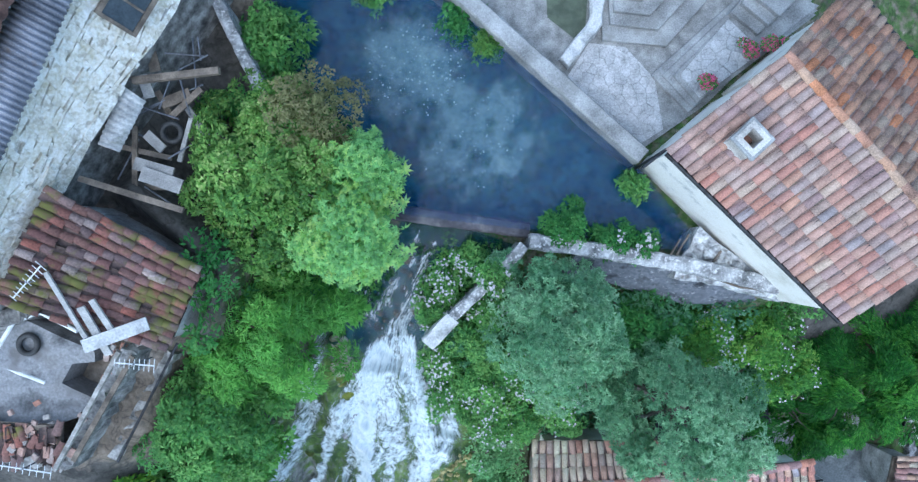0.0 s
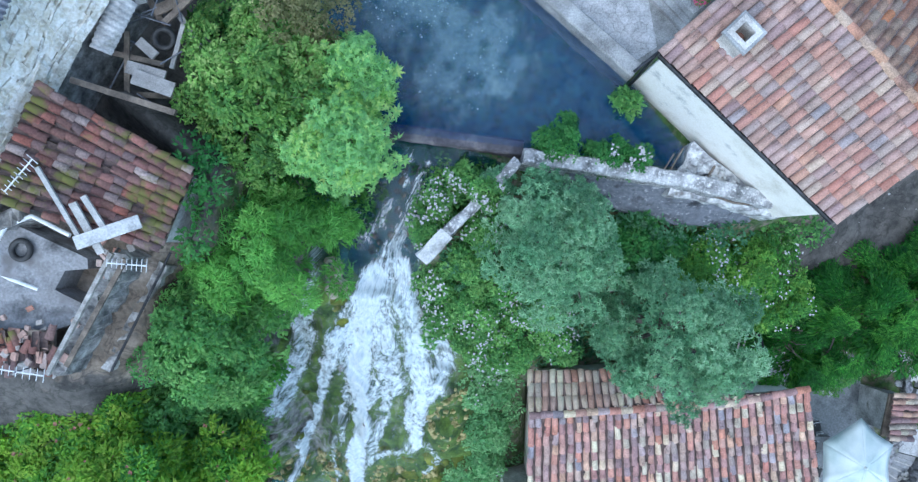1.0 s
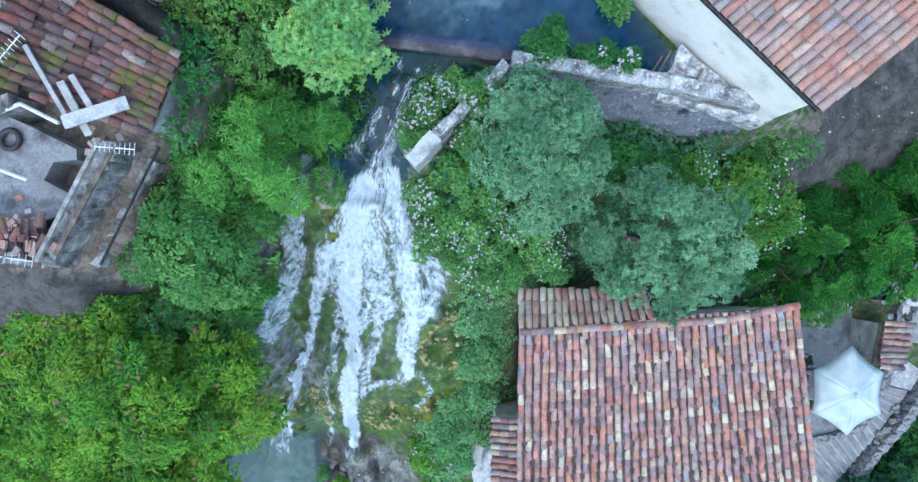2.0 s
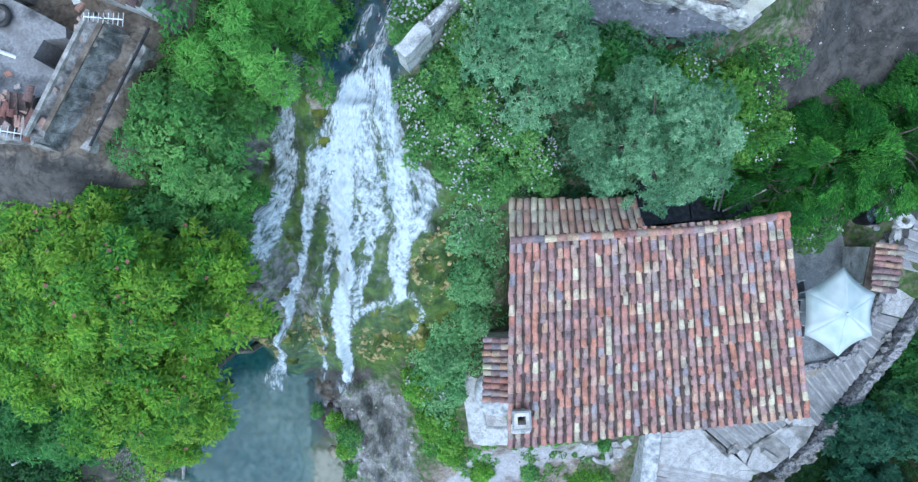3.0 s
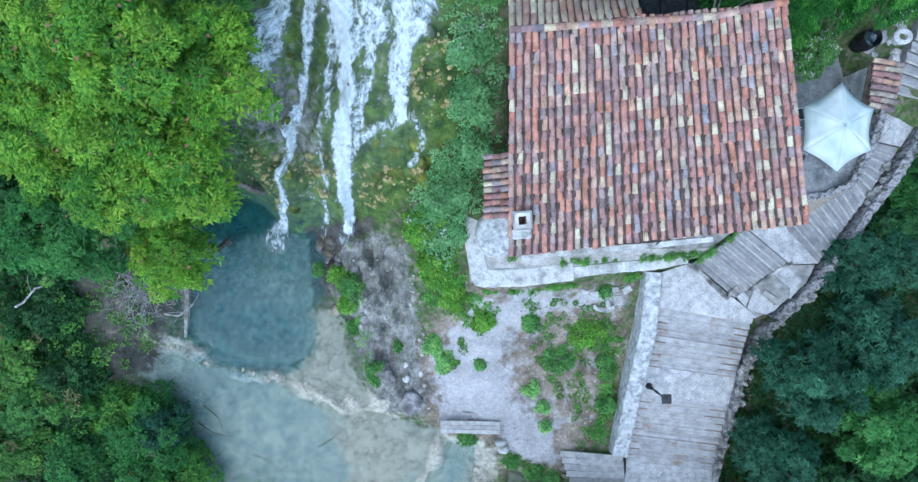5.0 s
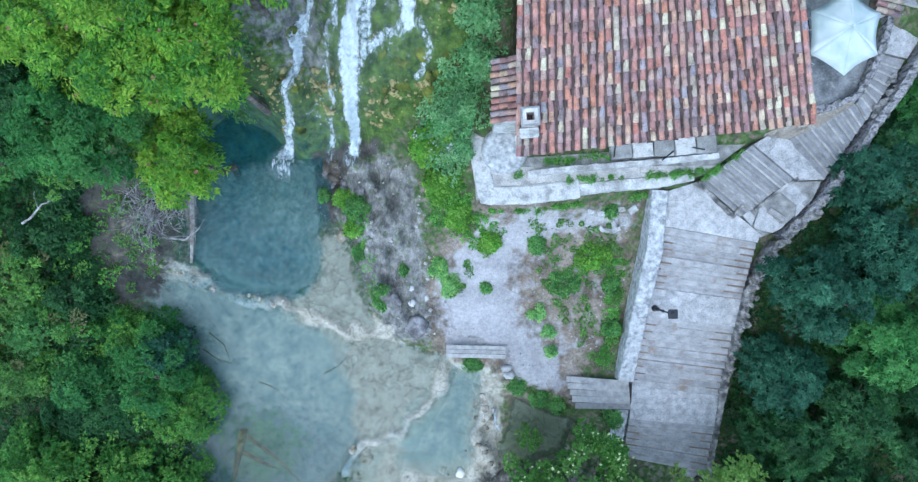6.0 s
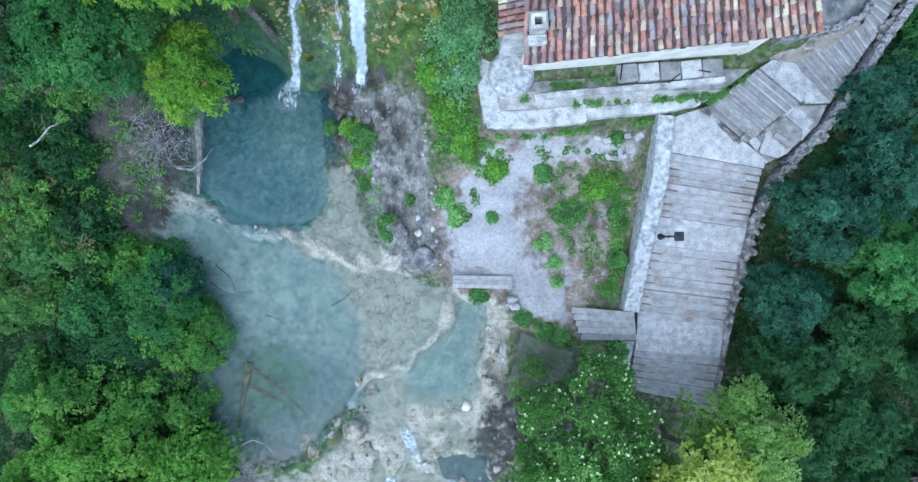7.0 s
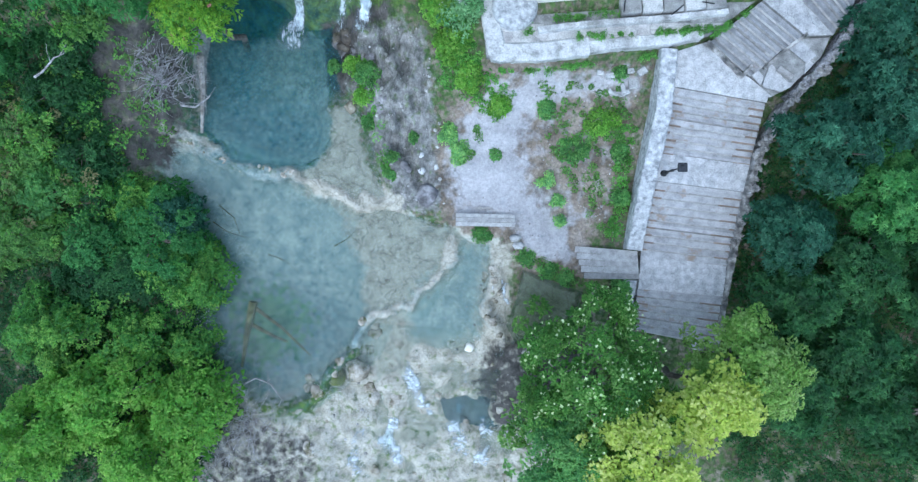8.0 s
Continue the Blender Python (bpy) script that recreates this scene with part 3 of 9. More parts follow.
def ridge_line(parent, a, b, material, size=1.25, gap=0.36):
    """Ridge tiles bedded end to end from a to b."""
    a, b = Vector(a), Vector(b)
    n = int((b - a).length / gap)
    mesh = tile_mesh(material)
    for k in range(n):
        p = a.lerp(b, k / n) + Vector((random.gauss(0, 0.01), random.gauss(0, 0.01), 0.06))
        y = (b - a).normalized()
        x = y.cross(Vector((0, 0, 1))).normalized()
        ob = new("ridge_tile", mesh)
        ob.parent = parent
        ob.matrix_basis = Matrix.Translation(p) @ Matrix((x, y, x.cross(y))).transposed().to_4x4() @ Matrix.Diagonal((size, 0.95, size, 1))


def slab(name, quad, thick, material, parent, label=""):
    """A sloping slab: four corners of its top, and its thickness."""
    bm = bmesh.new()
    hi = [bm.verts.new(p) for p in quad]
    lo = [bm.verts.new(Vector(p) - Vector((0, 0, thick))) for p in quad]
    bm.faces.new(hi)
    bm.faces.new(lo[::-1])
    for k in range(4):
        bm.faces.new((lo[k], lo[(k + 1) % 4], hi[(k + 1) % 4], hi[k]))
    return part(name, bm, material, parent, label)


def clip_cell(cell, p, n):
    """The part of a convex outline on the side of the line through p that n points away from."""
    out = []
    for a, b in zip(cell, cell[1:] + cell[:1]):
        da = (a[0] - p[0]) * n[0] + (a[1] - p[1]) * n[1]
        db = (b[0] - p[0]) * n[0] + (b[1] - p[1]) * n[1]
        if da <= 0:
            out.append(a)
        if (da < 0 < db) or (db < 0 < da):
            f = da / (da - db)
            out.append((a[0] + (b[0] - a[0]) * f, a[1] + (b[1] - a[1]) * f))
    return out


def crazy_paving(parent, poly, level, size, material, gap=0.007, seed=1, thick=0.05, limit=300):
    """Irregular flagstones that fill a convex outline; each is a piece of its own. level is a height or a function of x and y."""
    rnd = random.Random(seed)
    xs, ys = [p[0] for p in poly], [p[1] for p in poly]
    area = 0.5 * sum(a[0] * b[1] - b[0] * a[1] for a, b in zip(poly, poly[1:] + poly[:1]))
    if area < 0:
        poly = poly[::-1]
    seeds = []
    y, odd = min(ys) - size, 0
    while y < max(ys) + size:
        x = min(xs) - size + odd * size / 2
        while x < max(xs) + size:
            seeds.append((x + rnd.uniform(-0.36, 0.36) * size, y + rnd.uniform(-0.36, 0.36) * size))
            x += size
        y, odd = y + size * 0.9, 1 - odd
    made = 0
    for s in seeds:
        cell = [(s[0] - size, s[1] - size), (s[0] + size, s[1] - size), (s[0] + size, s[1] + size), (s[0] - size, s[1] + size)]
        for o in seeds:
            dx, dy = o[0] - s[0], o[1] - s[1]
            r = math.hypot(dx, dy)
            if 0 < r < size * 2.4 and cell:
                cell = clip_cell(cell, ((s[0] + o[0]) / 2 - dx / r * gap / 2, (s[1] + o[1]) / 2 - dy / r * gap / 2), (dx / r, dy / r))
        for a, b in zip(poly, poly[1:] + poly[:1]):
            if cell:
                ex, ey = b[0] - a[0], b[1] - a[1]
                r = math.hypot(ex, ey)
                cell = clip_cell(cell, a, (ey / r, -ex / r))
        if len(cell) < 3 or made >= limit:
            continue
        cx, cy = sum(p[0] for p in cell) / len(cell), sum(p[1] for p in cell) / len(cell)
        if max(math.hypot(p[0] - cx, p[1] - cy) for p in cell) < size * 0.18:
            continue
        made += 1
        z = level(cx, cy) if callable(level) else level
        lift = rnd.uniform(-0.008, 0.008)
        n = len(cell)
        verts = [(x - cx, y - cy, -thick) for x, y in cell] + [(x - cx, y - cy, -0.005) for x, y in cell] + [((x - cx) * 0.975, (y - cy) * 0.975, 0) for x, y in cell]
        faces = [tuple(range(2 * n, 3 * n))]
        for r in (0, n):
            faces += [(r + k, r + (k + 1) % n, r + n + (k + 1) % n, r + n + k) for k in range(n)]
        ob = link("flagstone", raw("flagstone", verts, faces, material), parent)
        ob.location = (cx, cy, z + lift)


def stone_mesh(name, size, material, seed, cuts=2, rough=0.16, smooth=True):
    """A worn boulder."""
    rnd = random.Random(seed)
    bm = bmesh.new()
    bmesh.ops.create_icosphere(bm, subdivisions=cuts, radius=1)
    off = Vector((rnd.uniform(0, 50), rnd.uniform(0, 50), rnd.uniform(0, 50)))
    for v in bm.verts:
        k = 1 + rough * 2 * noise.noise(v.co * 1.3 + off) + rough * noise.noise(v.co * 3.1 + off) + rough * 0.6 * noise.noise(v.co * 6.5 + off)
        v.co = Vector((v.co.x * size[0], v.co.y * size[1], v.co.z * size[2])) * k
    me = bpy.data.meshes.new(name)
    bm.to_mesh(me)
    bm.free()
    me.materials.append(material)
    me.polygons.foreach_set("use_smooth", [smooth] * len(me.polygons))
    return me


# ---- plants ----
def blades(centres, radii, per_area, leaf, width, rnd, up=0.6, squash=0.75, rosette=0, droop=0.25, shell=(0.72, 1.06), spread=0.9):
    """Leaves on the outer shells of round clumps: an array of quads (n, 4, 3). rosette: leaflets round one stalk."""
    out = []
    for c, r in zip(centres, radii):
        n = int(per_area * 1.7 * 4 * r * r / max(1, rosette)) + 3
        v = rnd.normal(size=(n, 3))
        v /= np.linalg.norm(v, axis=1)[:, None]
        v[:, 2] = np.where(v[:, 2] < -0.25, -v[:, 2], v[:, 2])
        p = np.asarray(c) + v * (r * rnd.uniform(*shell, n))[:, None] * np.array([1, 1, squash])
        nrm = v * (1 - up) + np.array([0, 0, up]) + rnd.normal(size=(n, 3)) * 0.35 * spread
        nrm /= np.linalg.norm(nrm, axis=1)[:, None]
        d = v * 0.8 + rnd.normal(size=(n, 3)) * spread
        d -= nrm * np.sum(d * nrm, axis=1)[:, None]
        d /= np.linalg.norm(d, axis=1)[:, None] + 1e-9
        s = np.cross(nrm, d)
        turns = range(rosette) if rosette else (None,)
        for k in turns:
            if k is None:
                dd = d
            else:
                a = (k - (rosette - 1) / 2) * (5.0 / rosette)
                dd = d * math.cos(a) + s * math.sin(a)
            ss = np.cross(nrm, dd)
            ln = leaf * rnd.uniform(0.7, 1.25, n)[:, None]
            w = width * rnd.uniform(0.8, 1.2, n)[:, None]
            tip = p + dd * ln - nrm * ln * droop
            mid = p + dd * ln * 0.45 + nrm * ln * 0.06
            out.append(np.stack([p, mid + ss * w / 2, tip, mid - ss * w / 2], 1))
    return np.concatenate(out)


def leaf_mesh(name, quads, material, tone=None):
    n = len(quads)
    me = bpy.data.meshes.new(name)
    me.vertices.add(4 * n)
    me.vertices.foreach_set("co", quads.astype(np.float32).ravel())
    me.loops.add(4 * n)
    me.loops.foreach_set("vertex_index", np.arange(4 * n, dtype=np.int32))
    me.polygons.add(n)
    me.polygons.foreach_set("loop_start", np.arange(0, 4 * n, 4, dtype=np.int32))
    me.materials.append(material)
    me.update(calc_edges=True)
    if tone is None:
        tone = np.random.default_rng(n).random(n)
    me.attributes.new("tone", "FLOAT", "POINT").data.foreach_set("value", np.repeat(tone, 4).astype(np.float32))
    return me


def sprays(centres, normals, outward, radii, rnd, leaf, width, cover, rosette=0, droop=0.25, frond=0.0, twigs=6):
    """Leafy sprays: twigs that spread in a tilted plane round each centre, with leaves on both sides. Gives quads and a tone for each."""
    c, nrm = np.asarray(centres, float), np.asarray(normals, float)
    nrm = nrm / np.linalg.norm(nrm, axis=1)[:, None]
    big = np.asarray(radii, float)
    m = max(6, int(cover * math.pi * float(np.mean(big ** 2)) / (0.5 * leaf * width) / max(1, rosette)))
    n = len(c)
    t1 = np.cross(nrm, np.stack([-np.sin(outward), np.cos(outward), np.zeros(n)], 1))
    t1 /= np.linalg.norm(t1, axis=1)[:, None] + 1e-9
    t1 = -t1 if np.mean(np.sum(t1[:, :2] * np.stack([np.cos(outward), np.sin(outward)], 1), axis=1)) < 0 else t1
    t2 = np.cross(nrm, t1)
    if frond:
        th = rnd.uniform(-0.42, 0.42, (n, m))
        reach = big[:, None] * frond
    else:
        th = rnd.random((n, 1)) * 6.28 + (np.arange(m) % twigs)[None] * 6.2832 / twigs + rnd.normal(size=(n, m)) * 0.13
        reach = big[:, None] * (0.75 + 0.5 * rnd.random((n, twigs)))[:, np.arange(m) % twigs]
    along = np.sqrt(rnd.uniform(0.01, 1.0, (n, m)))
    ct, st = np.cos(th)[..., None], np.sin(th)[..., None]
    d = t1[:, None] * ct + t2[:, None] * st
    e = t2[:, None] * ct - t1[:, None] * st
    nn = nrm[:, None]
    fall = (droop * reach * along ** 2)[..., None]
    p = c[:, None] + d * (reach * along)[..., None] + e * (rnd.normal(size=(n, m)) * 0.11 * big[:, None])[..., None] - nn * fall + nn * (rnd.normal(size=(n, m)) * 0.10 * big[:, None])[..., None]
    swing = np.where(rnd.random((n, m)) < 0.5, -1, 1) * rnd.uniform(0.2, 0.6 if frond else 1.25, (n, m))
    ld = d * np.cos(swing)[..., None] + e * np.sin(swing)[..., None]
    ln_ = nn + rnd.normal(size=(n, m, 3)) * 0.36
    ln_ /= np.linalg.norm(ln_, axis=2)[..., None]
    ld = ld - ln_ * np.sum(ld * ln_, axis=2)[..., None]
    ld /= np.linalg.norm(ld, axis=2)[..., None] + 1e-9
    tone = np.clip(rnd.random((n, 1)) * 0.9 + rnd.normal(size=(n, m)) * 0.12 + 0.05, 0, 1)
    out, tones = [], []
    side = np.cross(ln_, ld)
    for k in range(max(1, rosette)):
        a = (k - (rosette - 1) / 2) * (5.0 / rosette) if rosette else 0.0
        dd = ld * math.cos(a) + side * math.sin(a)
        ss = np.cross(ln_, dd)
        long = leaf * rnd.uniform(0.7, 1.25, (n, m))[..., None]
        w = width * rnd.uniform(0.8, 1.2, (n, m))[..., None]
        tip = p + dd * long - ln_ * long * 0.18
        mid = p + dd * long * 0.45 + ln_ * long * 0.05
        out.append(np.stack([p, mid + ss * w / 2, tip, mid - ss * w / 2], 2).reshape(-1, 4, 3))
        tones.append(tone.ravel())
    return np.concatenate(out), np.concatenate(tones)


def limb_mesh(bm, a, b, r0, r1, rnd, bends=3, wander=0.12, sides=6):
    """One bent, tapering limb from a to b."""
    a, b = Vector(a), Vector(b)
    d = (b - a).normalized()
    u = d.cross(Vector((0.3, 0.9, 0.2))).normalized()
    v = d.cross(u)
    rings = []
    for k in range(bends + 1):
        p = a.lerp(b, k / bends)
        if 0 < k < bends:
            p = p + Vector(rnd.normal(size=3)) * wander * (b - a).length * 0.3
        r = r0 + (r1 - r0) * k / bends
        rings.append([bm.verts.new(p + (u * math.cos(j / sides * 6.2832) + v * math.sin(j / sides * 6.2832)) * r) for j in range(sides)])
    for lo, hi in zip(rings, rings[1:]):
        for j in range(sides):
            bm.faces.new((lo[j], lo[(j + 1) % sides], hi[(j + 1) % sides], hi[j]))
    bm.faces.new(rings[0][::-1])
    bm.faces.new(rings[-1])


def tree(name, label, category, x, y, top, radius, material, seed, leaf=0.15, width=0.065, cover=1.6, rosette=0, clump=0.3, dome=0.5, spray=None, group="", base=None, long=1.0, turn=0.0, ragged=0.45, bark=None, droop=0.25, frond=0.0, under=0.6, steep=1.0):
    """A tree or shrub: trunk, limbs to its boughs, and a crown of overlapping leafy sprays borne by uneven boughs.
    clump: a bough's size as a share of the crown; frond: how far sprays are drawn out; under: how many sprays hang below the outer ones."""
    rnd = np.random.default_rng(seed)
    z0 = float(ground(np.array([x]), np.array([y]))[0]) if base is None else base
    top_thing = thing(name, label, category, group, (x, y, z0))
    height = max(top - z0, 0.3)
    sr = spray or min(0.42, max(0.10, radius * 0.2))
    n = int(1.35 * (radius / sr) ** 2 * long) + 5
    k = np.arange(n)
    rho, ang = np.sqrt((k + 0.5) / n), 2.39996 * k + rnd.normal(size=n) * 0.35
    wave = rnd.random(4) * 6.28
    edge = 1 + 0.11 * np.sin(2 * ang + wave[0]) + 0.09 * np.sin(3 * ang + wave[1]) + 0.07 * np.sin(5 * ang + wave[2]) + 0.05 * np.sin(9 * ang + wave[3])
    r = (radius - 0.5 * sr) * rho * edge * (1 + rnd.normal(size=n) * 0.04)
    ca, sa = math.cos(radians(turn)), math.sin(radians(turn))
    u, v = r * np.cos(ang) * long, r * np.sin(ang)
    px, py = u * ca - v * sa, u * sa + v * ca
    # boughs: lumps in the crown, with hollows between them
    nb = max(5, int(1.3 / clump ** 2))
    pick = rnd.choice(n, min(nb, n), replace=False)
    bx, by, lift = px[pick], py[pick], rnd.normal(size=len(pick)) * 0.16 * ragged * radius
    reach = np.hypot(px[:, None] - bx, py[:, None] - by)
    near = np.argmin(reach, axis=1)
    gap = np.min(reach, axis=1) / (radius * clump)
    slope = dome * min(1.0, 1.6 * radius / height)
    pz = height * (1 - slope * rho ** 2) + lift[near] - ragged * radius * 0.5 * np.minimum(gap, 1.4) ** 2 - np.abs(rnd.normal(size=n)) * sr * 0.8 - sr * 0.1
    pz = np.maximum(pz, min(0.12, height * 0.4))
    tilt = steep * np.stack([px / radius * 1.1 * dome + (px - bx[near]) / (radius * clump) * 0.55, py / radius * 1.1 * dome + (py - by[near]) / (radius * clump) * 0.55, np.full(n, 1.0)], 1)
    tilt[:, 2] = 1.0
    tilt = tilt + rnd.normal(size=(n, 3)) * 0.16
    c = np.stack([px, py, pz], 1)
    outward = np.arctan2(py, px) + rnd.normal(size=n) * 0.25
    size = sr * rnd.uniform(0.75, 1.3, n)
    q, tone = sprays(c, tilt, outward, size, rnd, leaf, width, cover, rosette, droop, frond)
    low = rnd.choice(n, max(4, int(n * under)), replace=n * under > n)
    c2 = c[low] * np.array([0.95, 0.95, 1.0]) - np.stack([np.zeros(len(low)), np.zeros(len(low)), sr * 0.9 + rnd.random(len(low)) * min(radius * 0.4, height * 0.35)], 1)
    c2[:, 2] = np.maximum(c2[:, 2], 0.06)
    q2, tone2 = sprays(c2, tilt[low], outward[low], size[low] * 1.35, rnd, leaf * 1.6, width * 1.6, cover * 0.7, rosette, droop, frond)
    bm = bmesh.new()
    fork = Vector((0, 0, height * 0.45))
    thick = max(0.015, 0.035 * radius + 0.010 * height)
    limb_mesh(bm, (0, 0, -0.2), fork, thick * 1.3, thick * 0.8, rnd)
    part("trunk", bm, bark or M_BARK, top_thing)
    for j in pick[:9]:
        bm = bmesh.new()
        limb_mesh(bm, fork, c[j] - np.array([0, 0, sr * 0.3 + 0.12 * radius]), thick * 0.55, thick * 0.12, rnd)
        part("limb", bm, bark or M_BARK, top_thing)
    link("crown", leaf_mesh("crown", np.concatenate([q, q2]), material, np.concatenate([tone, tone2])), top_thing)
    return top_thing, c, size, rnd


def undergrowth(name, label, poly, material, seed, pitch=0.55, size=(0.3, 0.6), leaf=0.13, width=0.07, cover=1.5, height=0.5, skip=0.0, rosette=0):
    """A thicket of low plants over an outline of the ground: uneven sprays of leaves at several heights."""
    rnd = np.random.default_rng(seed)
    xs, ys = [p[0] for p in poly], [p[1] for p in poly]
    px, py = np.meshgrid(np.arange(min(xs), max(xs), pitch), np.arange(min(ys), max(ys), pitch))
    px = px.ravel() + rnd.uniform(-0.5, 0.5, px.size) * pitch
    py = py.ravel() + rnd.uniform(-0.5, 0.5, py.size) * pitch
    keep = (inside(px, py, poly, 0.05) > 0.5) & (rnd.random(px.size) >= skip)
    px, py = px[keep], py[keep]
    rs = rnd.uniform(*size, px.size)
    pz = ground(px, py) + height * np.clip(0.5 + 0.5 * wobble(px, py, 1.6, seed % 7), 0.1, 1.2) * rnd.uniform(0.4, 1.1, px.size)
    tilt = rnd.normal(size=(len(px), 3)) * 0.3 + np.array([0, 0, 1.0])
    q, tone = sprays(np.stack([px, py, pz], 1), tilt, rnd.random(len(px)) * 6.28, rs, rnd, leaf, width, cover, rosette, 0.3)
    return tagged(link(name, leaf_mesh(name, q, material, tone)), label, "undergrowth", kind="stuff")


def heads(parent, centres, radii, material, rnd, share=0.5, number=5, size=0.06, name="blossom", label="small white flower heads", patch=0.0):
    """Flower or seed heads on the outer sprays: little domes of crossing petals. patch: how far they keep to patches."""
    c = np.asarray(centres, float)
    spot = c + np.array(parent.location)
    keep = (rnd.random(len(c)) < share) & (wobble(spot[:, 0], spot[:, 1], 0.7, 5) > patch - 1)
    c, r = c[keep], np.asarray(radii)[keep]
    p = np.repeat(c, number, 0)
    a, d = rnd.random(len(p)) * 6.28, np.sqrt(rnd.random(len(p))) * np.repeat(r, number) * 1.1
    p = p + np.stack([d * np.cos(a), d * np.sin(a), 0.03 + 0.06 * rnd.random(len(p))], 1)
    big = size * rnd.uniform(0.55, 1.35, len(p))[:, None]
    out = []
    for k in range(4):
        t = k * math.pi / 2 + rnd.random(len(p)) * 0.8
        dd = np.stack([np.cos(t), np.sin(t), 0.1 + 0.4 * rnd.random(len(p))], 1)
        ss = np.stack([-np.sin(t), np.cos(t), np.zeros(len(p))], 1)
        out.append(np.stack([p, p + dd * big * 0.6 + ss * big * 0.5, p + dd * big, p + dd * big * 0.6 - ss * big * 0.5], 1))
    tagged(link(name, leaf_mesh(name, np.concatenate(out), material), parent, label), label, kind="stuff")


L_MID = leaf_mat("mid_green_leaf", [(0.06, 0.20, 0.065), (0.15, 0.36, 0.095), (0.30, 0.54, 0.16)])
L_LIGHT = leaf_mat("light_green_leaf", [(0.15, 0.38, 0.14), (0.30, 0.59, 0.20), (0.55, 0.78, 0.22)])
L_BAMBOO = leaf_mat("fresh_green_blade", [(0.07, 0.22, 0.045), (0.15, 0.39, 0.075), (0.29, 0.58, 0.13)])
L_GREY = leaf_mat("grey_green_leaf", [(0.07, 0.20, 0.10), (0.19, 0.39, 0.20), (0.45, 0.68, 0.42)])
L_SAGE = leaf_mat("sage_green_leaf", [(0.10, 0.28, 0.11), (0.22, 0.46, 0.19), (0.40, 0.63, 0.31)])
L_DARK = leaf_mat("dark_green_leaf", [(0.036, 0.15, 0.042), (0.075, 0.26, 0.065), (0.17, 0.41, 0.11)])
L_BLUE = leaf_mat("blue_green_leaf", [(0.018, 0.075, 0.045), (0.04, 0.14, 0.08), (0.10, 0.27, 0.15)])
L_BRIGHT = leaf_mat("bright_green_leaf", [(0.05, 0.20, 0.05), (0.12, 0.33, 0.05), (0.21, 0.43, 0.045), (0.33, 0.54, 0.06), (0.40, 0.52, 0.09)])
L_FRESH = leaf_mat("soft_fresh_leaf", [(0.09, 0.28, 0.04), (0.20, 0.44, 0.06), (0.40, 0.62, 0.13)])
L_HEDGE = leaf_mat("round_bush_leaf", [(0.045, 0.17, 0.04), (0.13, 0.34, 0.06), (0.32, 0.54, 0.10)])
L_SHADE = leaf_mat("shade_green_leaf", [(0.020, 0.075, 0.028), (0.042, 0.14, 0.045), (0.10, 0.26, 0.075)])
L_YELLOW = leaf_mat("yellow_green_leaf", [(0.36, 0.50, 0.07), (0.56, 0.66, 0.13), (0.74, 0.77, 0.28)])
L_TIPPED = leaf_mat("glossy_green_leaf", [(0.045, 0.14, 0.03), (0.09, 0.24, 0.04), (0.17, 0.36, 0.07), (0.36, 0.54, 0.17)])
M_TIPS = mat("pale_flower_tip", [(0.42, 0.56, 0.22), (0.56, 0.66, 0.36)], 5, 30, 0.7, 0)
L_MIXED = leaf_mat("mixed_bank_leaf", [(0.05, 0.16, 0.045), (0.11, 0.27, 0.065), (0.21, 0.42, 0.09), (0.10, 0.24, 0.06), (0.21, 0.20, 0.10)])
L_BANK = leaf_mat("grey_bank_leaf", [(0.05, 0.16, 0.08), (0.12, 0.29, 0.14), (0.25, 0.45, 0.25)])
L_PALE = leaf_mat("pale_tipped_leaf", [(0.14, 0.30, 0.05), (0.25, 0.43, 0.09), (0.44, 0.58, 0.20)])
L_BROWN = leaf_mat("browning_leaf", [(0.15, 0.19, 0.07), (0.25, 0.26, 0.11), (0.34, 0.30, 0.16)])
L_CONIFER = leaf_mat("conifer_spray", [(0.012, 0.075, 0.014), (0.04, 0.19, 0.025), (0.17, 0.46, 0.065)])
M_BLOSSOM = mat("white_petal", [(0.44, 0.43, 0.46), (0.60, 0.58, 0.62)], 3, 20, 0.7, 0.0, by="island", mix=0.1)
L_OLIVE = leaf_mat("olive_green_leaf", [(0.045, 0.14, 0.04), (0.12, 0.28, 0.065), (0.24, 0.43, 0.10), (0.48, 0.60, 0.22)])
M_SEED = mat("winged_seed", [(0.20, 0.07, 0.06), (0.30, 0.15, 0.10)], 4, 20, 0.8, 0.0, by="island", mix=0.2)
M_PINK = mat("pink_petal", [(0.55, 0.06, 0.16), (0.70, 0.15, 0.30)], 3, 20, 0.7, 0.0, by="island", mix=0.1)


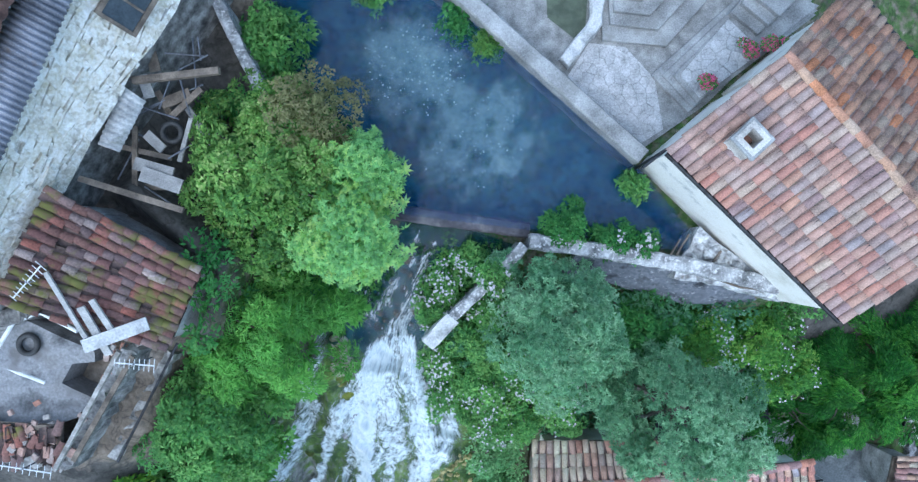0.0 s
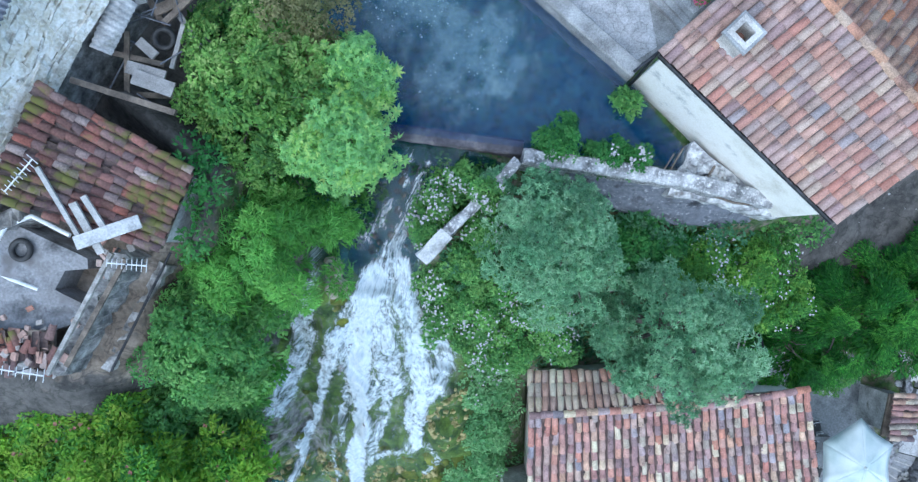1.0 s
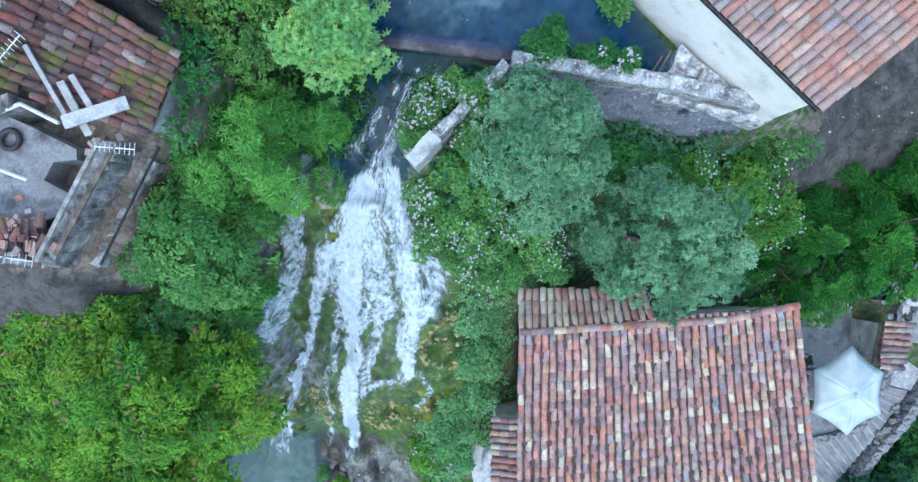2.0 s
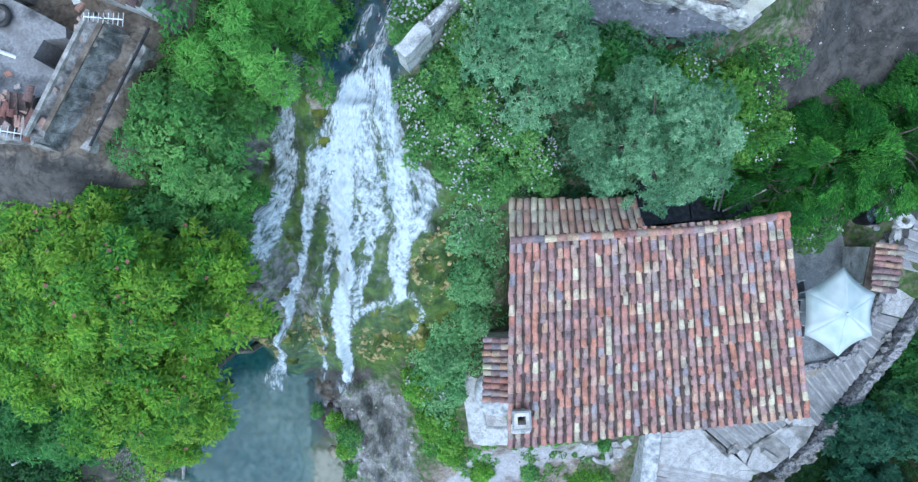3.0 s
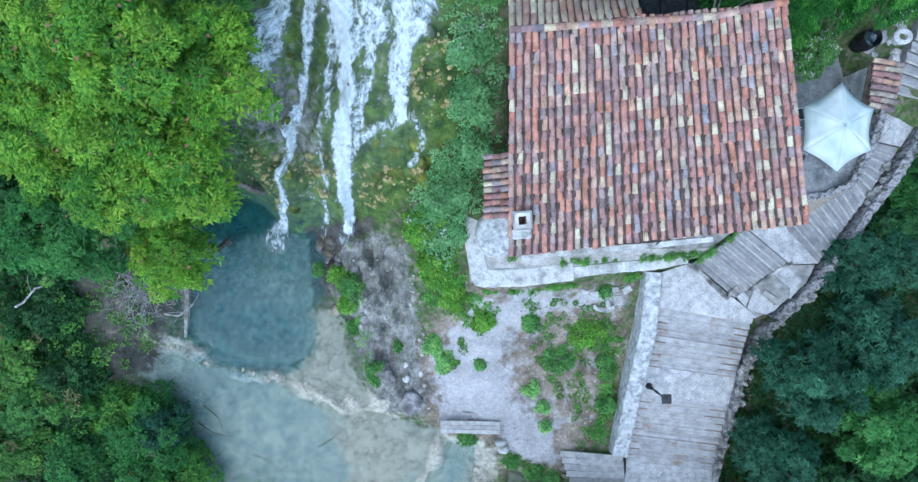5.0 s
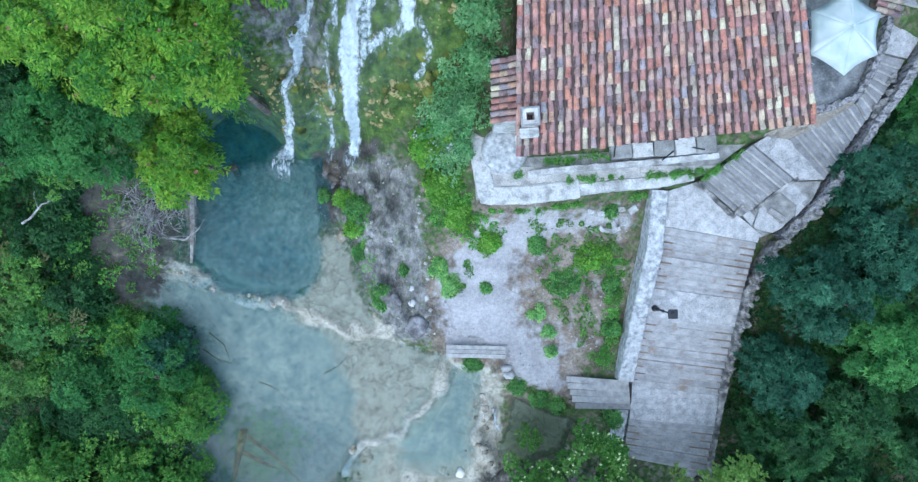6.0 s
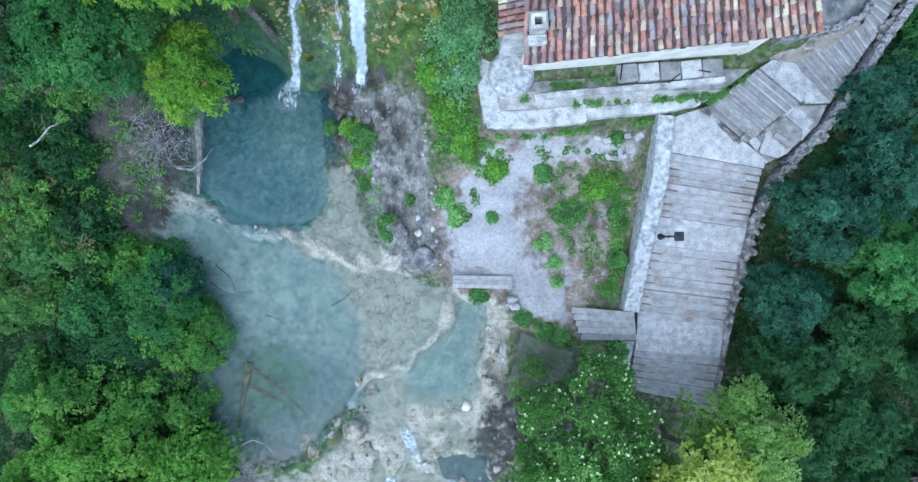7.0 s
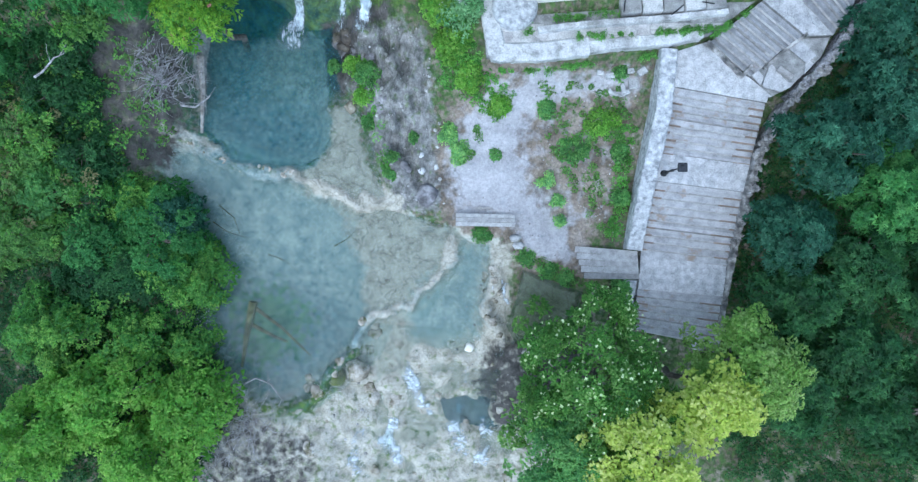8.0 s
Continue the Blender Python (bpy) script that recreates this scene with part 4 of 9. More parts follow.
# ---- ground: one sheet from the ponds to the far hills ----
FALLS = [(-5.2, -0.6), (-1.9, 0.6), (1.8, 0.3), (-0.9, -2.9), (-0.6, -4.4), (0.5, -6.2), (0.7, -9.5), (-0.6, -12.3), (-3.4, -13.6), (-5.0, -14.3), (-8.6, -14.0), (-7.8, -9), (-6.6, -5.5), (-4.9, -3.0)]
MOSSY = [(-8.6, -14.3), (-7.4, -7.5), (-4.2, -2.5), (-0.8, -3.2), (1.5, -5.6), (1.6, -11.8), (-3.0, -14.0), (-5.3, -14.6)]
KNOLL = [(-6.2, -14.2), (-3.4, -13.4), (-1.3, -15.0), (-0.9, -18.5), (-0.6, -23.2), (-2.8, -23.0), (-4.0, -20.6), (-4.7, -17.4), (-6.2, -16.8)]
APRON = [(-8.2, -31.5), (-4.4, -27.8), (-2.4, -27.6), (-0.2, -23.8), (2.8, -24.4), (2.6, -28.6), (6.5, -29.5), (7, -45), (-18, -45), (-13, -35)]
TRACK = [(0.3, -18.6), (1.6, -17.0), (3.6, -17.2), (3.3, -19.8), (3.6, -21.8), (5.6, -23.4), (5.9, -25.6), (3.4, -25.4), (2.9, -23.9), (0.0, -23.2), (-0.7, -20.5)]
BED = [(3.5, -17.0), (8.4, -16.7), (8.2, -20.0), (7.8, -24.3), (5.6, -23.2), (4.2, -21.6), (3.8, -19.6)]

DIRT = [(9.6, -6.6), (10.8, -4.6), (13.0, -3.6), (16.2, -2.8), (20, -1.0), (20, 3), (17, 4), (12.8, 0.4), (10.6, -3.0)]
gx = np.concatenate([-np.geomspace(400, 23, 14), np.arange(-22, 22.01, 0.14), np.geomspace(23, 400, 14)])
gy = np.concatenate([-np.geomspace(400, 38, 12), np.arange(-37, 9.01, 0.14), np.geomspace(10, 400, 14)])
GX, GY = np.meshgrid(gx, gy)
GZ = ground(GX.ravel(), GY.ravel()).reshape(GX.shape)
far = np.clip((np.hypot(GX, GY + 12) - 30) / 200, 0, 1)
GZ = GZ + far * 25 + far * 8 * wobble(GX, GY, 40, 3)
idx = np.arange(GX.size).reshape(GX.shape)
quads = np.stack([idx[:-1, :-1], idx[:-1, 1:], idx[1:, 1:], idx[1:, :-1]], -1).reshape(-1, 4)


def ground_mat():
    m = mat("ground", [(0.12, 0.095, 0.07), (0.21, 0.17, 0.135), (0.29, 0.25, 0.215)], 0.9, 9, 0.95, 0.8, 0.05)
    t = m.node_tree
    n, ln = t.nodes, t.links
    bsdf = n["Principled BSDF"]
    col = bsdf.inputs["Base Color"].links[0].from_socket
    co = n.new("ShaderNodeTexCoord")
    layers = (("grass", (0.035, 0.075, 0.018), (0.09, 0.16, 0.04), 2.2), ("path", (0.33, 0.32, 0.33), (0.47, 0.455, 0.47), 0.9), ("rock", (0.105, 0.103, 0.097), (0.375, 0.368, 0.355), 1.7), ("tufa", (0.33, 0.31, 0.25), (0.53, 0.50, 0.43), 1.5), ("silt", (0.19, 0.27, 0.27), (0.38, 0.445, 0.41), 1.5), ("moss", (0.020, 0.055, 0.012), (0.135, 0.215, 0.040), 1.7), ("depth_shade", (0.005, 0.050, 0.078), (0.045, 0.150, 0.175), 2.0), ("alga", (0.03, 0.11, 0.07), (0.14, 0.28, 0.17), 1.6), ("soil", (0.040, 0.038, 0.036), (0.125, 0.115, 0.105), 1.6))
    for name, c0, c1, scale in layers:
        tex = n.new("ShaderNodeTexNoise")
        tex.inputs["Scale"].default_value, tex.inputs["Detail"].default_value, tex.inputs["Roughness"].default_value = scale, 9, 0.68
        ln.new(co.outputs["Object"], tex.inputs["Vector"])
        ramp = n.new("ShaderNodeValToRGB")
        ramp.color_ramp.elements[0].position, ramp.color_ramp.elements[1].position = 0.36, 0.64
        ramp.color_ramp.elements[0].color, ramp.color_ramp.elements[1].color = (*c0, 1), (*c1, 1)
        ln.new(tex.outputs["Fac"], ramp.inputs["Fac"])
        at = n.new("ShaderNodeAttribute")
        at.attribute_name = name
        edge = n.new("ShaderNodeTexNoise")
        edge.inputs["Scale"].default_value, edge.inputs["Detail"].default_value = scale * 1.7 + 0.4, 8
        ln.new(co.outputs["Object"], edge.inputs["Vector"])
        s = n.new("ShaderNodeMath")
        s.operation = "ADD"
        ln.new(at.outputs["Fac"], s.inputs[0])
        ln.new(edge.outputs["Fac"], s.inputs[1])
        cut = n.new("ShaderNodeMapRange")
        cut.inputs["From Min"].default_value, cut.inputs["From Max"].default_value = (0.55, 1.55) if name == "depth_shade" else (0.74, 1.26) if name == "silt" else (0.88, 1.12)
        ln.new(s.outputs[0], cut.inputs["Value"])
        mixer = n.new("ShaderNodeMix")
        mixer.data_type = "RGBA"
        ln.new(cut.outputs["Result"], mixer.inputs["Factor"])
        ln.new(col, mixer.inputs["A"])
        ln.new(ramp.outputs["Color"], mixer.inputs["B"])
        col = mixer.outputs["Result"]
    grit = n.new("ShaderNodeTexNoise")
    grit.inputs["Scale"].default_value, grit.inputs["Detail"].default_value, grit.inputs["Roughness"].default_value = 8.0, 8, 0.7
    ln.new(co.outputs["Object"], grit.inputs["Vector"])
    wide = n.new("ShaderNodeMapRange")
    wide.inputs["From Min"].default_value, wide.inputs["From Max"].default_value = 0.32, 0.68
    ln.new(grit.outputs["Fac"], wide.inputs["Value"])
    speck = n.new("ShaderNodeMix")
    speck.data_type, speck.blend_type = "RGBA", "OVERLAY"
    speck.inputs["Factor"].default_value = 0.22
    ln.new(col, speck.inputs["A"])
    ln.new(wide.outputs["Result"], speck.inputs["B"])
    vein = n.new("ShaderNodeTexNoise")
    vein.inputs["Scale"].default_value, vein.inputs["Detail"].default_value, vein.inputs["Distortion"].default_value = 1.3, 7, 0.6
    ln.new(co.outputs["Object"], vein.inputs["Vector"])
    off = n.new("ShaderNodeMath")
    off.operation = "SUBTRACT"
    off.inputs[1].default_value = 0.5
    ln.new(vein.outputs["Fac"], off.inputs[0])
    size = n.new("ShaderNodeMath")
    size.operation = "ABSOLUTE"
    ln.new(off.outputs[0], size.inputs[0])
    crack = n.new("ShaderNodeMapRange")
    crack.inputs["From Min"].default_value, crack.inputs["From Max"].default_value = 0.0, 0.03
    crack.inputs["To Min"].default_value, crack.inputs["To Max"].default_value = 0.58, 1.0
    ln.new(size.outputs[0], crack.inputs["Value"])
    split = n.new("ShaderNodeMix")
    split.data_type, split.blend_type = "RGBA", "MULTIPLY"
    bare = n.new("ShaderNodeAttribute")
    bare.attribute_name = "path"
    less = n.new("ShaderNodeMath")
    less.operation = "SUBTRACT"
    less.inputs[0].default_value = 1.0
    deep = n.new("ShaderNodeAttribute")
    deep.attribute_name = "depth_shade"
    plain = n.new("ShaderNodeMath")
    plain.operation = "MAXIMUM"
    ln.new(bare.outputs["Fac"], plain.inputs[0])
    ln.new(deep.outputs["Fac"], plain.inputs[1])
    mossy = n.new("ShaderNodeAttribute")
    mossy.attribute_name = "moss"
    soft = n.new("ShaderNodeMath")
    soft.operation = "MAXIMUM"
    ln.new(plain.outputs[0], soft.inputs[0])
    ln.new(mossy.outputs["Fac"], soft.inputs[1])
    silty = n.new("ShaderNodeAttribute")
    silty.attribute_name = "silt"
    fine = n.new("ShaderNodeMath")
    fine.operation, fine.use_clamp = "MULTIPLY_ADD", True
    fine.inputs[1].default_value = 0.75
    ln.new(silty.outputs["Fac"], fine.inputs[0])
    ln.new(soft.outputs[0], fine.inputs[2])
    ln.new(fine.outputs[0], less.inputs[1])
    ln.new(less.outputs[0], split.inputs["Factor"])
    ln.new(speck.outputs["Result"], split.inputs["A"])
    ln.new(crack.outputs["Result"], split.inputs["B"])
    # long fissures in the bare rock
    turned = n.new("ShaderNodeMapping")
    turned.inputs["Scale"].default_value, turned.inputs["Rotation"].default_value = (2.4, 0.55, 1.0), (0, 0, radians(-14))
    ln.new(co.outputs["Object"], turned.inputs["Vector"])
    fissure = n.new("ShaderNodeTexNoise")
    fissure.inputs["Scale"].default_value, fissure.inputs["Detail"].default_value, fissure.inputs["Distortion"].default_value = 1.0, 8, 0.9
    ln.new(turned.outputs["Vector"], fissure.inputs["Vector"])
    apart = n.new("ShaderNodeMath")
    apart.operation = "SUBTRACT"
    apart.inputs[1].default_value = 0.48
    ln.new(fissure.outputs["Fac"], apart.inputs[0])
    near = n.new("ShaderNodeMath")
    near.operation = "ABSOLUTE"
    ln.new(apart.outputs[0], near.inputs[0])
    groove = n.new("ShaderNodeMapRange")
    groove.inputs["From Min"].default_value, groove.inputs["From Max"].default_value = 0.0, 0.05
    groove.inputs["To Min"].default_value, groove.inputs["To Max"].default_value = 0.58, 1.0
    ln.new(near.outputs[0], groove.inputs["Value"])
    stony = n.new("ShaderNodeAttribute")
    stony.attribute_name = "rock"
    carve = n.new("ShaderNodeMix")
    carve.data_type, carve.blend_type = "RGBA", "MULTIPLY"
    ln.new(stony.outputs["Fac"], carve.inputs["Factor"])
    ln.new(split.outputs["Result"], carve.inputs["A"])
    ln.new(groove.outputs["Result"], carve.inputs["B"])
    ln.new(carve.outputs["Result"], bsdf.inputs["Base Color"])
    return m


M_GROUND = ground_mat()
ground_me = raw("ground", np.stack([GX.ravel(), GY.ravel(), GZ.ravel()], 1), quads, M_GROUND, True)
fx, fy = GX.ravel(), GY.ravel()
wet = np.maximum.reduce([inside(fx, fy, p, 0.3) for p in (POOL_TOP, POOL_MID, POOL_LOW, POOL_SIDE)])
RUIN_FOOT = [(-14, -5.0), (-8.8, -5.6), (-8.0, -6.6), (-9.2, -7.8), (-14, -8.2)]
BLOOM_A = [(-2.84, 5.6), (-2.41, 6.22), (-1.09, 6.41), (-0.12, 5.54), (0.16, 4.49), (-0.36, 3.87), (-1.59, 3.68), (-2.3, 3.85)]
BLOOM_B = [(-1.14, 2.72), (-0.36, 3.25), (0.51, 4.05), (1.65, 4.33), (1.93, 3.1), (1.59, 2.04), (0.54, 1.51), (-0.52, 1.5), (-1.05, 1.93)]
POND_SILT = np.clip((1.15 * inside(fx, fy, BLOOM_A, 1.1) + 1.0 * inside(fx, fy, BLOOM_B, 1.0) + 0.30 * inside(fx, fy, [(-1.8, 6.0), (0.6, 5.6), (3.2, 3.4), (2.6, 1.6), (-1.0, 1.4), (-1.6, 3.4)], 1.2)) * (0.85 + 0.40 * wobble(fx, fy, 0.35, 3) + 0.35 * wobble(fx, fy, 1.1, 5)), 0, 1)
STREAM_BED = [(-2.9, 0.5), (0.9, 0.1), (-0.7, -2.6), (-1.2, -3.4), (-3.6, -3.2), (-4.6, -1.4)]
POOL_HEAD = [(-13.4, -13.4), (-10.6, -10.0), (-7.4, -12.2), (-6.8, -13.4), (-7.6, -14.2), (-11.0, -14.4)]
ZONES = {
    # the patch below the falls lip paints the shadow on the knoll's upper left
    "soil": 0.75 * inside(fx, fy, RUIN_FOOT, 0.8) + 0.9 * inside(fx, fy, DIRT, 0.8) + 0.8 * inside(fx, fy, [(-9.4, 0.9), (-6.4, -1.2), (-7.2, -3.0), (-6.2, -3.2), (-5.4, -0.6), (-5.2, 3.6), (-5.6, 6.0), (-7.2, 6.2)], 0.5) + 0.72 * inside(fx, fy, [(-6.6, -13.9), (-3.0, -13.4), (-2.6, -14.2), (-4.4, -14.8), (-4.6, -16.0), (-5.4, -17.6), (-6.4, -17.0)], 0.5) + 0.4 * inside(fx, fy, [(-1.8, -20.6), (0.4, -20.8), (0.9, -22.6), (-1.0, -22.8)], 0.8) + 0.62 * inside(fx, fy, [(-16.6, -14.8), (-12.4, -14.4), (-12.6, -18.8), (-13.6, -20.8), (-14.6, -21.6), (-16.6, -20)], 0.8) + 0.66 * inside(fx, fy, [(1.6, -29.2), (3.0, -28.8), (6.5, -28.6), (6.5, -34), (1.8, -34), (0.6, -31.2)], 0.8) + 0.5 * inside(fx, fy, [(-8.6, -32.9), (-6.6, -34.0), (-6.6, -38), (-14, -38), (-13.6, -33), (-11.4, -31.4)], 1.0),
    "grass": 0.55 - 0.8 * inside(fx, fy, DIRT, 0.8) - 0.7 * inside(fx, fy, [(-13, 8), (-5.6, 6.5), (-6.2, 0.5), (-6.4, -2), (-9, -6), (-13, -6)], 0.6) - 0.9 * inside(fx, fy, TRACK, 1.2) - 0.22 * inside(fx, fy, BED, 1) - 0.5 * inside(fx, fy, LEVELS[3][0], 0.5) - 0.7 * inside(fx, fy, RUIN_FOOT, 0.8),
    "path": 0.85 * inside(fx, fy, TRACK, 1.4) + 0.34 * inside(fx, fy, BED, 0.8) + 0.4 * inside(fx, fy, [(3.2, -16.7), (8.8, -16.3), (8.6, -17.7), (6.0, -17.5), (3.4, -18.2)], 0.6),
    "rock": 0.8 * inside(fx, fy, KNOLL, 1.0) + 0.75 * inside(fx, fy, FALLS, 0.8) * (1 - inside(fx, fy, STREAM_BED, 0.5)),
    "tufa": 0.30 * inside(fx, fy, [(-7.6, -13.6), (-6.4, -8.4), (-4.6, -6.8), (-0.6, -7.0), (0.0, -9.8), (-2.0, -12.2), (-5.0, -14.0)], 1.2) + 0.9 * np.maximum(np.maximum(inside(fx, fy, APRON, 1.0), inside(fx, fy, SHALLOWS, 1.0)), np.maximum(wet, np.maximum(near_line(fx, fy, DAM_TOP, 1.0), near_line(fx, fy, DAM_MID, 1.2)))) - 0.9 * inside(fx, fy, POOL_HEAD, 0.8),
    "moss": 0.75 * inside(fx, fy, POOL_HEAD, 0.6) + 0.36 * inside(fx, fy, STREAM_BED, 0.5) + (0.66 + 0.08 * np.clip((-8.5 - fy) / 2, 0, 1)) * inside(fx, fy, MOSSY, 0.8) * (1 - 0.38 * inside(fx, fy, [(-7.6, -8.4), (-5.6, -8.2), (-4.6, -9.6), (-4.6, -11.2), (-6.2, -11.4), (-7.3, -10.6)], 0.8)) + 0.31 * inside(fx, fy, APRON, 1.5) * (fy < -29.5) + 0.06 * inside(fx, fy, APRON, 1.5) * (fy < -31.5) + 0.42 * near_line(fx, fy, DAM_TOP[:5], 0.6) + 0.34 * near_line(fx, fy, DAM_MID[6:], 0.8) + 0.3 * near_line(fx, fy, DAM_LOW, 0.5) + 0.34 * inside(fx, fy, KNOLL, 1.0),
    "alga": 0.72 * inside(fx, fy, [(-11.6, -26.8), (-8.8, -26.0), (-6.6, -27.8), (-7.2, -30.0), (-9.8, -31.4), (-11.8, -29.6)], 2.4),
    "silt": (0.95 - 0.95 * inside(fx + 0.5 * wobble(fx, fy, 0.9, 4), fy + 0.5 * wobble(fx, fy, 0.8, 7), SHALLOWS, 0.9)) * np.maximum(inside(fx, fy, POOL_MID, 1.2), inside(fx, fy, POOL_LOW, 1.0)) + POND_SILT,
    # bed colour darkened for light lost in deep water and for west-bank shade
    "depth_shade": 0.85 * inside(fx, fy, STREAM_BED, 0.5) + 1.0 * inside(fx, fy, UPPER_POND, 0.3) * (1 - 0.9 * POND_SILT) + 0.80 * inside(fx, fy, POOL_TOP, 2.4) * (1 - inside(fx, fy, SHALLOWS, 0.6)) * (1 - 0.7 * inside(fx, fy, [(-9.4, -14.6), (-7.4, -14.6), (-7.4, -17.4), (-9.2, -17.4)], 2.0)) + 0.72 * inside(fx, fy, DEEP, 2.0) + 0.26 * inside(fx, fy, [(-14.5, -19.4), (-9.4, -20.8), (-10.2, -24.5), (-12.6, -28.5)], 2.5),
}
for key, value in ZONES.items():
    ground_me.attributes.new(key, "FLOAT", "POINT").data.foreach_set("value", np.clip(value, 0, 1).astype(np.float32))
tagged(link("ground", ground_me), "earth, moss, rock and pale tufa sloping down beside the falls", "ground", kind="structure")

# ---- still water ----
W_POND = water_mat("deep_blue_pond", (0.80, 0.93, 0.96), (0.015, 0.075, 0.34), 0.16, 2.5, 0.05)
W_POOL = water_mat("teal_pool", (0.79, 0.95, 0.96), (0.045, 0.225, 0.27), 0.19, 4.5, 0.6)
W_MILK = water_mat("milky_pool", (0.92, 0.97, 0.96), (0.24, 0.33, 0.32), 0.10, 3.0, 0.10)
W_MURK = water_mat("murky_side_pool", (0.62, 0.70, 0.58), (0.14, 0.17, 0.13), 0.30, 3.0, 0.10)
W_STREAM = water_mat("quick_stream", (0.46, 0.68, 0.76), (0.012, 0.06, 0.10), 0.22, 7.0, 0.35)


def sheet(name, poly, z, material, label, grow=0.6):
    cx, cy = sum(p[0] for p in poly) / len(poly), sum(p[1] for p in poly) / len(poly)
    out = []
    for x, y in poly:
        d = math.hypot(x - cx, y - cy)
        out.append((x + (x - cx) / d * grow, y + (y - cy) / d * grow))
    bm = bmesh.new()
    bm.faces.new([bm.verts.new((x, y, z)) for x, y in out])
    bmesh.ops.triangulate(bm, faces=bm.faces)
    ob = part(name, bm, material)
    if ob.data.polygons[0].normal.z < 0:
        ob.data.flip_normals()
    return tagged(ob, label, "water", kind="structure")


sheet("water_pond", UPPER_POND, 13.58, W_POND, "still deep blue pond water behind the weir", 0.12)
sheet("water_pool", [(-12.6, -12.4), (-10.4, -10.8), (-7.8, -13.0), (-5.2, -13.4), (-5.2, -16.6), (-6.0, -17.5), (-6.25, -18.0), (-5.95, -18.6), (-6.15, -19.2), (-6.0, -19.7), (-6.5, -20.2), (-6.75, -20.75), (-7.4, -20.95), (-7.7, -21.2), (-8.4, -21.0), (-10.1, -20.85), (-11.2, -20.5), (-12.35, -19.8), (-13.6, -19.2)], 1.50, W_POOL, "clear teal plunge pool below the falls", 0.0)
sheet("water_pool", [(-5.2, -16.6), (-4.2, -17.6), (-3.4, -20.3), (-3.0, -22.5), (-4.2, -22.6), (-5.3, -22.2), (-6.2, -21.8), (-7.0, -21.4), (-7.7, -21.2), (-7.4, -20.95), (-6.75, -20.75), (-6.5, -20.2), (-6.0, -19.7), (-6.15, -19.2), (-5.95, -18.6), (-6.25, -18.0), (-6.0, -17.5)], 1.50, W_MILK, "film of clear water over the tan tufa shelf", 0.0)
sheet("water_pool", POOL_MID, 1.22, W_MILK, "shallow milky turquoise pool between tufa dams", 1.0)
sheet("water_pool", POOL_LOW, 1.12, W_MILK, "small shallow turquoise pool", 0.3)
sheet("water_pool", POOL_SIDE, 0.95, W_MURK, "small dark side pool with leaves", 0.2)

sheet("water_pool", POOL_DARK, 0.30, W_STREAM, "small dark blue pool on the tufa apron", 0.5)

# ---- running water ----
def strand(x, y, line, halves, strength):
    """How much white water runs along a line of points: strength on it, fading to 0 at the half width given for each point."""
    best = np.zeros(x.shape)
    for k in range(len(line) - 1):
        (ax, ay), (bx, by) = line[k], line[k + 1]
        ex, ey = bx - ax, by - ay
        f = np.clip(((x - ax) * ex + (y - ay) * ey) / (ex * ex + ey * ey), 0, 1)
        half = halves[k] + (halves[k + 1] - halves[k]) * f
        d = np.hypot(x - ax - f * ex, y - ay - f * ey) / half
        best = np.maximum(best, strength * np.clip(1.25 - d * d, 0, 1))
    return best


def white_water(name, xr, yr, density, label, step=0.07, lift=0.09, floor=None, fan=None, lip=-99.0):
    """One sheet of running water over the rock between xr and yr; density(x, y) says how white it runs. fan: (y, middle, spread) down the fall."""
    xs, ys = np.arange(*xr, step), np.arange(yr[1], yr[0], -step)
    X, Y = np.meshgrid(xs, ys)
    D = density(X, Y)
    Z = ground(X.ravel(), Y.ravel()).reshape(X.shape) + lift + 0.07 * np.clip(D, 0, 1) * (1 + wobble(X, Y, 0.35, 2))
    # water leaps ahead of hollows, and drops freely past the lip
    for k in range(1, len(Z)):
        Z[k] = np.maximum(Z[k], Z[k - 1] - step * (1.15 if ys[k] > lip else 6.0))
    if floor is not None:
        Z = np.maximum(Z, floor)
    fan = fan or [(yr[0], 0.5 * sum(xr), 1.0), (yr[1], 0.5 * sum(xr), 1.0)]
    fan = sorted(fan)
    mid, wide = (np.interp(Y, [p[0] for p in fan], [p[k] for p in fan]) for k in (1, 2))
    U, V = (X - mid) / wide, -Y + 0.6 * (Z.max() - Z)
    keep = (D[:-1, :-1] > 0.03) | (D[1:, 1:] > 0.03)
    idx = np.arange(X.size).reshape(X.shape)
    quads = np.stack([idx[:-1, :-1], idx[1:, :-1], idx[1:, 1:], idx[:-1, 1:]], -1)[keep]
    used, back = np.unique(quads, return_inverse=True)
    me = raw(name, np.stack([X.ravel(), Y.ravel(), Z.ravel()], 1)[used], back.reshape(-1, 4), M_FOAM, True)
    me.attributes.new("foam", "FLOAT", "POINT").data.foreach_set("value", D.ravel()[used].astype(np.float32))
    me.attributes.new("flow", "FLOAT_VECTOR", "POINT").data.foreach_set("vector", np.stack([U.ravel(), V.ravel(), 0 * V.ravel()], 1)[used].astype(np.float32).ravel())
    return tagged(link(name, me), label, "waterfall", kind="structure")


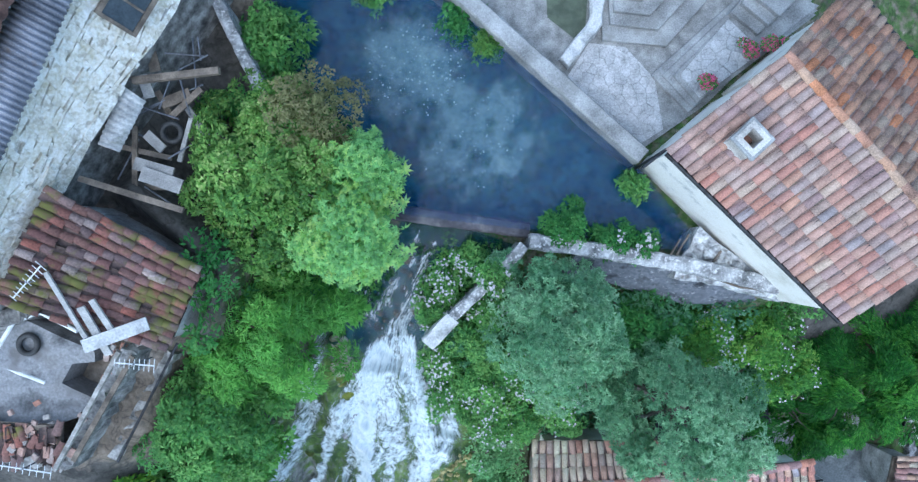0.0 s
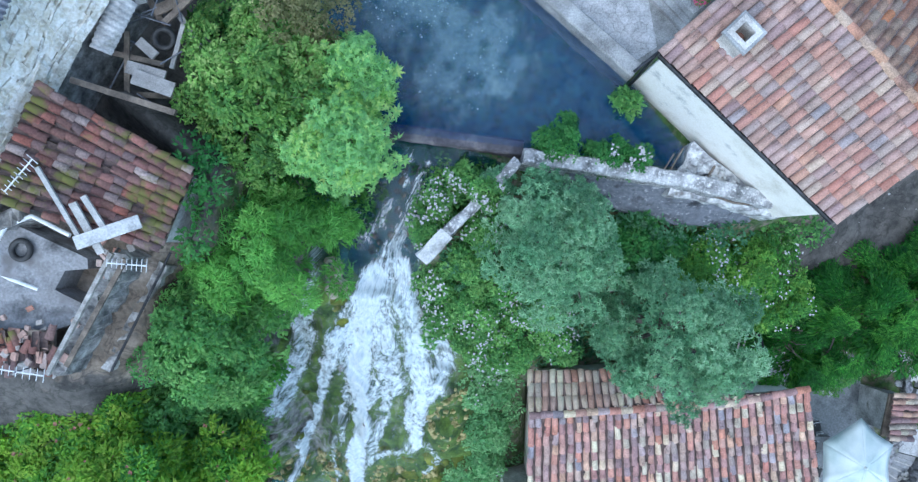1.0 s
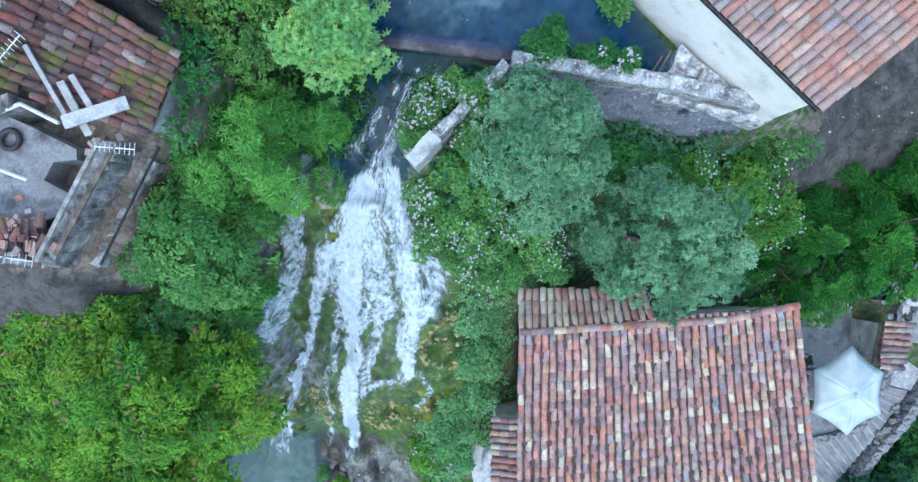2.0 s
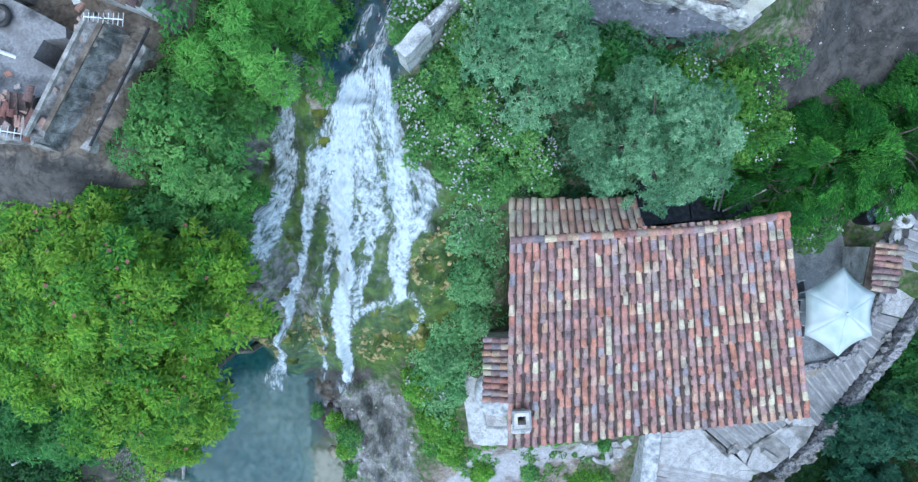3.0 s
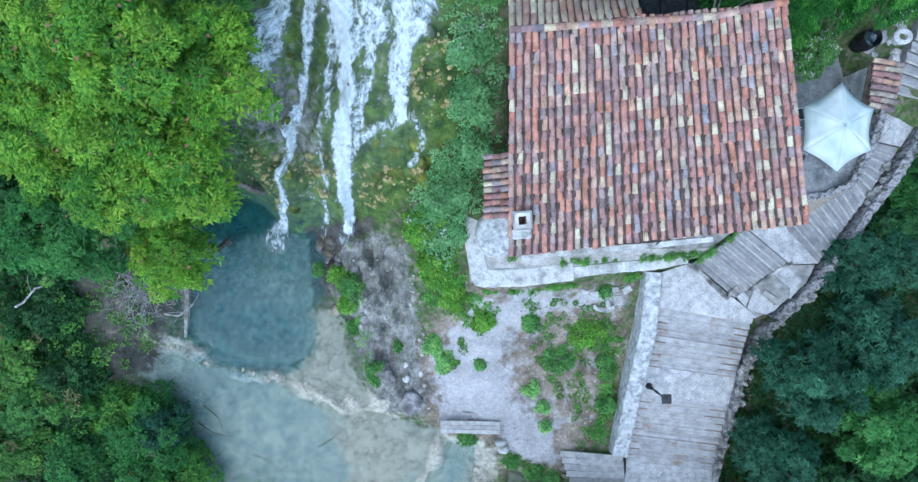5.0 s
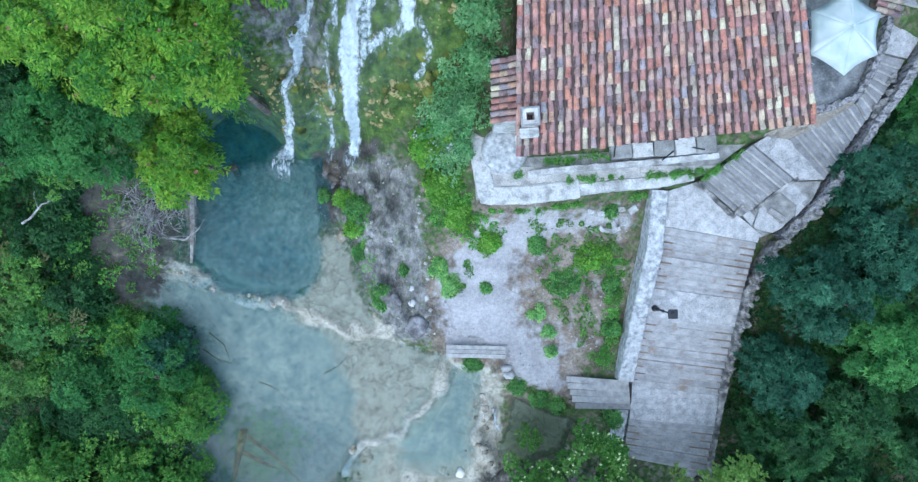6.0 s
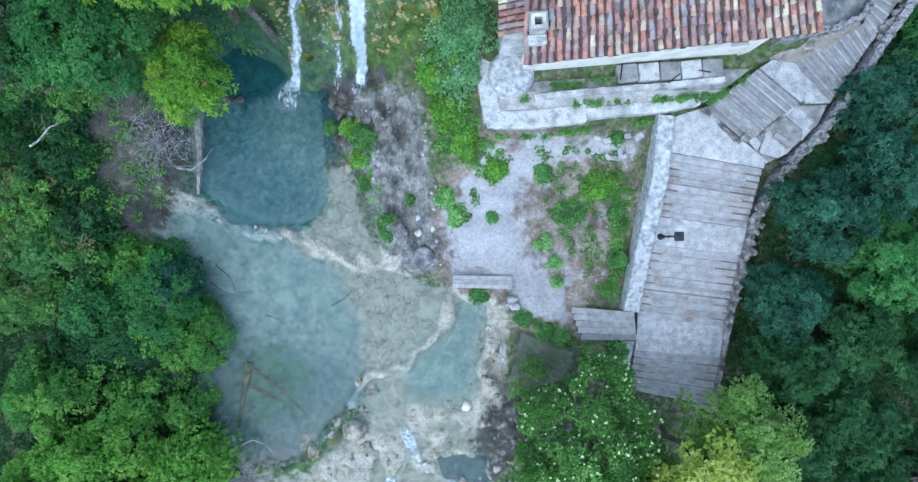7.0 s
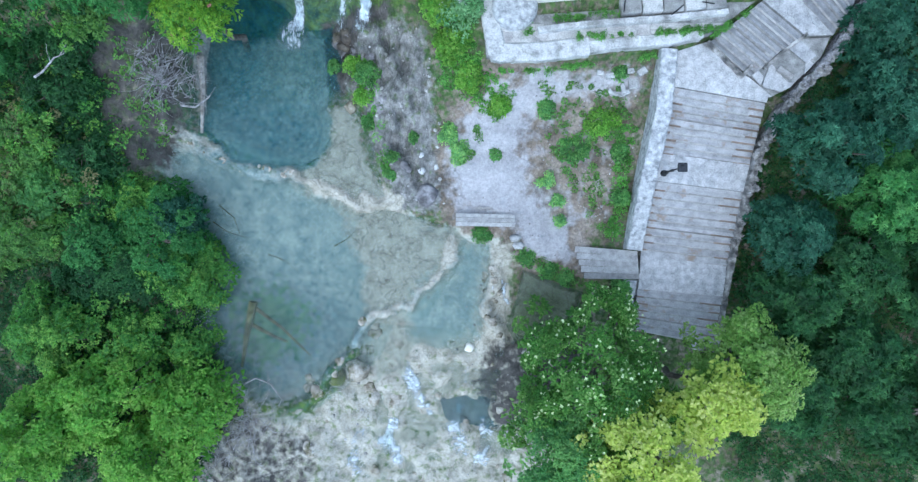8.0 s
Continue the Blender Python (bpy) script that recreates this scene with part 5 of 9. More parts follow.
def foam_mat(name):
    """White water: streaks of foam drawn out down the flow; the foam share of the sheet opens clear gaps between them."""
    m = bpy.data.materials.new(name)
    m.use_nodes = True
    t = m.node_tree
    n, ln = t.nodes, t.links
    bsdf = n["Principled BSDF"]
    flow = n.new("ShaderNodeAttribute")
    flow.attribute_name = "flow"
    share = n.new("ShaderNodeAttribute")
    share.attribute_name = "foam"
    total = share.outputs["Fac"]
    heights = []
    for sx, sy, detail, rough, bend, weight in ((4.4, 1.15, 8, 0.70, 1.1, 1.7), (1.5, 1.0, 4, 0.55, 0.8, 1.0), (8.0, 4.0, 8, 0.74, 0.5, 1.8)):
        mp = n.new("ShaderNodeMapping")
        mp.inputs["Scale"].default_value = (sx, sy, 1)
        ln.new(flow.outputs["Vector"], mp.inputs["Vector"])
        tex = n.new("ShaderNodeTexNoise")
        tex.inputs["Scale"].default_value, tex.inputs["Detail"].default_value, tex.inputs["Roughness"].default_value, tex.inputs["Distortion"].default_value = 1.0, detail, rough, bend
        ln.new(mp.outputs["Vector"], tex.inputs["Vector"])
        less = n.new("ShaderNodeMath")
        less.operation = "SUBTRACT"
        less.inputs[1].default_value = 0.5
        ln.new(tex.outputs["Fac"], less.inputs[0])
        add = n.new("ShaderNodeMath")
        add.operation = "MULTIPLY_ADD"
        add.inputs[1].default_value = weight
        ln.new(less.outputs[0], add.inputs[0])
        ln.new(total, add.inputs[2])
        total = add.outputs[0]
        heights.append(tex.outputs["Fac"])
    cut = n.new("ShaderNodeMapRange")
    cut.interpolation_type = "SMOOTHSTEP"
    cut.inputs["From Min"].default_value, cut.inputs["From Max"].default_value = 0.30, 1.16
    cut.inputs["To Max"].default_value = 0.97
    ln.new(total, cut.inputs["Value"])
    film = n.new("ShaderNodeMath")
    film.operation, film.use_clamp = "MULTIPLY_ADD", True
    film.inputs[1].default_value = 0.14
    ln.new(share.outputs["Fac"], film.inputs[0])
    ln.new(cut.outputs["Result"], film.inputs[2])
    ln.new(film.outputs[0], bsdf.inputs["Alpha"])
    # shading painted into the foam: bluish and darker where the bump is low
    tint = n.new("ShaderNodeValToRGB")
    tint.color_ramp.elements[0].position, tint.color_ramp.elements[1].position = 0.38, 0.60
    tint.color_ramp.elements[0].color, tint.color_ramp.elements[1].color = (0.54, 0.64, 0.72, 1), (0.82, 0.88, 0.92, 1)
    ln.new(heights[2], tint.inputs["Fac"])
    ln.new(tint.outputs["Color"], bsdf.inputs["Base Color"])
    bsdf.inputs["Roughness"].default_value = 0.5
    b = n.new("ShaderNodeBump")
    b.inputs["Strength"].default_value, b.inputs["Distance"].default_value = 0.9, 0.10
    ln.new(heights[2], b.inputs["Height"])
    ln.new(b.outputs["Normal"], bsdf.inputs["Normal"])
    return m


M_FOAM = foam_mat("white_water")
FALL_STRANDS = [
    ([(-3.83, -2.45), (-3.95, -3.41), (-4.3, -4.2), (-4.8, -4.7), (-4.7, -5.3), (-5.06, -6.06), (-5.62, -7.0), (-6.23, -8.35)], [0.22, 0.26, 0.42, 0.5, 0.55, 0.5, 0.42, 0.36], 0.92),
    ([(-3.08, -4.17), (-3.52, -5.28), (-4.18, -6.53), (-4.79, -7.86), (-5.24, -9.05), (-5.88, -10.08), (-6.13, -11.04), (-6.63, -12.48), (-7.5, -13.7), (-7.75, -14.05)], [0.45, 0.5, 0.36, 0.26, 0.2, 0.18, 0.17, 0.24, 0.34, 0.38], 1.0),
    ([(-2.27, -3.32), (-2.85, -4.96), (-3.16, -6.65), (-3.26, -8.12), (-3.28, -9.3), (-3.8, -10.73), (-4.0, -12.02), (-4.1, -13.3), (-4.2, -14.1)], [0.5, 0.6, 0.5, 0.36, 0.42, 0.48, 0.34, 0.26, 0.28], 1.35),
    ([(-2.06, -3.06), (-2.18, -4.52), (-2.14, -6.06), (-2.14, -7.17), (-2.76, -7.6), (-3.23, -8.36)], [0.4, 0.5, 0.6, 0.5, 0.35, 0.3], 0.95),
    ([(-1.55, -2.91), (-1.4, -4.15), (-1.24, -5.37), (-1.1, -6.64), (-1.2, -8.37), (-1.37, -9.91)], [0.3, 0.45, 0.5, 0.5, 0.32, 0.28], 1.1),
    ([(-1.31, -4.13), (-0.91, -5.17), (-0.22, -6.17), (-0.56, -7.28), (-1.4, -7.92), (-1.62, -9.06)], [0.3, 0.4, 0.5, 0.45, 0.4, 0.2], 1.0),
    ([(-1.2, -8.37), (-1.43, -9.91), (-2.27, -10.31), (-3.13, -10.73), (-3.7, -11.4)], [0.3, 0.34, 0.24, 0.24, 0.24], 0.85),
    ([(-2.0, -7.3), (-2.5, -8.5), (-2.86, -9.8), (-3.3, -10.7)], [0.35, 0.3, 0.26, 0.26], 0.8),
    ([(-1.1, -9.8), (-0.7, -10.3), (-0.62, -10.7), (-1.07, -11.54)], [0.22, 0.2, 0.2, 0.16], 0.72),
    ([(-4.43, -9.81), (-4.8, -11.04), (-4.94, -12.68), (-5.3, -13.7)], [0.2, 0.16, 0.14, 0.2], 0.7),
    ([(-3.62, -7.43), (-4.06, -8.81), (-4.2, -9.8)], [0.3, 0.2, 0.16], 0.75),
    ([(-1.0, -1.0), (-1.35, -1.7), (-1.75, -2.5), (-2.0, -3.2)], [0.16, 0.26, 0.34, 0.5], 0.75),
    ([(-1.7, -1.2), (-2.2, -1.7), (-2.5, -2.2)], [0.2, 0.26, 0.2], 0.55),
    ([(-0.9, -0.35), (-1.0, -0.8), (-1.25, -1.2)], [0.14, 0.2, 0.14], 0.7),
]
VEIL = [(-2.9, -2.9), (-1.2, -2.9), (-0.9, -5.0), (0.1, -6.3), (-0.4, -7.4), (-1.6, -8.2), (-3.0, -8.0), (-3.9, -7.2), (-4.2, -6.0), (-3.1, -4.2)]
ISLAND = [(-3.75, -2.5), (-3.1, -2.9), (-3.0, -3.7), (-3.25, -4.3), (-3.7, -4.95), (-3.95, -4.5), (-3.8, -3.6)]


def fall_density(x, y):
    dx, dy = x + 0.10 * wobble(x, y, 0.5, 3), y
    d = np.maximum.reduce([strand(dx, dy, *s) for s in FALL_STRANDS])
    d = np.maximum(d, 0.58 * inside(x, y, VEIL, 1.2))
    d = np.maximum(d, (0.10 + 1.1 * np.clip(wobble(x, y, 0.25, 9) - 0.18, 0, 1)) * inside(x, y, [(-1.9, 0.3), (1.6, 0.0), (-0.6, -2.4), (-1.0, -3.2), (-3.0, -3.2), (-2.9, -1.4)], 0.4))
    d = np.maximum(d, 0.30 * inside(x, y, [(-4.9, -8.0), (-1.0, -8.0), (-0.6, -10.8), (-3.2, -12.4), (-5.0, -13.8), (-7.2, -13.2), (-6.0, -9.8)], 1.0))
    return 0.88 * d * (1 - 0.9 * inside(x, y, ISLAND, 0.4))


def stream(name, line, widths, material, label, lift=0.07, step=0.12):
    """A ribbon of clear water that lies on the bed along a line."""
    X, Y, m = [], [], 12
    pts = [Vector(p) for p in line]
    for k in range(len(pts) - 1):
        n = max(2, int((pts[k + 1] - pts[k]).length / step))
        for j in range(n + (k == len(pts) - 2)):
            f = j / n
            q = pts[k].lerp(pts[k + 1], f)
            d = (pts[min(k + 1, len(pts) - 1)] - pts[k]).normalized().lerp((pts[min(k + 2, len(pts) - 1)] - pts[min(k + 1, len(pts) - 2)]).normalized(), f)
            w = widths[k] + (widths[k + 1] - widths[k]) * f
            for i in range(m + 1):
                X.append(q.x - d.y * (i / m - 0.5) * w)
                Y.append(q.y + d.x * (i / m - 0.5) * w)
    Z = ground(np.array(X), np.array(Y)) + lift
    rows = len(X) // (m + 1)
    faces = [(r * (m + 1) + j, r * (m + 1) + j + 1, (r + 1) * (m + 1) + j + 1, (r + 1) * (m + 1) + j) for r in range(rows - 1) for j in range(m)]
    return tagged(link(name, raw(name, list(zip(X, Y, Z)), faces, material, True)), label, "water", kind="structure")


stream("water_stream", [(0.0, 0.42), (-0.15, -0.05), (-1.0, -0.9), (-1.7, -1.8), (-2.1, -2.9), (-2.2, -3.6)], [3.4, 3.2, 2.6, 2.3, 1.9, 0.9], W_STREAM, "dark quick stream below the weir", 0.10)
white_water("water_fall", (-8.3, 0.9), (-14.3, 0.35), fall_density, "white water fanning out over mossy tufa rock", floor=1.53, lip=-11.8, fan=[(0.4, -0.4, 0.6), (-2.5, -1.9, 0.5), (-4.5, -2.3, 0.75), (-7.0, -2.6, 1.25), (-9.0, -3.2, 1.2), (-14.3, -4.8, 1.25)])
SPLASHES = [([(-7.75, -13.9), (-7.9, -14.5)], [0.5, 0.8], 0.55), ([(-4.22, -14.0), (-4.35, -14.4)], [0.4, 0.5], 0.6), ([(-5.35, -13.8), (-5.45, -14.2)], [0.3, 0.35], 0.45)]
for k, spot in enumerate(SPLASHES):
    (cx, cy), (ex, ey) = spot[0]
    white_water("water_splash", (cx - 1.2, cx + 1.2), (ey - 1.0, cy + 0.3), lambda x, y, spot=spot: strand(x, y, *spot), "foam where the falls meet the pool", 0.1, floor=1.53)
bm = bmesh.new()
film_edge = [(-7.6, -31.0), (-4.2, -28.4), (2.2, -28.8), (6.0, -29.6), (6.0, -40.0), (-14.0, -40.0), (-11.5, -34.0)]
bm.faces.new([bm.verts.new((x, y, 0.56 + 0.075 * (y + 30.0))) for x, y in film_edge])
bmesh.ops.triangulate(bm, faces=bm.faces)
tagged(part("water_film", bm, W_MILK), "thin sheets of water between the tufa humps", "water", kind="structure")
RILLS = [
    ([(-2.4, -30.2), (-2.3, -31.2), (-2.0, -32.0), (-1.2, -32.9)], [0.2, 0.45, 0.4, 0.25], 0.72),
    ([(-3.1, -33.3), (-3.5, -34.4), (-2.9, -35.2)], [0.3, 0.45, 0.5], 0.8),
    ([(0.2, -32.4), (-0.2, -33.6), (0.3, -34.6)], [0.25, 0.4, 0.5], 0.7),
    ([(1.3, -33.2), (1.5, -34.3), (1.2, -35.3)], [0.25, 0.35, 0.4], 0.75),
    ([(-4.8, -33.8), (-5.2, -34.8), (-5.0, -35.8)], [0.25, 0.4, 0.4], 0.65),
    ([(0.6, -30.6), (0.4, -31.4)], [0.15, 0.25], 0.6),
    ([(2.3, -26.2), (2.35, -27.4)], [0.12, 0.16], 0.85),
]
white_water("water_rill", (-7.0, 3.2), (-36.5, -25.8), lambda x, y: 0.85 * np.maximum.reduce([strand(x + 0.2 * wobble(x, y, 0.5, 3), y + 0.2 * wobble(x, y, 0.45, 6), *r) for r in RILLS]), "foaming rills over the tufa apron", 0.09, 0.06, fan=[(-36.5, -2.0, 3.5), (-25.8, -2.0, 3.5)])

# ---- pond walls and the weir ----
for line, width, low, top, material, label in (
        ([(-3.2, 9.3), (0.42, 6.30), (4.95, 2.32)], 0.46, 12.2, 14.1, M_CONCRETE, "smooth grey coping wall between pond and plaza"),
        ([(1.9, 0.02), (4.2, -0.28), (6.3, -0.62), (8.6, -1.15)], 0.42, 10.6, 14.15, M_WALLTOP, "old wall with white lichen along the pond"),
        ([(1.75, -0.1), (1.05, -0.9), (0.3, -1.6), (-0.2, -2.1)], 0.30, 11.4, 14.12, M_WALLTOP, "narrow mossy wall beside the stream"),
        ([(-0.15, -2.05), (-0.5, -2.45), (-0.82, -2.78)], 0.42, 11.0, 14.17, M_PALE, "bare white end of the stream wall"),
        ([(-2.3, 0.84), (0.0, 0.56), (1.95, 0.30)], 0.42, 12.2, 13.53, M_WEIR, "low weir that holds the pond"),
        ([(-7.2, 7.6), (-6.2, 6.0), (-5.3, 4.2), (-4.6, 2.6)], 0.30, 12.5, 15.0, M_WALLTOP, "rough garden wall beside the pond")):
    tagged(rough_wall("wall_pond", line, width, low, top, material, uneven=0.012 if material == M_CONCRETE else 0.025), label, "wall", kind="structure")
bm = bmesh.new()
prism(bm, [(6.35, -0.15), (5.9, -0.95), (7.4, -1.25), (8.9, -1.6), (9.15, -1.55), (6.5, 0.45)], 10.2, [13.8, 13.6, 13.4, 13.3, 13.6, 14.0])
bmesh.ops.subdivide_edges(bm, edges=bm.edges, cuts=4, use_grid_fill=True)
for v in bm.verts:
    v.co += Vector((noise.noise(v.co * 2), noise.noise(v.co * 2 + Vector((9, 0, 0))), noise.noise(v.co * 1.7 + Vector((0, 9, 0))))) * 0.14
tagged(part("wall_footing", bm, M_LIME), "lime-washed rubble footing at the corner of pond and house", "footing", kind="structure")


bm = bmesh.new()
prism(bm, [(3.3, -0.35), (3.1, -0.9), (4.9, -1.35), (6.3, -1.65), (7.8, -1.85), (9.15, -1.5), (8.6, -1.1), (6.3, -0.6)], 10.2, [13.5, 12.6, 12.5, 12.5, 12.5, 12.6, 13.4, 13.6])
bmesh.ops.subdivide_edges(bm, edges=bm.edges, cuts=5, use_grid_fill=True)
for v in bm.verts:
    v.co += Vector((noise.noise(v.co * 2.6), noise.noise(v.co * 2.6 + Vector((9, 0, 0))), noise.noise(v.co * 2.2 + Vector((0, 9, 0))))) * 0.13
tagged(part("wall_skirt", bm, M_SKIRT), "blue-grey rubble skirt below the pond wall", "footing", kind="structure")
rnd = random.Random(71)
lumps = [stone_mesh("stone", (1, rnd.uniform(0.6, 0.9), 0.6), M_LIME, 710 + k, 2, 0.25) for k in range(5)]
for k in range(42):
    x, g = 6.42 + 1.3 * rnd.random(), rnd.random()
    r = rnd.uniform(0.06, 0.17)
    ob = tagged(link("stone", lumps[k % 5]), "lime-white rubble stone beside the house wall", "stone", "lime rubble")
    ob.matrix_basis = pose(x, -0.45 - 0.22 * (x - 6.3) + g * (2.35 - 0.73 * (x - 5.02)) * 0.5, 13.78, rnd.uniform(-25, 25), rnd.uniform(-25, 25), rnd.uniform(0, 360)) @ Matrix.Diagonal((r, r, r, 1))
for line, radius in (([(7.0, -0.95, 13.75), (7.7, -1.2, 13.8), (8.3, -1.25, 13.85), (8.75, -1.05, 13.9)], 0.035), ([(5.75, -0.6, 13.95), (6.0, -0.1, 14.0), (6.2, 0.25, 14.05)], 0.03), ([(5.6, -0.45, 14.1), (5.95, 0.1, 14.05)], 0.025), ([(6.9, -0.55, 13.85), (7.1, -0.2, 13.95)], 0.035)):
    bm = bmesh.new()
    for p, q in zip(line, line[1:]):
        bar(bm, p, q, radius, sides=6)
    tagged(part("stick", bm, M_WOOD_D), "weathered brown stick lying on the lime rubble", "stick", "sticks on the rubble")


# ---- boulders: mossy tufa on the falls, wet rock on the knoll, humps on the apron ----
def boulders(label, poly, material, number, size, seed, group, sink=0.35, flat=0.6, dry=None):
    rnd = random.Random(seed)
    shapes = [stone_mesh("boulder", (1, rnd.uniform(0.7, 1.0), flat * rnd.uniform(0.7, 1.2)), material, seed + k, 3, 0.22) for k in range(6)]
    xs, ys = [p[0] for p in poly], [p[1] for p in poly]
    made = 0
    while made < number:
        x, y = rnd.uniform(min(xs), max(xs)), rnd.uniform(min(ys), max(ys))
        if inside(np.array([x]), np.array([y]), poly, 0.05)[0] < 0.5 or (dry and dry(np.array([x]), np.array([y]))[0] > 0.34):
            continue
        made += 1
        r = rnd.uniform(*size) * rnd.uniform(0.7, 1.0)
        ob = tagged(link("boulder", shapes[made % 6]), label, "boulder", group)
        z = float(ground(np.array([x]), np.array([y]))[0])
        ob.matrix_basis = pose(x, y, z - r * flat * sink, rnd.uniform(-12, 12), rnd.uniform(-12, 12), rnd.uniform(0, 360)) @ Matrix.Diagonal((r, r, r, 1))


M_CRUMB = mat("tan_tufa_crumb", [(0.24, 0.19, 0.07), (0.42, 0.36, 0.17), (0.33, 0.28, 0.13)], 2.4, 14, 0.95, 0.9, 0.05, stains=(0.09, 0.11, 0.02), stain_scale=7, stain_at=0.54)
boulders("mossy tufa bulge in the falls", [(-7.6, -13.4), (-7.0, -9), (-5.6, -6.4), (-4.6, -8.2), (-5.2, -11), (-4.9, -13.6)], M_MOSS, 6, (0.18, 0.32), 300, "mossy boulders", 0.8, dry=fall_density)
boulders("mossy tufa bulge in the falls", [(-3.0, -10.2), (-0.4, -9.6), (0.6, -8.0), (0.7, -11.0), (-1.0, -12.6), (-3.2, -13.3)], M_MOSS, 12, (0.3, 0.7), 310, "mossy boulders", 0.7, dry=fall_density)
boulders("dark wet rock in the falls", [(-3.6, -3.2), (-1.4, -3.4), (-0.4, -6.2), (-0.8, -9.4), (-3.2, -9.6), (-4.4, -6.4)], M_WET, 5, (0.12, 0.25), 320, "wet boulders", 0.5)
boulders("crumbling tan tufa island beside the falls", [(-3.75, -2.6), (-3.25, -2.9), (-3.2, -3.6), (-3.7, -3.9)], M_TUFA, 5, (0.28, 0.45), 330, "mossy boulders", 0.4)
boulders("mossy foot of the tufa island", [(-3.8, -3.7), (-3.3, -3.7), (-3.5, -4.8), (-3.75, -4.7)], M_MOSS, 4, (0.22, 0.4), 331, "mossy boulders", 0.4)
boulders("dark stone in the stream bed", [(-2.6, -0.2), (0.6, -0.2), (-0.6, -2.4), (-2.4, -3.0)], M_CAVE, 60, (0.07, 0.17), 340, "wet boulders", -0.4, 0.6)
boulders("wet grey rock on the knoll", [(-5.8, -14.6), (-3.6, -13.8), (-2.2, -15.4), (-2.2, -18.6), (-1.6, -22), (-2.8, -22), (-4.2, -18.4), (-5.4, -16.2)], M_WET, 12, (0.2, 0.45), 350, "knoll rocks", 0.85, 0.5)
# near-black rock colour stands in for the shadow under the overhang
boulders("wet overhanging rock at the pool head, coloured dark for its shade", [(-6.2, -14.7), (-4.9, -14.4), (-4.7, -15.6), (-5.3, -16.6), (-5.9, -16.4)], M_CAVE, 9, (0.28, 0.5), 352, "knoll rocks", 0.45, 0.6)
boulders("small tufa lump on the upper dam", [(-13.4, -19.0), (-12.3, -19.55), (-11.2, -20.2), (-10.1, -20.6), (-8.4, -20.75), (-6.9, -21.2), (-6.9, -21.6), (-8.4, -21.25), (-10.2, -21.1), (-11.4, -20.75), (-12.5, -20.1)], M_TUFA, 18, (0.08, 0.2), 355, "tufa humps", 0.75, 0.35)
boulders("pale stone at the foot of the knoll", [(-2.6, -20.6), (-0.9, -19.4), (-0.5, -22.6), (-2.2, -23.0)], M_STONE, 9, (0.08, 0.22), 360, "knoll rocks", 0.6, 0.4)
boulders("tufa hump in the running water", [(-8.0, -32.0), (-4.6, -29.6), (-2.0, -28.6), (1.8, -28.9), (5.4, -30), (2.4, -36.6), (-10, -36.6)], M_TUFA, 40, (0.10, 0.5), 370, "tufa humps", 0.7, 0.4)
boulders("tufa lump on the lower dam", [(1.2, -25.6), (2.0, -25.4), (2.2, -29), (1.4, -29)], M_TUFA, 14, (0.10, 0.26), 380, "tufa humps", 0.3)
boulders("tufa lump on the middle dam", [(-4.8, -28.2), (-3.6, -27.6), (-4.2, -30.2), (-7.2, -32.0), (-7.6, -31.4), (-5.4, -29.8)], M_TUFA, 14, (0.2, 0.45), 390, "tufa humps", 0.35)
boulders("loose stone in the rubble above the terrace", [(16.3, -6.3), (18.2, -5.4), (18.5, -7.6), (17.3, -7.9)], M_STONE, 18, (0.12, 0.32), 400, "rubble stones", 0.2)
boulders("loose stone on the house terrace", [(2.4, -15.4), (6, -15.6), (10.5, -14.9), (11, -14.6), (6, -14.7), (3.2, -15.0)], M_STONE, 22, (0.08, 0.22), 410, "terrace stones", -0.2)


def gravel(label, poly, material, number, size, seed):
    """Pebbles too many to count, strewn over an outline."""
    rnd = np.random.default_rng(seed)
    xs, ys = [p[0] for p in poly], [p[1] for p in poly]
    x, y = rnd.uniform(min(xs), max(xs), number * 3), rnd.uniform(min(ys), max(ys), number * 3)
    keep = inside(x, y, poly, 0.3) > rnd.random(number * 3)
    x, y = x[keep][:number], y[keep][:number]
    r = size[0] + (size[1] - size[0]) * rnd.random(len(x)) ** 3
    z = ground(x, y)
    shape = np.array([(1, 0, 0), (-1, 0, 0), (0, 1, 0), (0, -1, 0), (0, 0, 0.7), (0, 0, -0.7), (0.7, 0.7, 0.2), (-0.7, 0.6, 0.25)])
    verts, faces = [], []
    tri = [(0, 6, 4), (6, 2, 4), (2, 7, 4), (7, 1, 4), (1, 3, 4), (3, 0, 4), (0, 2, 6), (2, 1, 7)]
    for k in range(len(x)):
        a = rnd.random() * 6.28
        turn = np.array([[math.cos(a), -math.sin(a), 0], [math.sin(a), math.cos(a), 0], [0, 0, 1]])
        p = (shape * rnd.uniform(0.6, 1.1, 3)) @ turn.T * r[k] + np.array([x[k], y[k], z[k]])
        faces += [(b[0] + 8 * k, b[1] + 8 * k, b[2] + 8 * k) for b in tri]
        verts.append(p)
    tagged(link("gravel", raw("gravel", np.concatenate(verts), faces, material)), label, "gravel", kind="stuff")


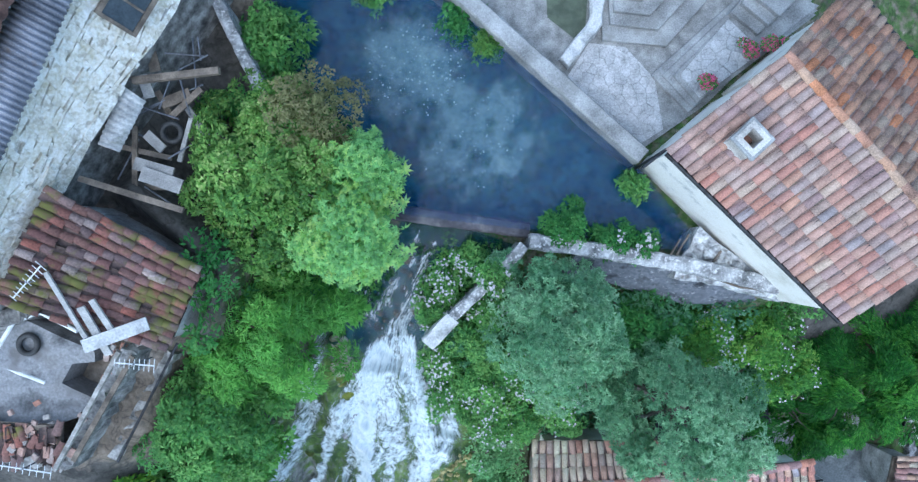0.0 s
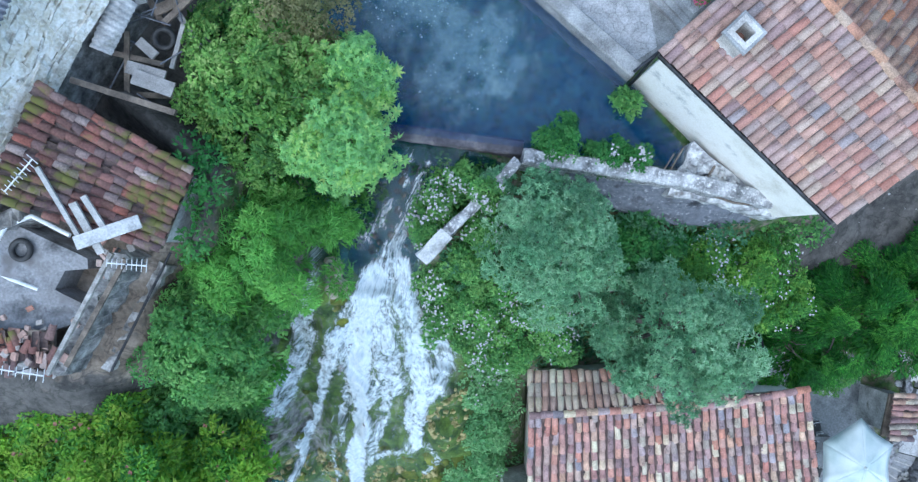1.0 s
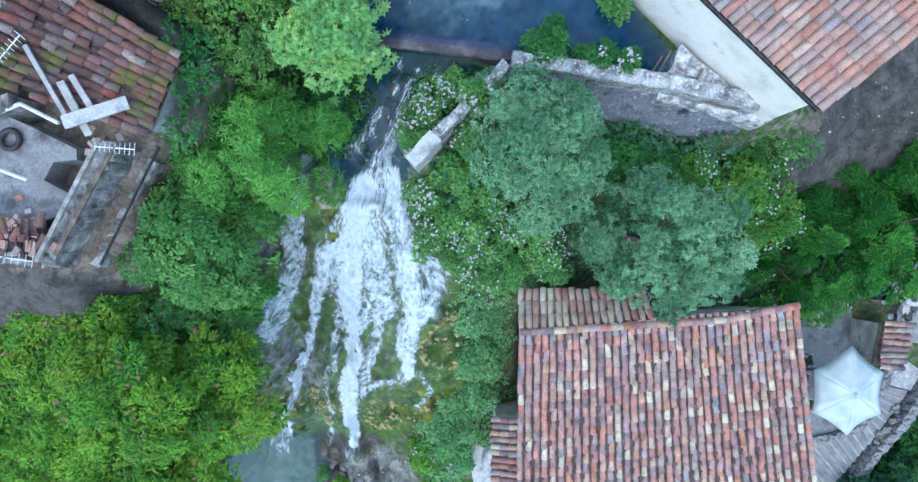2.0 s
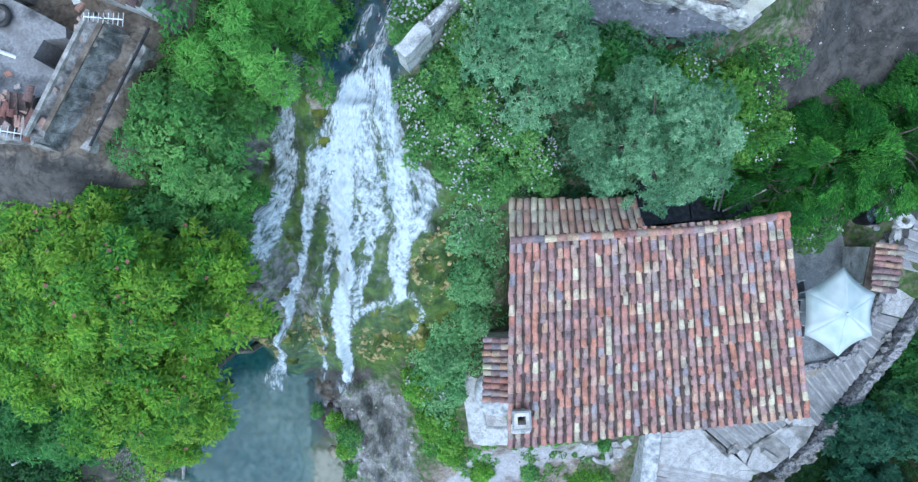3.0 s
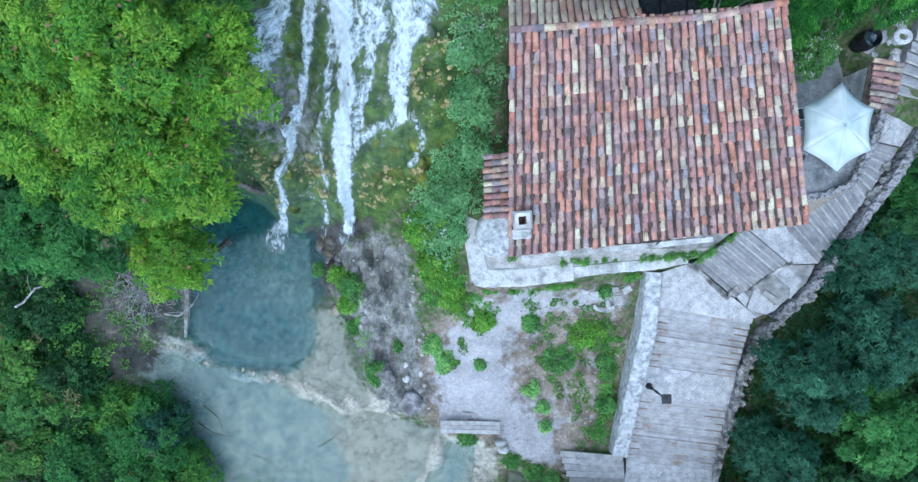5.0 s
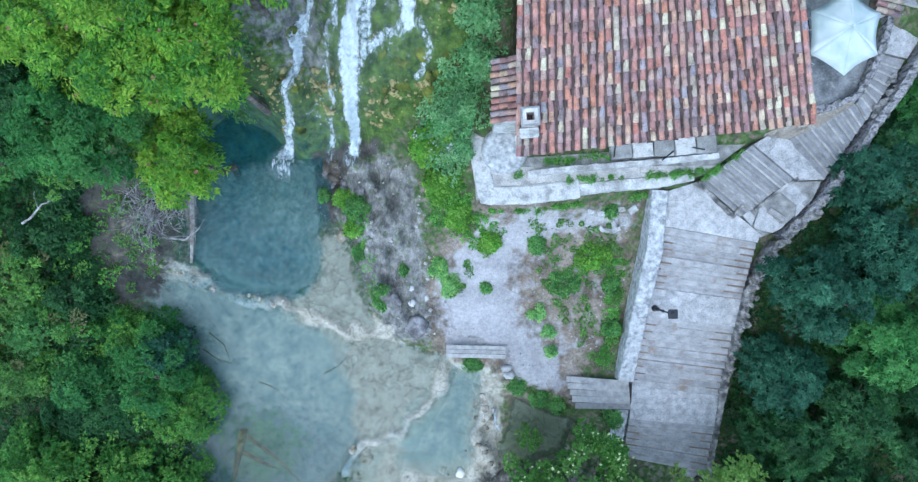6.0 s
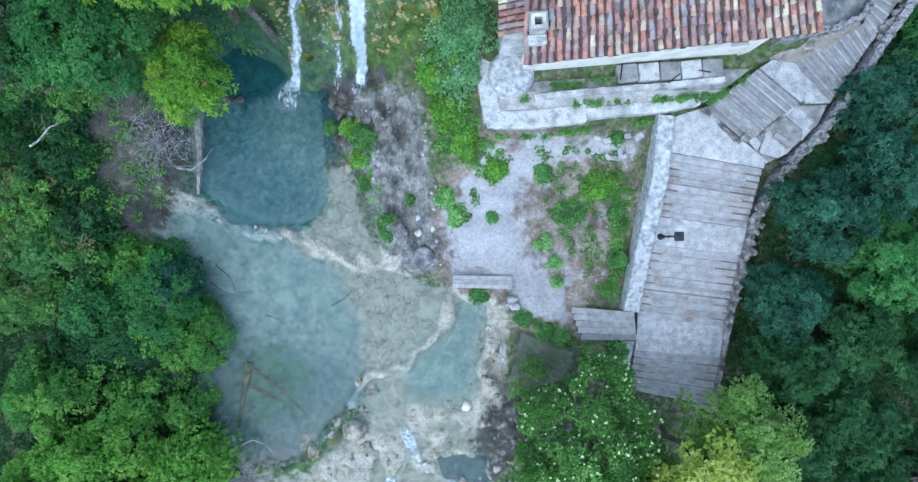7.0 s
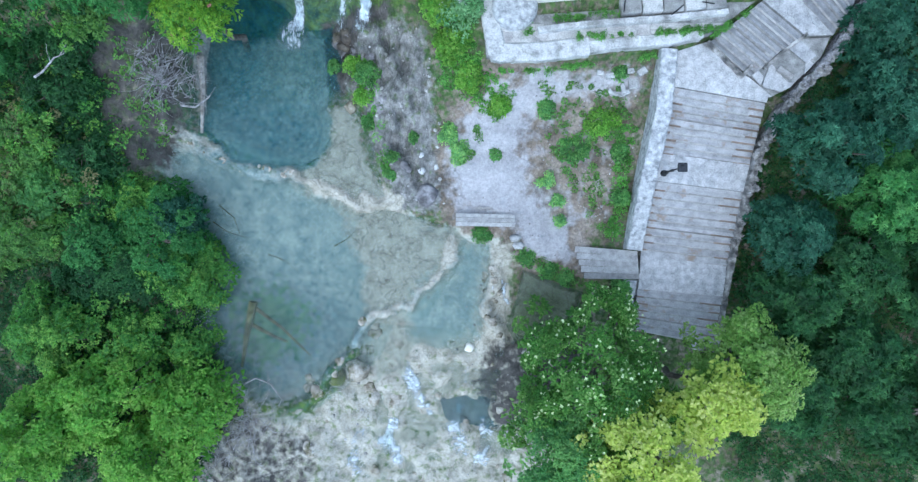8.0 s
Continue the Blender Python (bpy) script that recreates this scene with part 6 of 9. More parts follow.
M_SPECK = mat("pale_drowned_leaf", [(0.40, 0.46, 0.44), (0.62, 0.66, 0.62), (0.50, 0.56, 0.50)], 2, 20, 0.9, 0.2, 0.01, "island")
M_PEBBLE = mat("pebble", [(0.14, 0.13, 0.12), (0.34, 0.33, 0.32), (0.50, 0.49, 0.48), (0.24, 0.22, 0.20)], 2, 20, 0.95, 0.3, 0.01, "island")
gravel("crumbs of tan tufa on the moss", [(-6.3, -10.9), (-3.9, -11.0), (-3.6, -12.0), (-5.0, -12.6), (-6.4, -12.0)], M_CRUMB, 112, (0.05, 0.26), 312)
gravel("crumbs of tan tufa on the moss", [(-8.0, -12.0), (-6.9, -10.4), (-6.6, -12.2), (-7.3, -13.3)], M_CRUMB, 60, (0.05, 0.26), 313)
gravel("crumbs of tan tufa on the moss", [(-3.4, -11.6), (-0.8, -11.4), (-0.4, -12.2), (-2.0, -13.0), (-3.6, -13.2)], M_CRUMB, 94, (0.05, 0.26), 314)
gravel("crumbs of tan tufa on the moss", [(-1.2, -8.6), (0.3, -7.2), (0.5, -9.6), (-0.7, -10.2)], M_CRUMB, 72, (0.05, 0.26), 315)
gravel("pebbles on the trodden slope", TRACK, M_PEBBLE, 80, (0.012, 0.06), 1)
gravel("stones and litter on the bare slope", BED, M_PEBBLE, 420, (0.015, 0.08), 2)
gravel("stones at the foot of the knoll", KNOLL, M_PEBBLE, 160, (0.03, 0.14), 3)
gravel("tufa crumbs on the apron", APRON, M_PEBBLE, 350, (0.03, 0.12), 4)
gravel("pale drowned leaves on the pond bed", BLOOM_A, M_SPECK, 280, (0.015, 0.05), 6)
gravel("pale drowned leaves on the pond bed", BLOOM_B, M_SPECK, 140, (0.012, 0.045), 7)
gravel("stones on the earth path", DIRT, M_PEBBLE, 90, (0.02, 0.06), 5)


# ---- the house with the long red roof ----
def house_walls(parent, outline, z0, tops, thick, material, names="wall"):
    """Walls with thickness on a closed outline; tops: a height at each corner."""
    cx, cy = sum(p[0] for p in outline) / len(outline), sum(p[1] for p in outline) / len(outline)
    made = []
    for k in range(len(outline)):
        (ax, ay), (bx, by) = outline[k], outline[(k + 1) % len(outline)]
        d = Vector((bx - ax, by - ay)).normalized()
        nrm = Vector((-d.y, d.x))
        if nrm.dot(Vector((cx - ax, cy - ay))) < 0:
            nrm = -nrm
        i = nrm * thick
        t = d * thick
        bm = bmesh.new()
        prism(bm, [(ax, ay), (bx - t.x * 0.99, by - t.y * 0.99), (bx - t.x * 0.99 + i.x, by - t.y * 0.99 + i.y), (ax + i.x, ay + i.y)], z0, [tops[k], tops[(k + 1) % len(outline)], tops[(k + 1) % len(outline)], tops[k]])
        made.append(part(names, bm, material, parent))
    return made


def window(parent, x, y, z, w, h, turn, glass=M_GLASS, frame_material=None):
    """A small window: a frame round a dark pane, in the face of a wall."""
    frame_material = frame_material or M_WOOD_D
    bm = bmesh.new()
    for c, s in (((0, 0, h / 2), (w, 0.12, 0.07)), ((0, 0, -h / 2), (w, 0.12, 0.07)), ((w / 2, 0, 0), (0.07, 0.12, h + 0.07)), ((-w / 2, 0, 0), (0.07, 0.12, h + 0.07)), ((0, 0, 0), (0.05, 0.10, h))):
        box(bm, c, s)
    ob = part("window", bm, frame_material, parent)
    ob.matrix_basis = pose(x, y, z, 0, 0, turn)
    bm = bmesh.new()
    box(bm, (0, 0.0, 0), (w, 0.04, h))
    part("pane", bm, glass, ob)
    bm = bmesh.new()
    box(bm, (0, -0.06, -h / 2 - 0.06), (w + 0.16, 0.24, 0.06))
    part("sill", bm, M_STONE, ob)


def chimney(parent, x, y, z0, z1, w, turn, cap=True, apron=None):
    """A square flue with a hollow mouth and a mortar collar."""
    bm = bmesh.new()
    for sx, sy, lx, ly in ((0, 1, w, 0.12), (0, -1, w, 0.12), (1, 0, 0.12, w - 0.24), (-1, 0, 0.12, w - 0.24)):
        box(bm, (sx * (w / 2 - 0.06), sy * (w / 2 - 0.06), 0), (lx, ly, z1 - z0))
    stack = part("chimney", bm, M_MORTAR, parent, "square masonry chimney with an open flue")
    stack.matrix_basis = pose(x, y, (z0 + z1) / 2, 0, 0, turn)
    bm = bmesh.new()
    box(bm, (0, 0, -(z1 - z0) / 2 + 0.15), (w - 0.26, w - 0.26, 0.06))
    part("flue", bm, M_PLASTIC, stack)
    bm = bmesh.new()
    for sx, sy, lx, ly in ((0, 1, w + 0.14, 0.16), (0, -1, w + 0.14, 0.16), (1, 0, 0.16, w - 0.18), (-1, 0, 0.16, w - 0.18)):
        box(bm, (sx * (w / 2 - 0.01), sy * (w / 2 - 0.01), (z1 - z0) / 2 - 0.06), (lx, ly, 0.10), bevel=0.015)
    part("collar", bm, M_CONCRETE, stack)
    if apron:
        bm = bmesh.new()
        box(bm, (apron[0], apron[1], -(z1 - z0) / 2 + apron[2]), (w + 0.16, w * 0.7, 0.28), bevel=0.05)
        part("flashing", bm, M_PALE, stack)


red = thing("red_roofed_house", "stone house with a long weathered red clay tile roof", "house")
EA, EB, RC, RD = (2.66, -15.09, 8.95), (13.16, -13.93, 8.95), (11.26, -6.95, 11.0), (2.52, -7.80, 11.0)
house_walls(red, [(2.95, -6.75), (2.95, -14.15), (12.6, -13.38), (11.0, -7.05), (6.5, -7.55), (6.35, -6.7)], 4.2, [10.35, 8.75, 8.75, 10.7, 10.7, 10.3], 0.45, M_PLASTER)
roof = slab("roof", [EA, EB, RC, RD], 0.16, M_WOOD_D, red)
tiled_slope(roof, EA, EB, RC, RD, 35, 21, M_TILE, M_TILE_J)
ridge_line(roof, (2.45, -7.82, 11.02), (9.0, -7.38, 11.02), M_TILE)
ridge_line(roof, (9.0, -7.38, 11.02), (11.3, -6.92, 11.02), M_TILE)
back = slab("back_roof", [(6.5, -6.45, 10.6), (2.55, -6.52, 10.6), (2.5, -7.75, 10.98), (6.68, -7.5, 10.98)], 0.14, M_WOOD_D, red)
tiled_slope(back, (6.5, -6.45, 10.6), (2.55, -6.52, 10.6), (2.5, -7.75, 10.98), (6.68, -7.5, 10.98), 17, 3, M_TILE_C, M_TILE_J)
side = slab("lean_to_roof", [(1.8, -11.5, 7.95), (1.8, -13.7, 7.95), (2.75, -13.65, 8.35), (2.75, -11.45, 8.35)], 0.12, M_WOOD_D, red)
tiled_slope(side, (1.8, -11.5, 7.95), (1.8, -13.7, 7.95), (2.75, -13.65, 8.35), (2.75, -11.45, 8.35), 9, 3, M_TILE, M_TILE_J)
bm = bmesh.new()
prism(bm, [(1.95, -11.6), (1.95, -13.6), (2.94, -13.6), (2.94, -11.6)], 4.2, [7.85, 7.85, 8.15, 8.15])
part("lean_to", bm, M_STONE, red)
chimney(red, 2.98, -13.9, 9.1, 9.95, 0.52, 4, apron=(0, -0.45, 0.15))
for x, y, z in ((5.4, -13.96, 6.9), (11.4, -13.49, 6.9)):
    window(red, x, y, z, 0.55, 0.6, 6.4)

# ---- the house at the plaza ----
plaza_house = thing("plaza_house", "whitewashed house with a pinkish clay tile roof", "house")
PA, PB, PC, PD, PE, PF = (4.89, 2.15, 16.2), (8.96, -1.74, 16.2), (10.75, -0.05, 17.3), (7.05, 4.05, 17.3), (9.1, 5.95, 16.3), (12.5, 1.75, 16.3)
house_walls(plaza_house, [(5.02, 2.14), (8.93, -1.58), (10.72, 0.1), (12.2, 1.75), (9.05, 5.7), (7.05, 3.95)], 9.6, [16.05, 16.05, 17.1, 16.1, 16.1, 17.1], 0.4, M_PLASTER)
front = slab("roof", [PA, PB, PC, PD], 0.16, M_WOOD_D, plaza_house)
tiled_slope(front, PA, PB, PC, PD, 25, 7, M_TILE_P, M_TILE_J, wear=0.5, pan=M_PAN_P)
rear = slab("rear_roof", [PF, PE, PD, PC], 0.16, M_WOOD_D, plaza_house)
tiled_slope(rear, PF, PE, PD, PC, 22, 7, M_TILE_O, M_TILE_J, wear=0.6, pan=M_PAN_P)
ridge_line(front, PC, PD, M_TILE_O, 1.1)
for a, b in ((PA, PB), (PE, PF)):
    bm = bmesh.new()
    off = Vector((-0.06, -0.06, -0.02)) if a == PA else Vector((0.06, 0.05, -0.02))
    bar(bm, Vector(a) + off, Vector(b) + off, 0.06, sides=8)
    part("gutter", bm, M_DARK, plaza_house, "dark metal rain gutter")
chimney(plaza_house, 6.36, 2.28, 16.35, 17.25, 0.56, 44)
bm = bmesh.new()
bar(bm, (4.86, 2.2, 16.15), (4.3, 1.75, 16.0), 0.035)
bar(bm, (4.86, 2.2, 16.1), (4.86, 2.05, 13.6), 0.04)
part("downpipe", bm, M_DARK, plaza_house, "dark rain pipe at the corner")

# ---- the ruin beside the trees ----
ruin = thing("ruined_house", "half-collapsed stone house with a mossy tile roof", "house")
rr = slab("roof", [(-5.9, -0.72, 16.55), (-6.62, -2.5, 16.55), (-9.95, -1.35, 17.35), (-8.85, 0.98, 17.35)][::-1], 0.14, M_WOOD_D, ruin)
tiled_slope(rr, (-6.62, -2.5, 16.55), (-5.9, -0.72, 16.55), (-8.85, 0.98, 17.35), (-9.95, -1.35, 17.35), 11, 12, M_TILE_M, M_TILE_M2, wear=1.3, drop=0.01)
house_walls(ruin, [(-6.15, -0.8), (-8.9, 0.75), (-9.8, -1.3), (-6.75, -2.35)], 14.6, [16.35, 17.1, 17.1, 16.35], 0.4, M_STONE)
for line, top, w in (([(-7.75, -2.6), (-8.6, -4.0), (-9.4, -5.45)], [16.2, 16.0, 15.9], 0.30), ([(-9.4, -5.45), (-11.4, -5.2)], [15.9, 16.0], 0.3), ([(-10.0, -1.7), (-11.2, -2.2)], [16.3, 16.3], 0.35)):
    rough_wall("broken_wall", line, w, 14.4, top, M_RUBBLE, ruin, "broken yard wall of the ruin", 0.07, 0.15)

bm = bmesh.new()
prism(bm, [(-11.4, -1.5), (-9.6, -2.3), (-8.75, -2.75), (-8.75, -3.0), (-9.3, -3.05), (-9.5, -3.5), (-8.8, -3.9), (-8.75, -4.2), (-9.6, -4.5), (-11.4, -4.4)], 14.5, [15.9, 15.9, 15.8, 15.8, 15.8, 15.8, 15.7, 15.7, 15.75, 15.85])
bmesh.ops.subdivide_edges(bm, edges=bm.edges, cuts=3, use_grid_fill=True)
for v in bm.verts:
    v.co += Vector((0, 0, noise.noise(v.co * 1.5) * 0.08))
part("upper_floor", bm, M_YARD, ruin, "dusty grey floor slab open to the sky")
broken = slab("broken_roof", [(-9.35, -4.45, 16.05), (-9.5, -5.35, 15.85), (-11.2, -5.2, 15.9), (-11.2, -4.4, 16.1)][::-1], 0.1, M_WOOD_D, ruin)
tiled_slope(broken, (-11.2, -5.25, 15.9), (-9.5, -5.4, 15.9), (-9.35, -4.5, 16.1), (-11.2, -4.45, 16.15), 8, 3, M_TILE_M, M_TILE_J, wear=5, drop=0.2)

# ---- the tall old building behind the ruin ----
tall = thing("old_barn", "tall pale stone barn with a corrugated metal roof", "barn")
bm = bmesh.new()
prism(bm, [(-4.9, 8.2), (-6.75, 5.25), (-8.62, 2.1), (-9.75, -0.15), (-10.8, -2.0), (-15, 1.0), (-10, 10.5)], 14.0, 16.65)
part("wall", bm, M_RUBBLE, tall)


def masonry(parent, top, bottom, z1, z0, courses, length, material, seed, deep=0.14):
    """Squared stones in courses on a wall face between a top line and a bottom line of (x, y)."""
    rnd = random.Random(seed)

    def at(line, f):
        f = min(max(f, 0), 1) * (len(line) - 1)
        k = min(int(f), len(line) - 2)
        return Vector(line[k]).lerp(Vector(line[k + 1]), f - k)

    total = sum((Vector(b) - Vector(a)).length for a, b in zip(top, top[1:]))
    for c in range(courses):
        s = rnd.uniform(-0.3, 0) * length
        while s < total:
            l = length * rnd.uniform(0.4, 1.9)
            f0, f1 = max(s, 0) / total + 0.0002, min(s + l, total) / total - 0.0002
            s += l
            if f1 - f0 < 0.008:
                continue
            h0, h1 = c / courses + 0.001, (c + 1) / courses - 0.001
            quad = []
            for f, h in ((f0, h0), (f1, h0), (f1, h1), (f0, h1)):
                h = min(max(h + 0.10 * noise.noise(Vector((f * 9, h * 7, 3))) + rnd.uniform(-0.02, 0.02), 0), 1)
                p = at(top, f).lerp(at(bottom, f), h)
                quad.append(Vector((p.x, p.y, z1 + (z0 - z1) * h)))
            nrm = (quad[1] - quad[0]).cross(quad[3] - quad[0]).normalized()
            if nrm.z < 0:
                nrm = -nrm
            out = rnd.uniform(0.0, 0.014) + (0.04 if rnd.random() < 0.06 else 0) - (0.10 if rnd.random() < 0.012 else 0)
            mid = sum(quad, Vector()) / 4
            face = [mid + (p - mid) * 0.994 + nrm * (out + rnd.uniform(-0.012, 0.012)) for p in quad]
            back = [p - nrm * deep for p in quad]
            rim = [p + nrm * (out - 0.004) for p in quad]
            verts = [p - mid for p in face + rim + back]
            faces = [(0, 1, 2, 3)] + [(k, k + 4, (k + 1) % 4 + 4, (k + 1) % 4) for k in range(4)] + [(k + 4, k + 8, (k + 1) % 4 + 8, (k + 1) % 4 + 4) for k in range(4)]
            ob = link("stone", raw("stone", verts, faces, material), parent)
            ob.location = mid


masonry(tall, [(-5.9, 8.2), (-7.75, 5.1), (-9.3, 1.55), (-10.9, -1.75)], [(-4.3, 8.4), (-6.40, 5.30), (-8.30, 2.3), (-9.47, 0.07), (-10.45, -1.4)], 18.5, 16.6, 13, 0.26, M_BARN, 5)


def corrugated(name, a, b, c, d, waves, parent, material, amp=0.03):
    """Corrugated sheet: the waves run from a-b to d-c."""
    a, b, c, d = (Vector(p) for p in (a, b, c, d))
    verts, faces = [], []
    n = waves * 6
    for k in range(n + 1):
        f = k / n
        up = Vector((0, 0, amp * math.sin(k / 6 * 2 * math.pi)))
        verts += [a.lerp(b, f) + up, d.lerp(c, f) + up]
    for k in range(n):
        faces.append((2 * k, 2 * k + 2, 2 * k + 3, 2 * k + 1))
    ob = link(name, raw(name, verts, faces, material, True), parent)
    mod = ob.modifiers.new("thick", "SOLIDIFY")
    mod.thickness = 0.008
    return ob


# a window in the long wall, set between the stones
bm = bmesh.new()
for u, v, w, h in ((0, 0.40, 1.10, 0.10), (0, -0.40, 1.10, 0.10), (0.52, 0, 0.08, 0.72), (-0.52, 0, 0.08, 0.72), (0, 0, 0.05, 0.72)):
    box(bm, (u, v, 0), (w, h, 0.10))
barn_window = part("window", bm, M_WOOD_D, tall, "weathered timber window frame")
barn_window.matrix_basis = Matrix.Translation((-7.0, 4.95, 17.62)) @ Matrix(((0.51, -0.50, 0.70), (0.86, 0.30, -0.41), (0.0, 0.81, 0.58))).to_4x4()
bm = bmesh.new()
box(bm, (0, 0, -0.01), (1.0, 0.72, 0.05))
part("pane", bm, M_GLASS, barn_window)
corrugated("roof", (-7.0, 6.0, 18.55), (-10.3, -1.6, 18.55), (-11.1, -1.2, 18.75), (-7.8, 6.4, 18.75), 64, tall, M_GALV)
corrugated("upper_roof", (-7.7, 6.3, 18.9), (-11.0, -1.3, 18.9), (-13.6, 2.6, 19.7), (-11.4, 7.4, 19.7), 28, tall, mat("rusty_sheet", [(0.12, 0.07, 0.06), (0.22, 0.13, 0.11)], 2, 20, 0.8, metal=0.3))


# ---- the plaza ----
plaza = tagged(new("pavement_plaza"), "pale crazy-paved plaza beside the pond", "pavement", kind="structure")
bm = bmesh.new()
prism(bm, [(5.0, 2.55), (0.75, 6.55), (-2.5, 9.5), (4, 13), (12, 9), (6.9, 3.9)], 12.9, 13.322)
part("bedding", bm, M_JOINT, plaza)
crazy_paving(plaza, [(4.98, 2.72), (3.0, 4.65), (3.6, 5.6), (5.3, 5.42), (5.45, 4.6), (6.35, 3.62)], 13.335, 0.30, M_PAVE, seed=3)
steps = tagged(new("steps_plaza"), "broad grey concrete steps turning round the plaza", "steps", kind="structure")
for outline, z in (([(3.95, 5.64), (5.74, 5.49), (7.4, 7.4), (7.4, 11), (3.6, 11)], 13.48), ([(4.12, 6.04), (5.46, 5.89), (7.0, 7.65), (7.0, 11), (3.8, 11)], 13.63), ([(4.19, 6.34), (5.19, 6.24), (6.6, 7.8), (6.6, 11), (4.0, 11)], 13.78), ([(4.3, 6.65), (4.95, 6.58), (6.2, 7.95), (6.2, 11), (4.2, 11)], 13.93),
                   ([(5.33, 4.69), (6.35, 3.65), (9.9, 6.4), (8.6, 7.7)], 13.46), ([(5.60, 4.66), (6.45, 3.77), (9.9, 6.5), (8.5, 7.45)], 13.54), ([(5.87, 4.63), (6.55, 3.89), (9.9, 6.6), (8.4, 7.2)], 13.62),
                   ([(7.4, 6.34), (8.14, 5.74), (9.2, 6.8), (8.4, 7.6)], 13.76), ([(7.62, 6.54), (8.36, 5.94), (9.4, 7.0), (8.6, 7.8)], 13.90), ([(7.84, 6.74), (8.58, 6.14), (9.6, 7.2), (8.8, 8.0)], 14.04)):
    bm = bmesh.new()
    prism(bm, outline, 13.0, z)
    bmesh.ops.bevel(bm, geom=[e for e in bm.edges if e.verts[0].co.z > 13.2 and e.verts[1].co.z > 13.2], offset=0.015, segments=1, affect="EDGES")
    part("step", bm, M_CONCRETE, steps)
landing = tagged(new("pavement_landing"), "small paved landing at the house door", "pavement", kind="structure")
crazy_paving(landing, [(6.04, 4.62), (6.61, 4.02), (8.3, 5.3), (7.38, 6.2)], 13.645, 0.34, M_PAVE, seed=4)
basin = [(2.36, 7.4), (2.45, 6.3), (3.24, 5.68), (3.46, 5.96), (3.56, 7.4)]
sheet("water_basin", basin, 13.36, W_MURK, "small dark basin beside the plaza", 0.03)
rough_wall("kerb", [(2.85, 4.95), (3.3, 5.5), (3.72, 6.05), (3.8, 7.2)], 0.34, 13.0, 13.72, M_PALE, plaza, "rough stone kerb of the basin")

# ---- stairs and landings down the slope ----
M_DRYWALL = mat("drystone_rubble", [(0.07, 0.07, 0.075), (0.19, 0.185, 0.195), (0.34, 0.33, 0.345), (0.13, 0.13, 0.13)], 6.5, 16, 0.95, 1.0, 0.05, stains=(0.13, 0.14, 0.10), stain_scale=2.6, stain_at=0.6)
M_STEP = mat("grey_step_board", [(0.33, 0.325, 0.335), (0.42, 0.415, 0.425), (0.37, 0.365, 0.37)], 2.5, 30, 0.9, 0.5, 0.01, "object", stains=(0.30, 0.235, 0.185), stain_scale=1.3, stain_at=0.61)
M_STEP_D = mat("dark_step_board", [(0.24, 0.24, 0.25), (0.33, 0.335, 0.35), (0.28, 0.275, 0.28)], 2.5, 30, 0.9, 0.5, 0.01, "object", stains=(0.20, 0.15, 0.12), stain_scale=1.1, stain_at=0.68)
M_RISER = mat("brown_log", [(0.19, 0.145, 0.115), (0.30, 0.235, 0.19)], 3, 25, 0.95, 0.5, 0.01, "object")


def flight(name, top, bottom, z_top, z_bottom, count, label, tread=M_STEP):
    """Steps between two edges; each tread is boarded, with a log at its nose."""
    whole = tagged(new(name), label, "stairs", kind="structure")
    (a, b), (c, d) = [[Vector(p) for p in e] for e in (top, bottom)]
    for k in range(count):
        f0, f1 = k / count, (k + 1) / count
        z = z_top + (z_bottom - z_top) * (k + 1) / (count + 0.0)
        p, q, r, s = a.lerp(c, f0), b.lerp(d, f0), b.lerp(d, f1), a.lerp(c, f1)
        jit = random.uniform(-0.04, 0.04)
        r, s = r + (r - q) * jit * 0.5, s + (s - p) * jit * -0.3
        back = ((s - p) + (r - q)).normalized() * (0.06 if k else 0.004)
        bm = bmesh.new()
        prism(bm, [(p.x + back.x, p.y + back.y), (q.x + back.x, q.y + back.y), (r.x, r.y), (s.x, s.y)], z_bottom - 0.5, z - 0.035)
        step = part("step", bm, tread, whole)
        cut = random.uniform(0.42, 0.56)
        p1, q1 = p + back, q + back
        for g0, g1 in ((0.0, cut - 0.009), (cut + 0.009, 1.0)):
            bm = bmesh.new()
            corners = [p1.lerp(s, g0), q1.lerp(r, g0 + random.uniform(0, 0.01)), q1.lerp(r, g1), p1.lerp(s, g1)]
            prism(bm, [(c1.x, c1.y) for c1 in corners], z - 0.034, [z + random.uniform(-0.008, 0.008) for _ in range(4)])
            part("board", bm, tread, step)
        down = ((s - p) + (r - q)).normalized() * 0.022
        cuts = [0.004, random.uniform(0.03, 0.16), random.uniform(0.72, 0.96), 0.996]
        for j in range(3):
            u, v = s.lerp(r, cuts[j] + 0.002), s.lerp(r, cuts[j + 1] - 0.002)
            bm = bmesh.new()
            h = random.uniform(-0.010, 0.006)
            bar(bm, (u.x + down.x, u.y + down.y, z - 0.055 + h), (v.x + down.x, v.y + down.y, z - 0.047 + h), 0.055, sides=7)
            part("log", bm, M_WOOD if j == 1 or tread == M_STEP_D else M_RISER, step)
    return whole


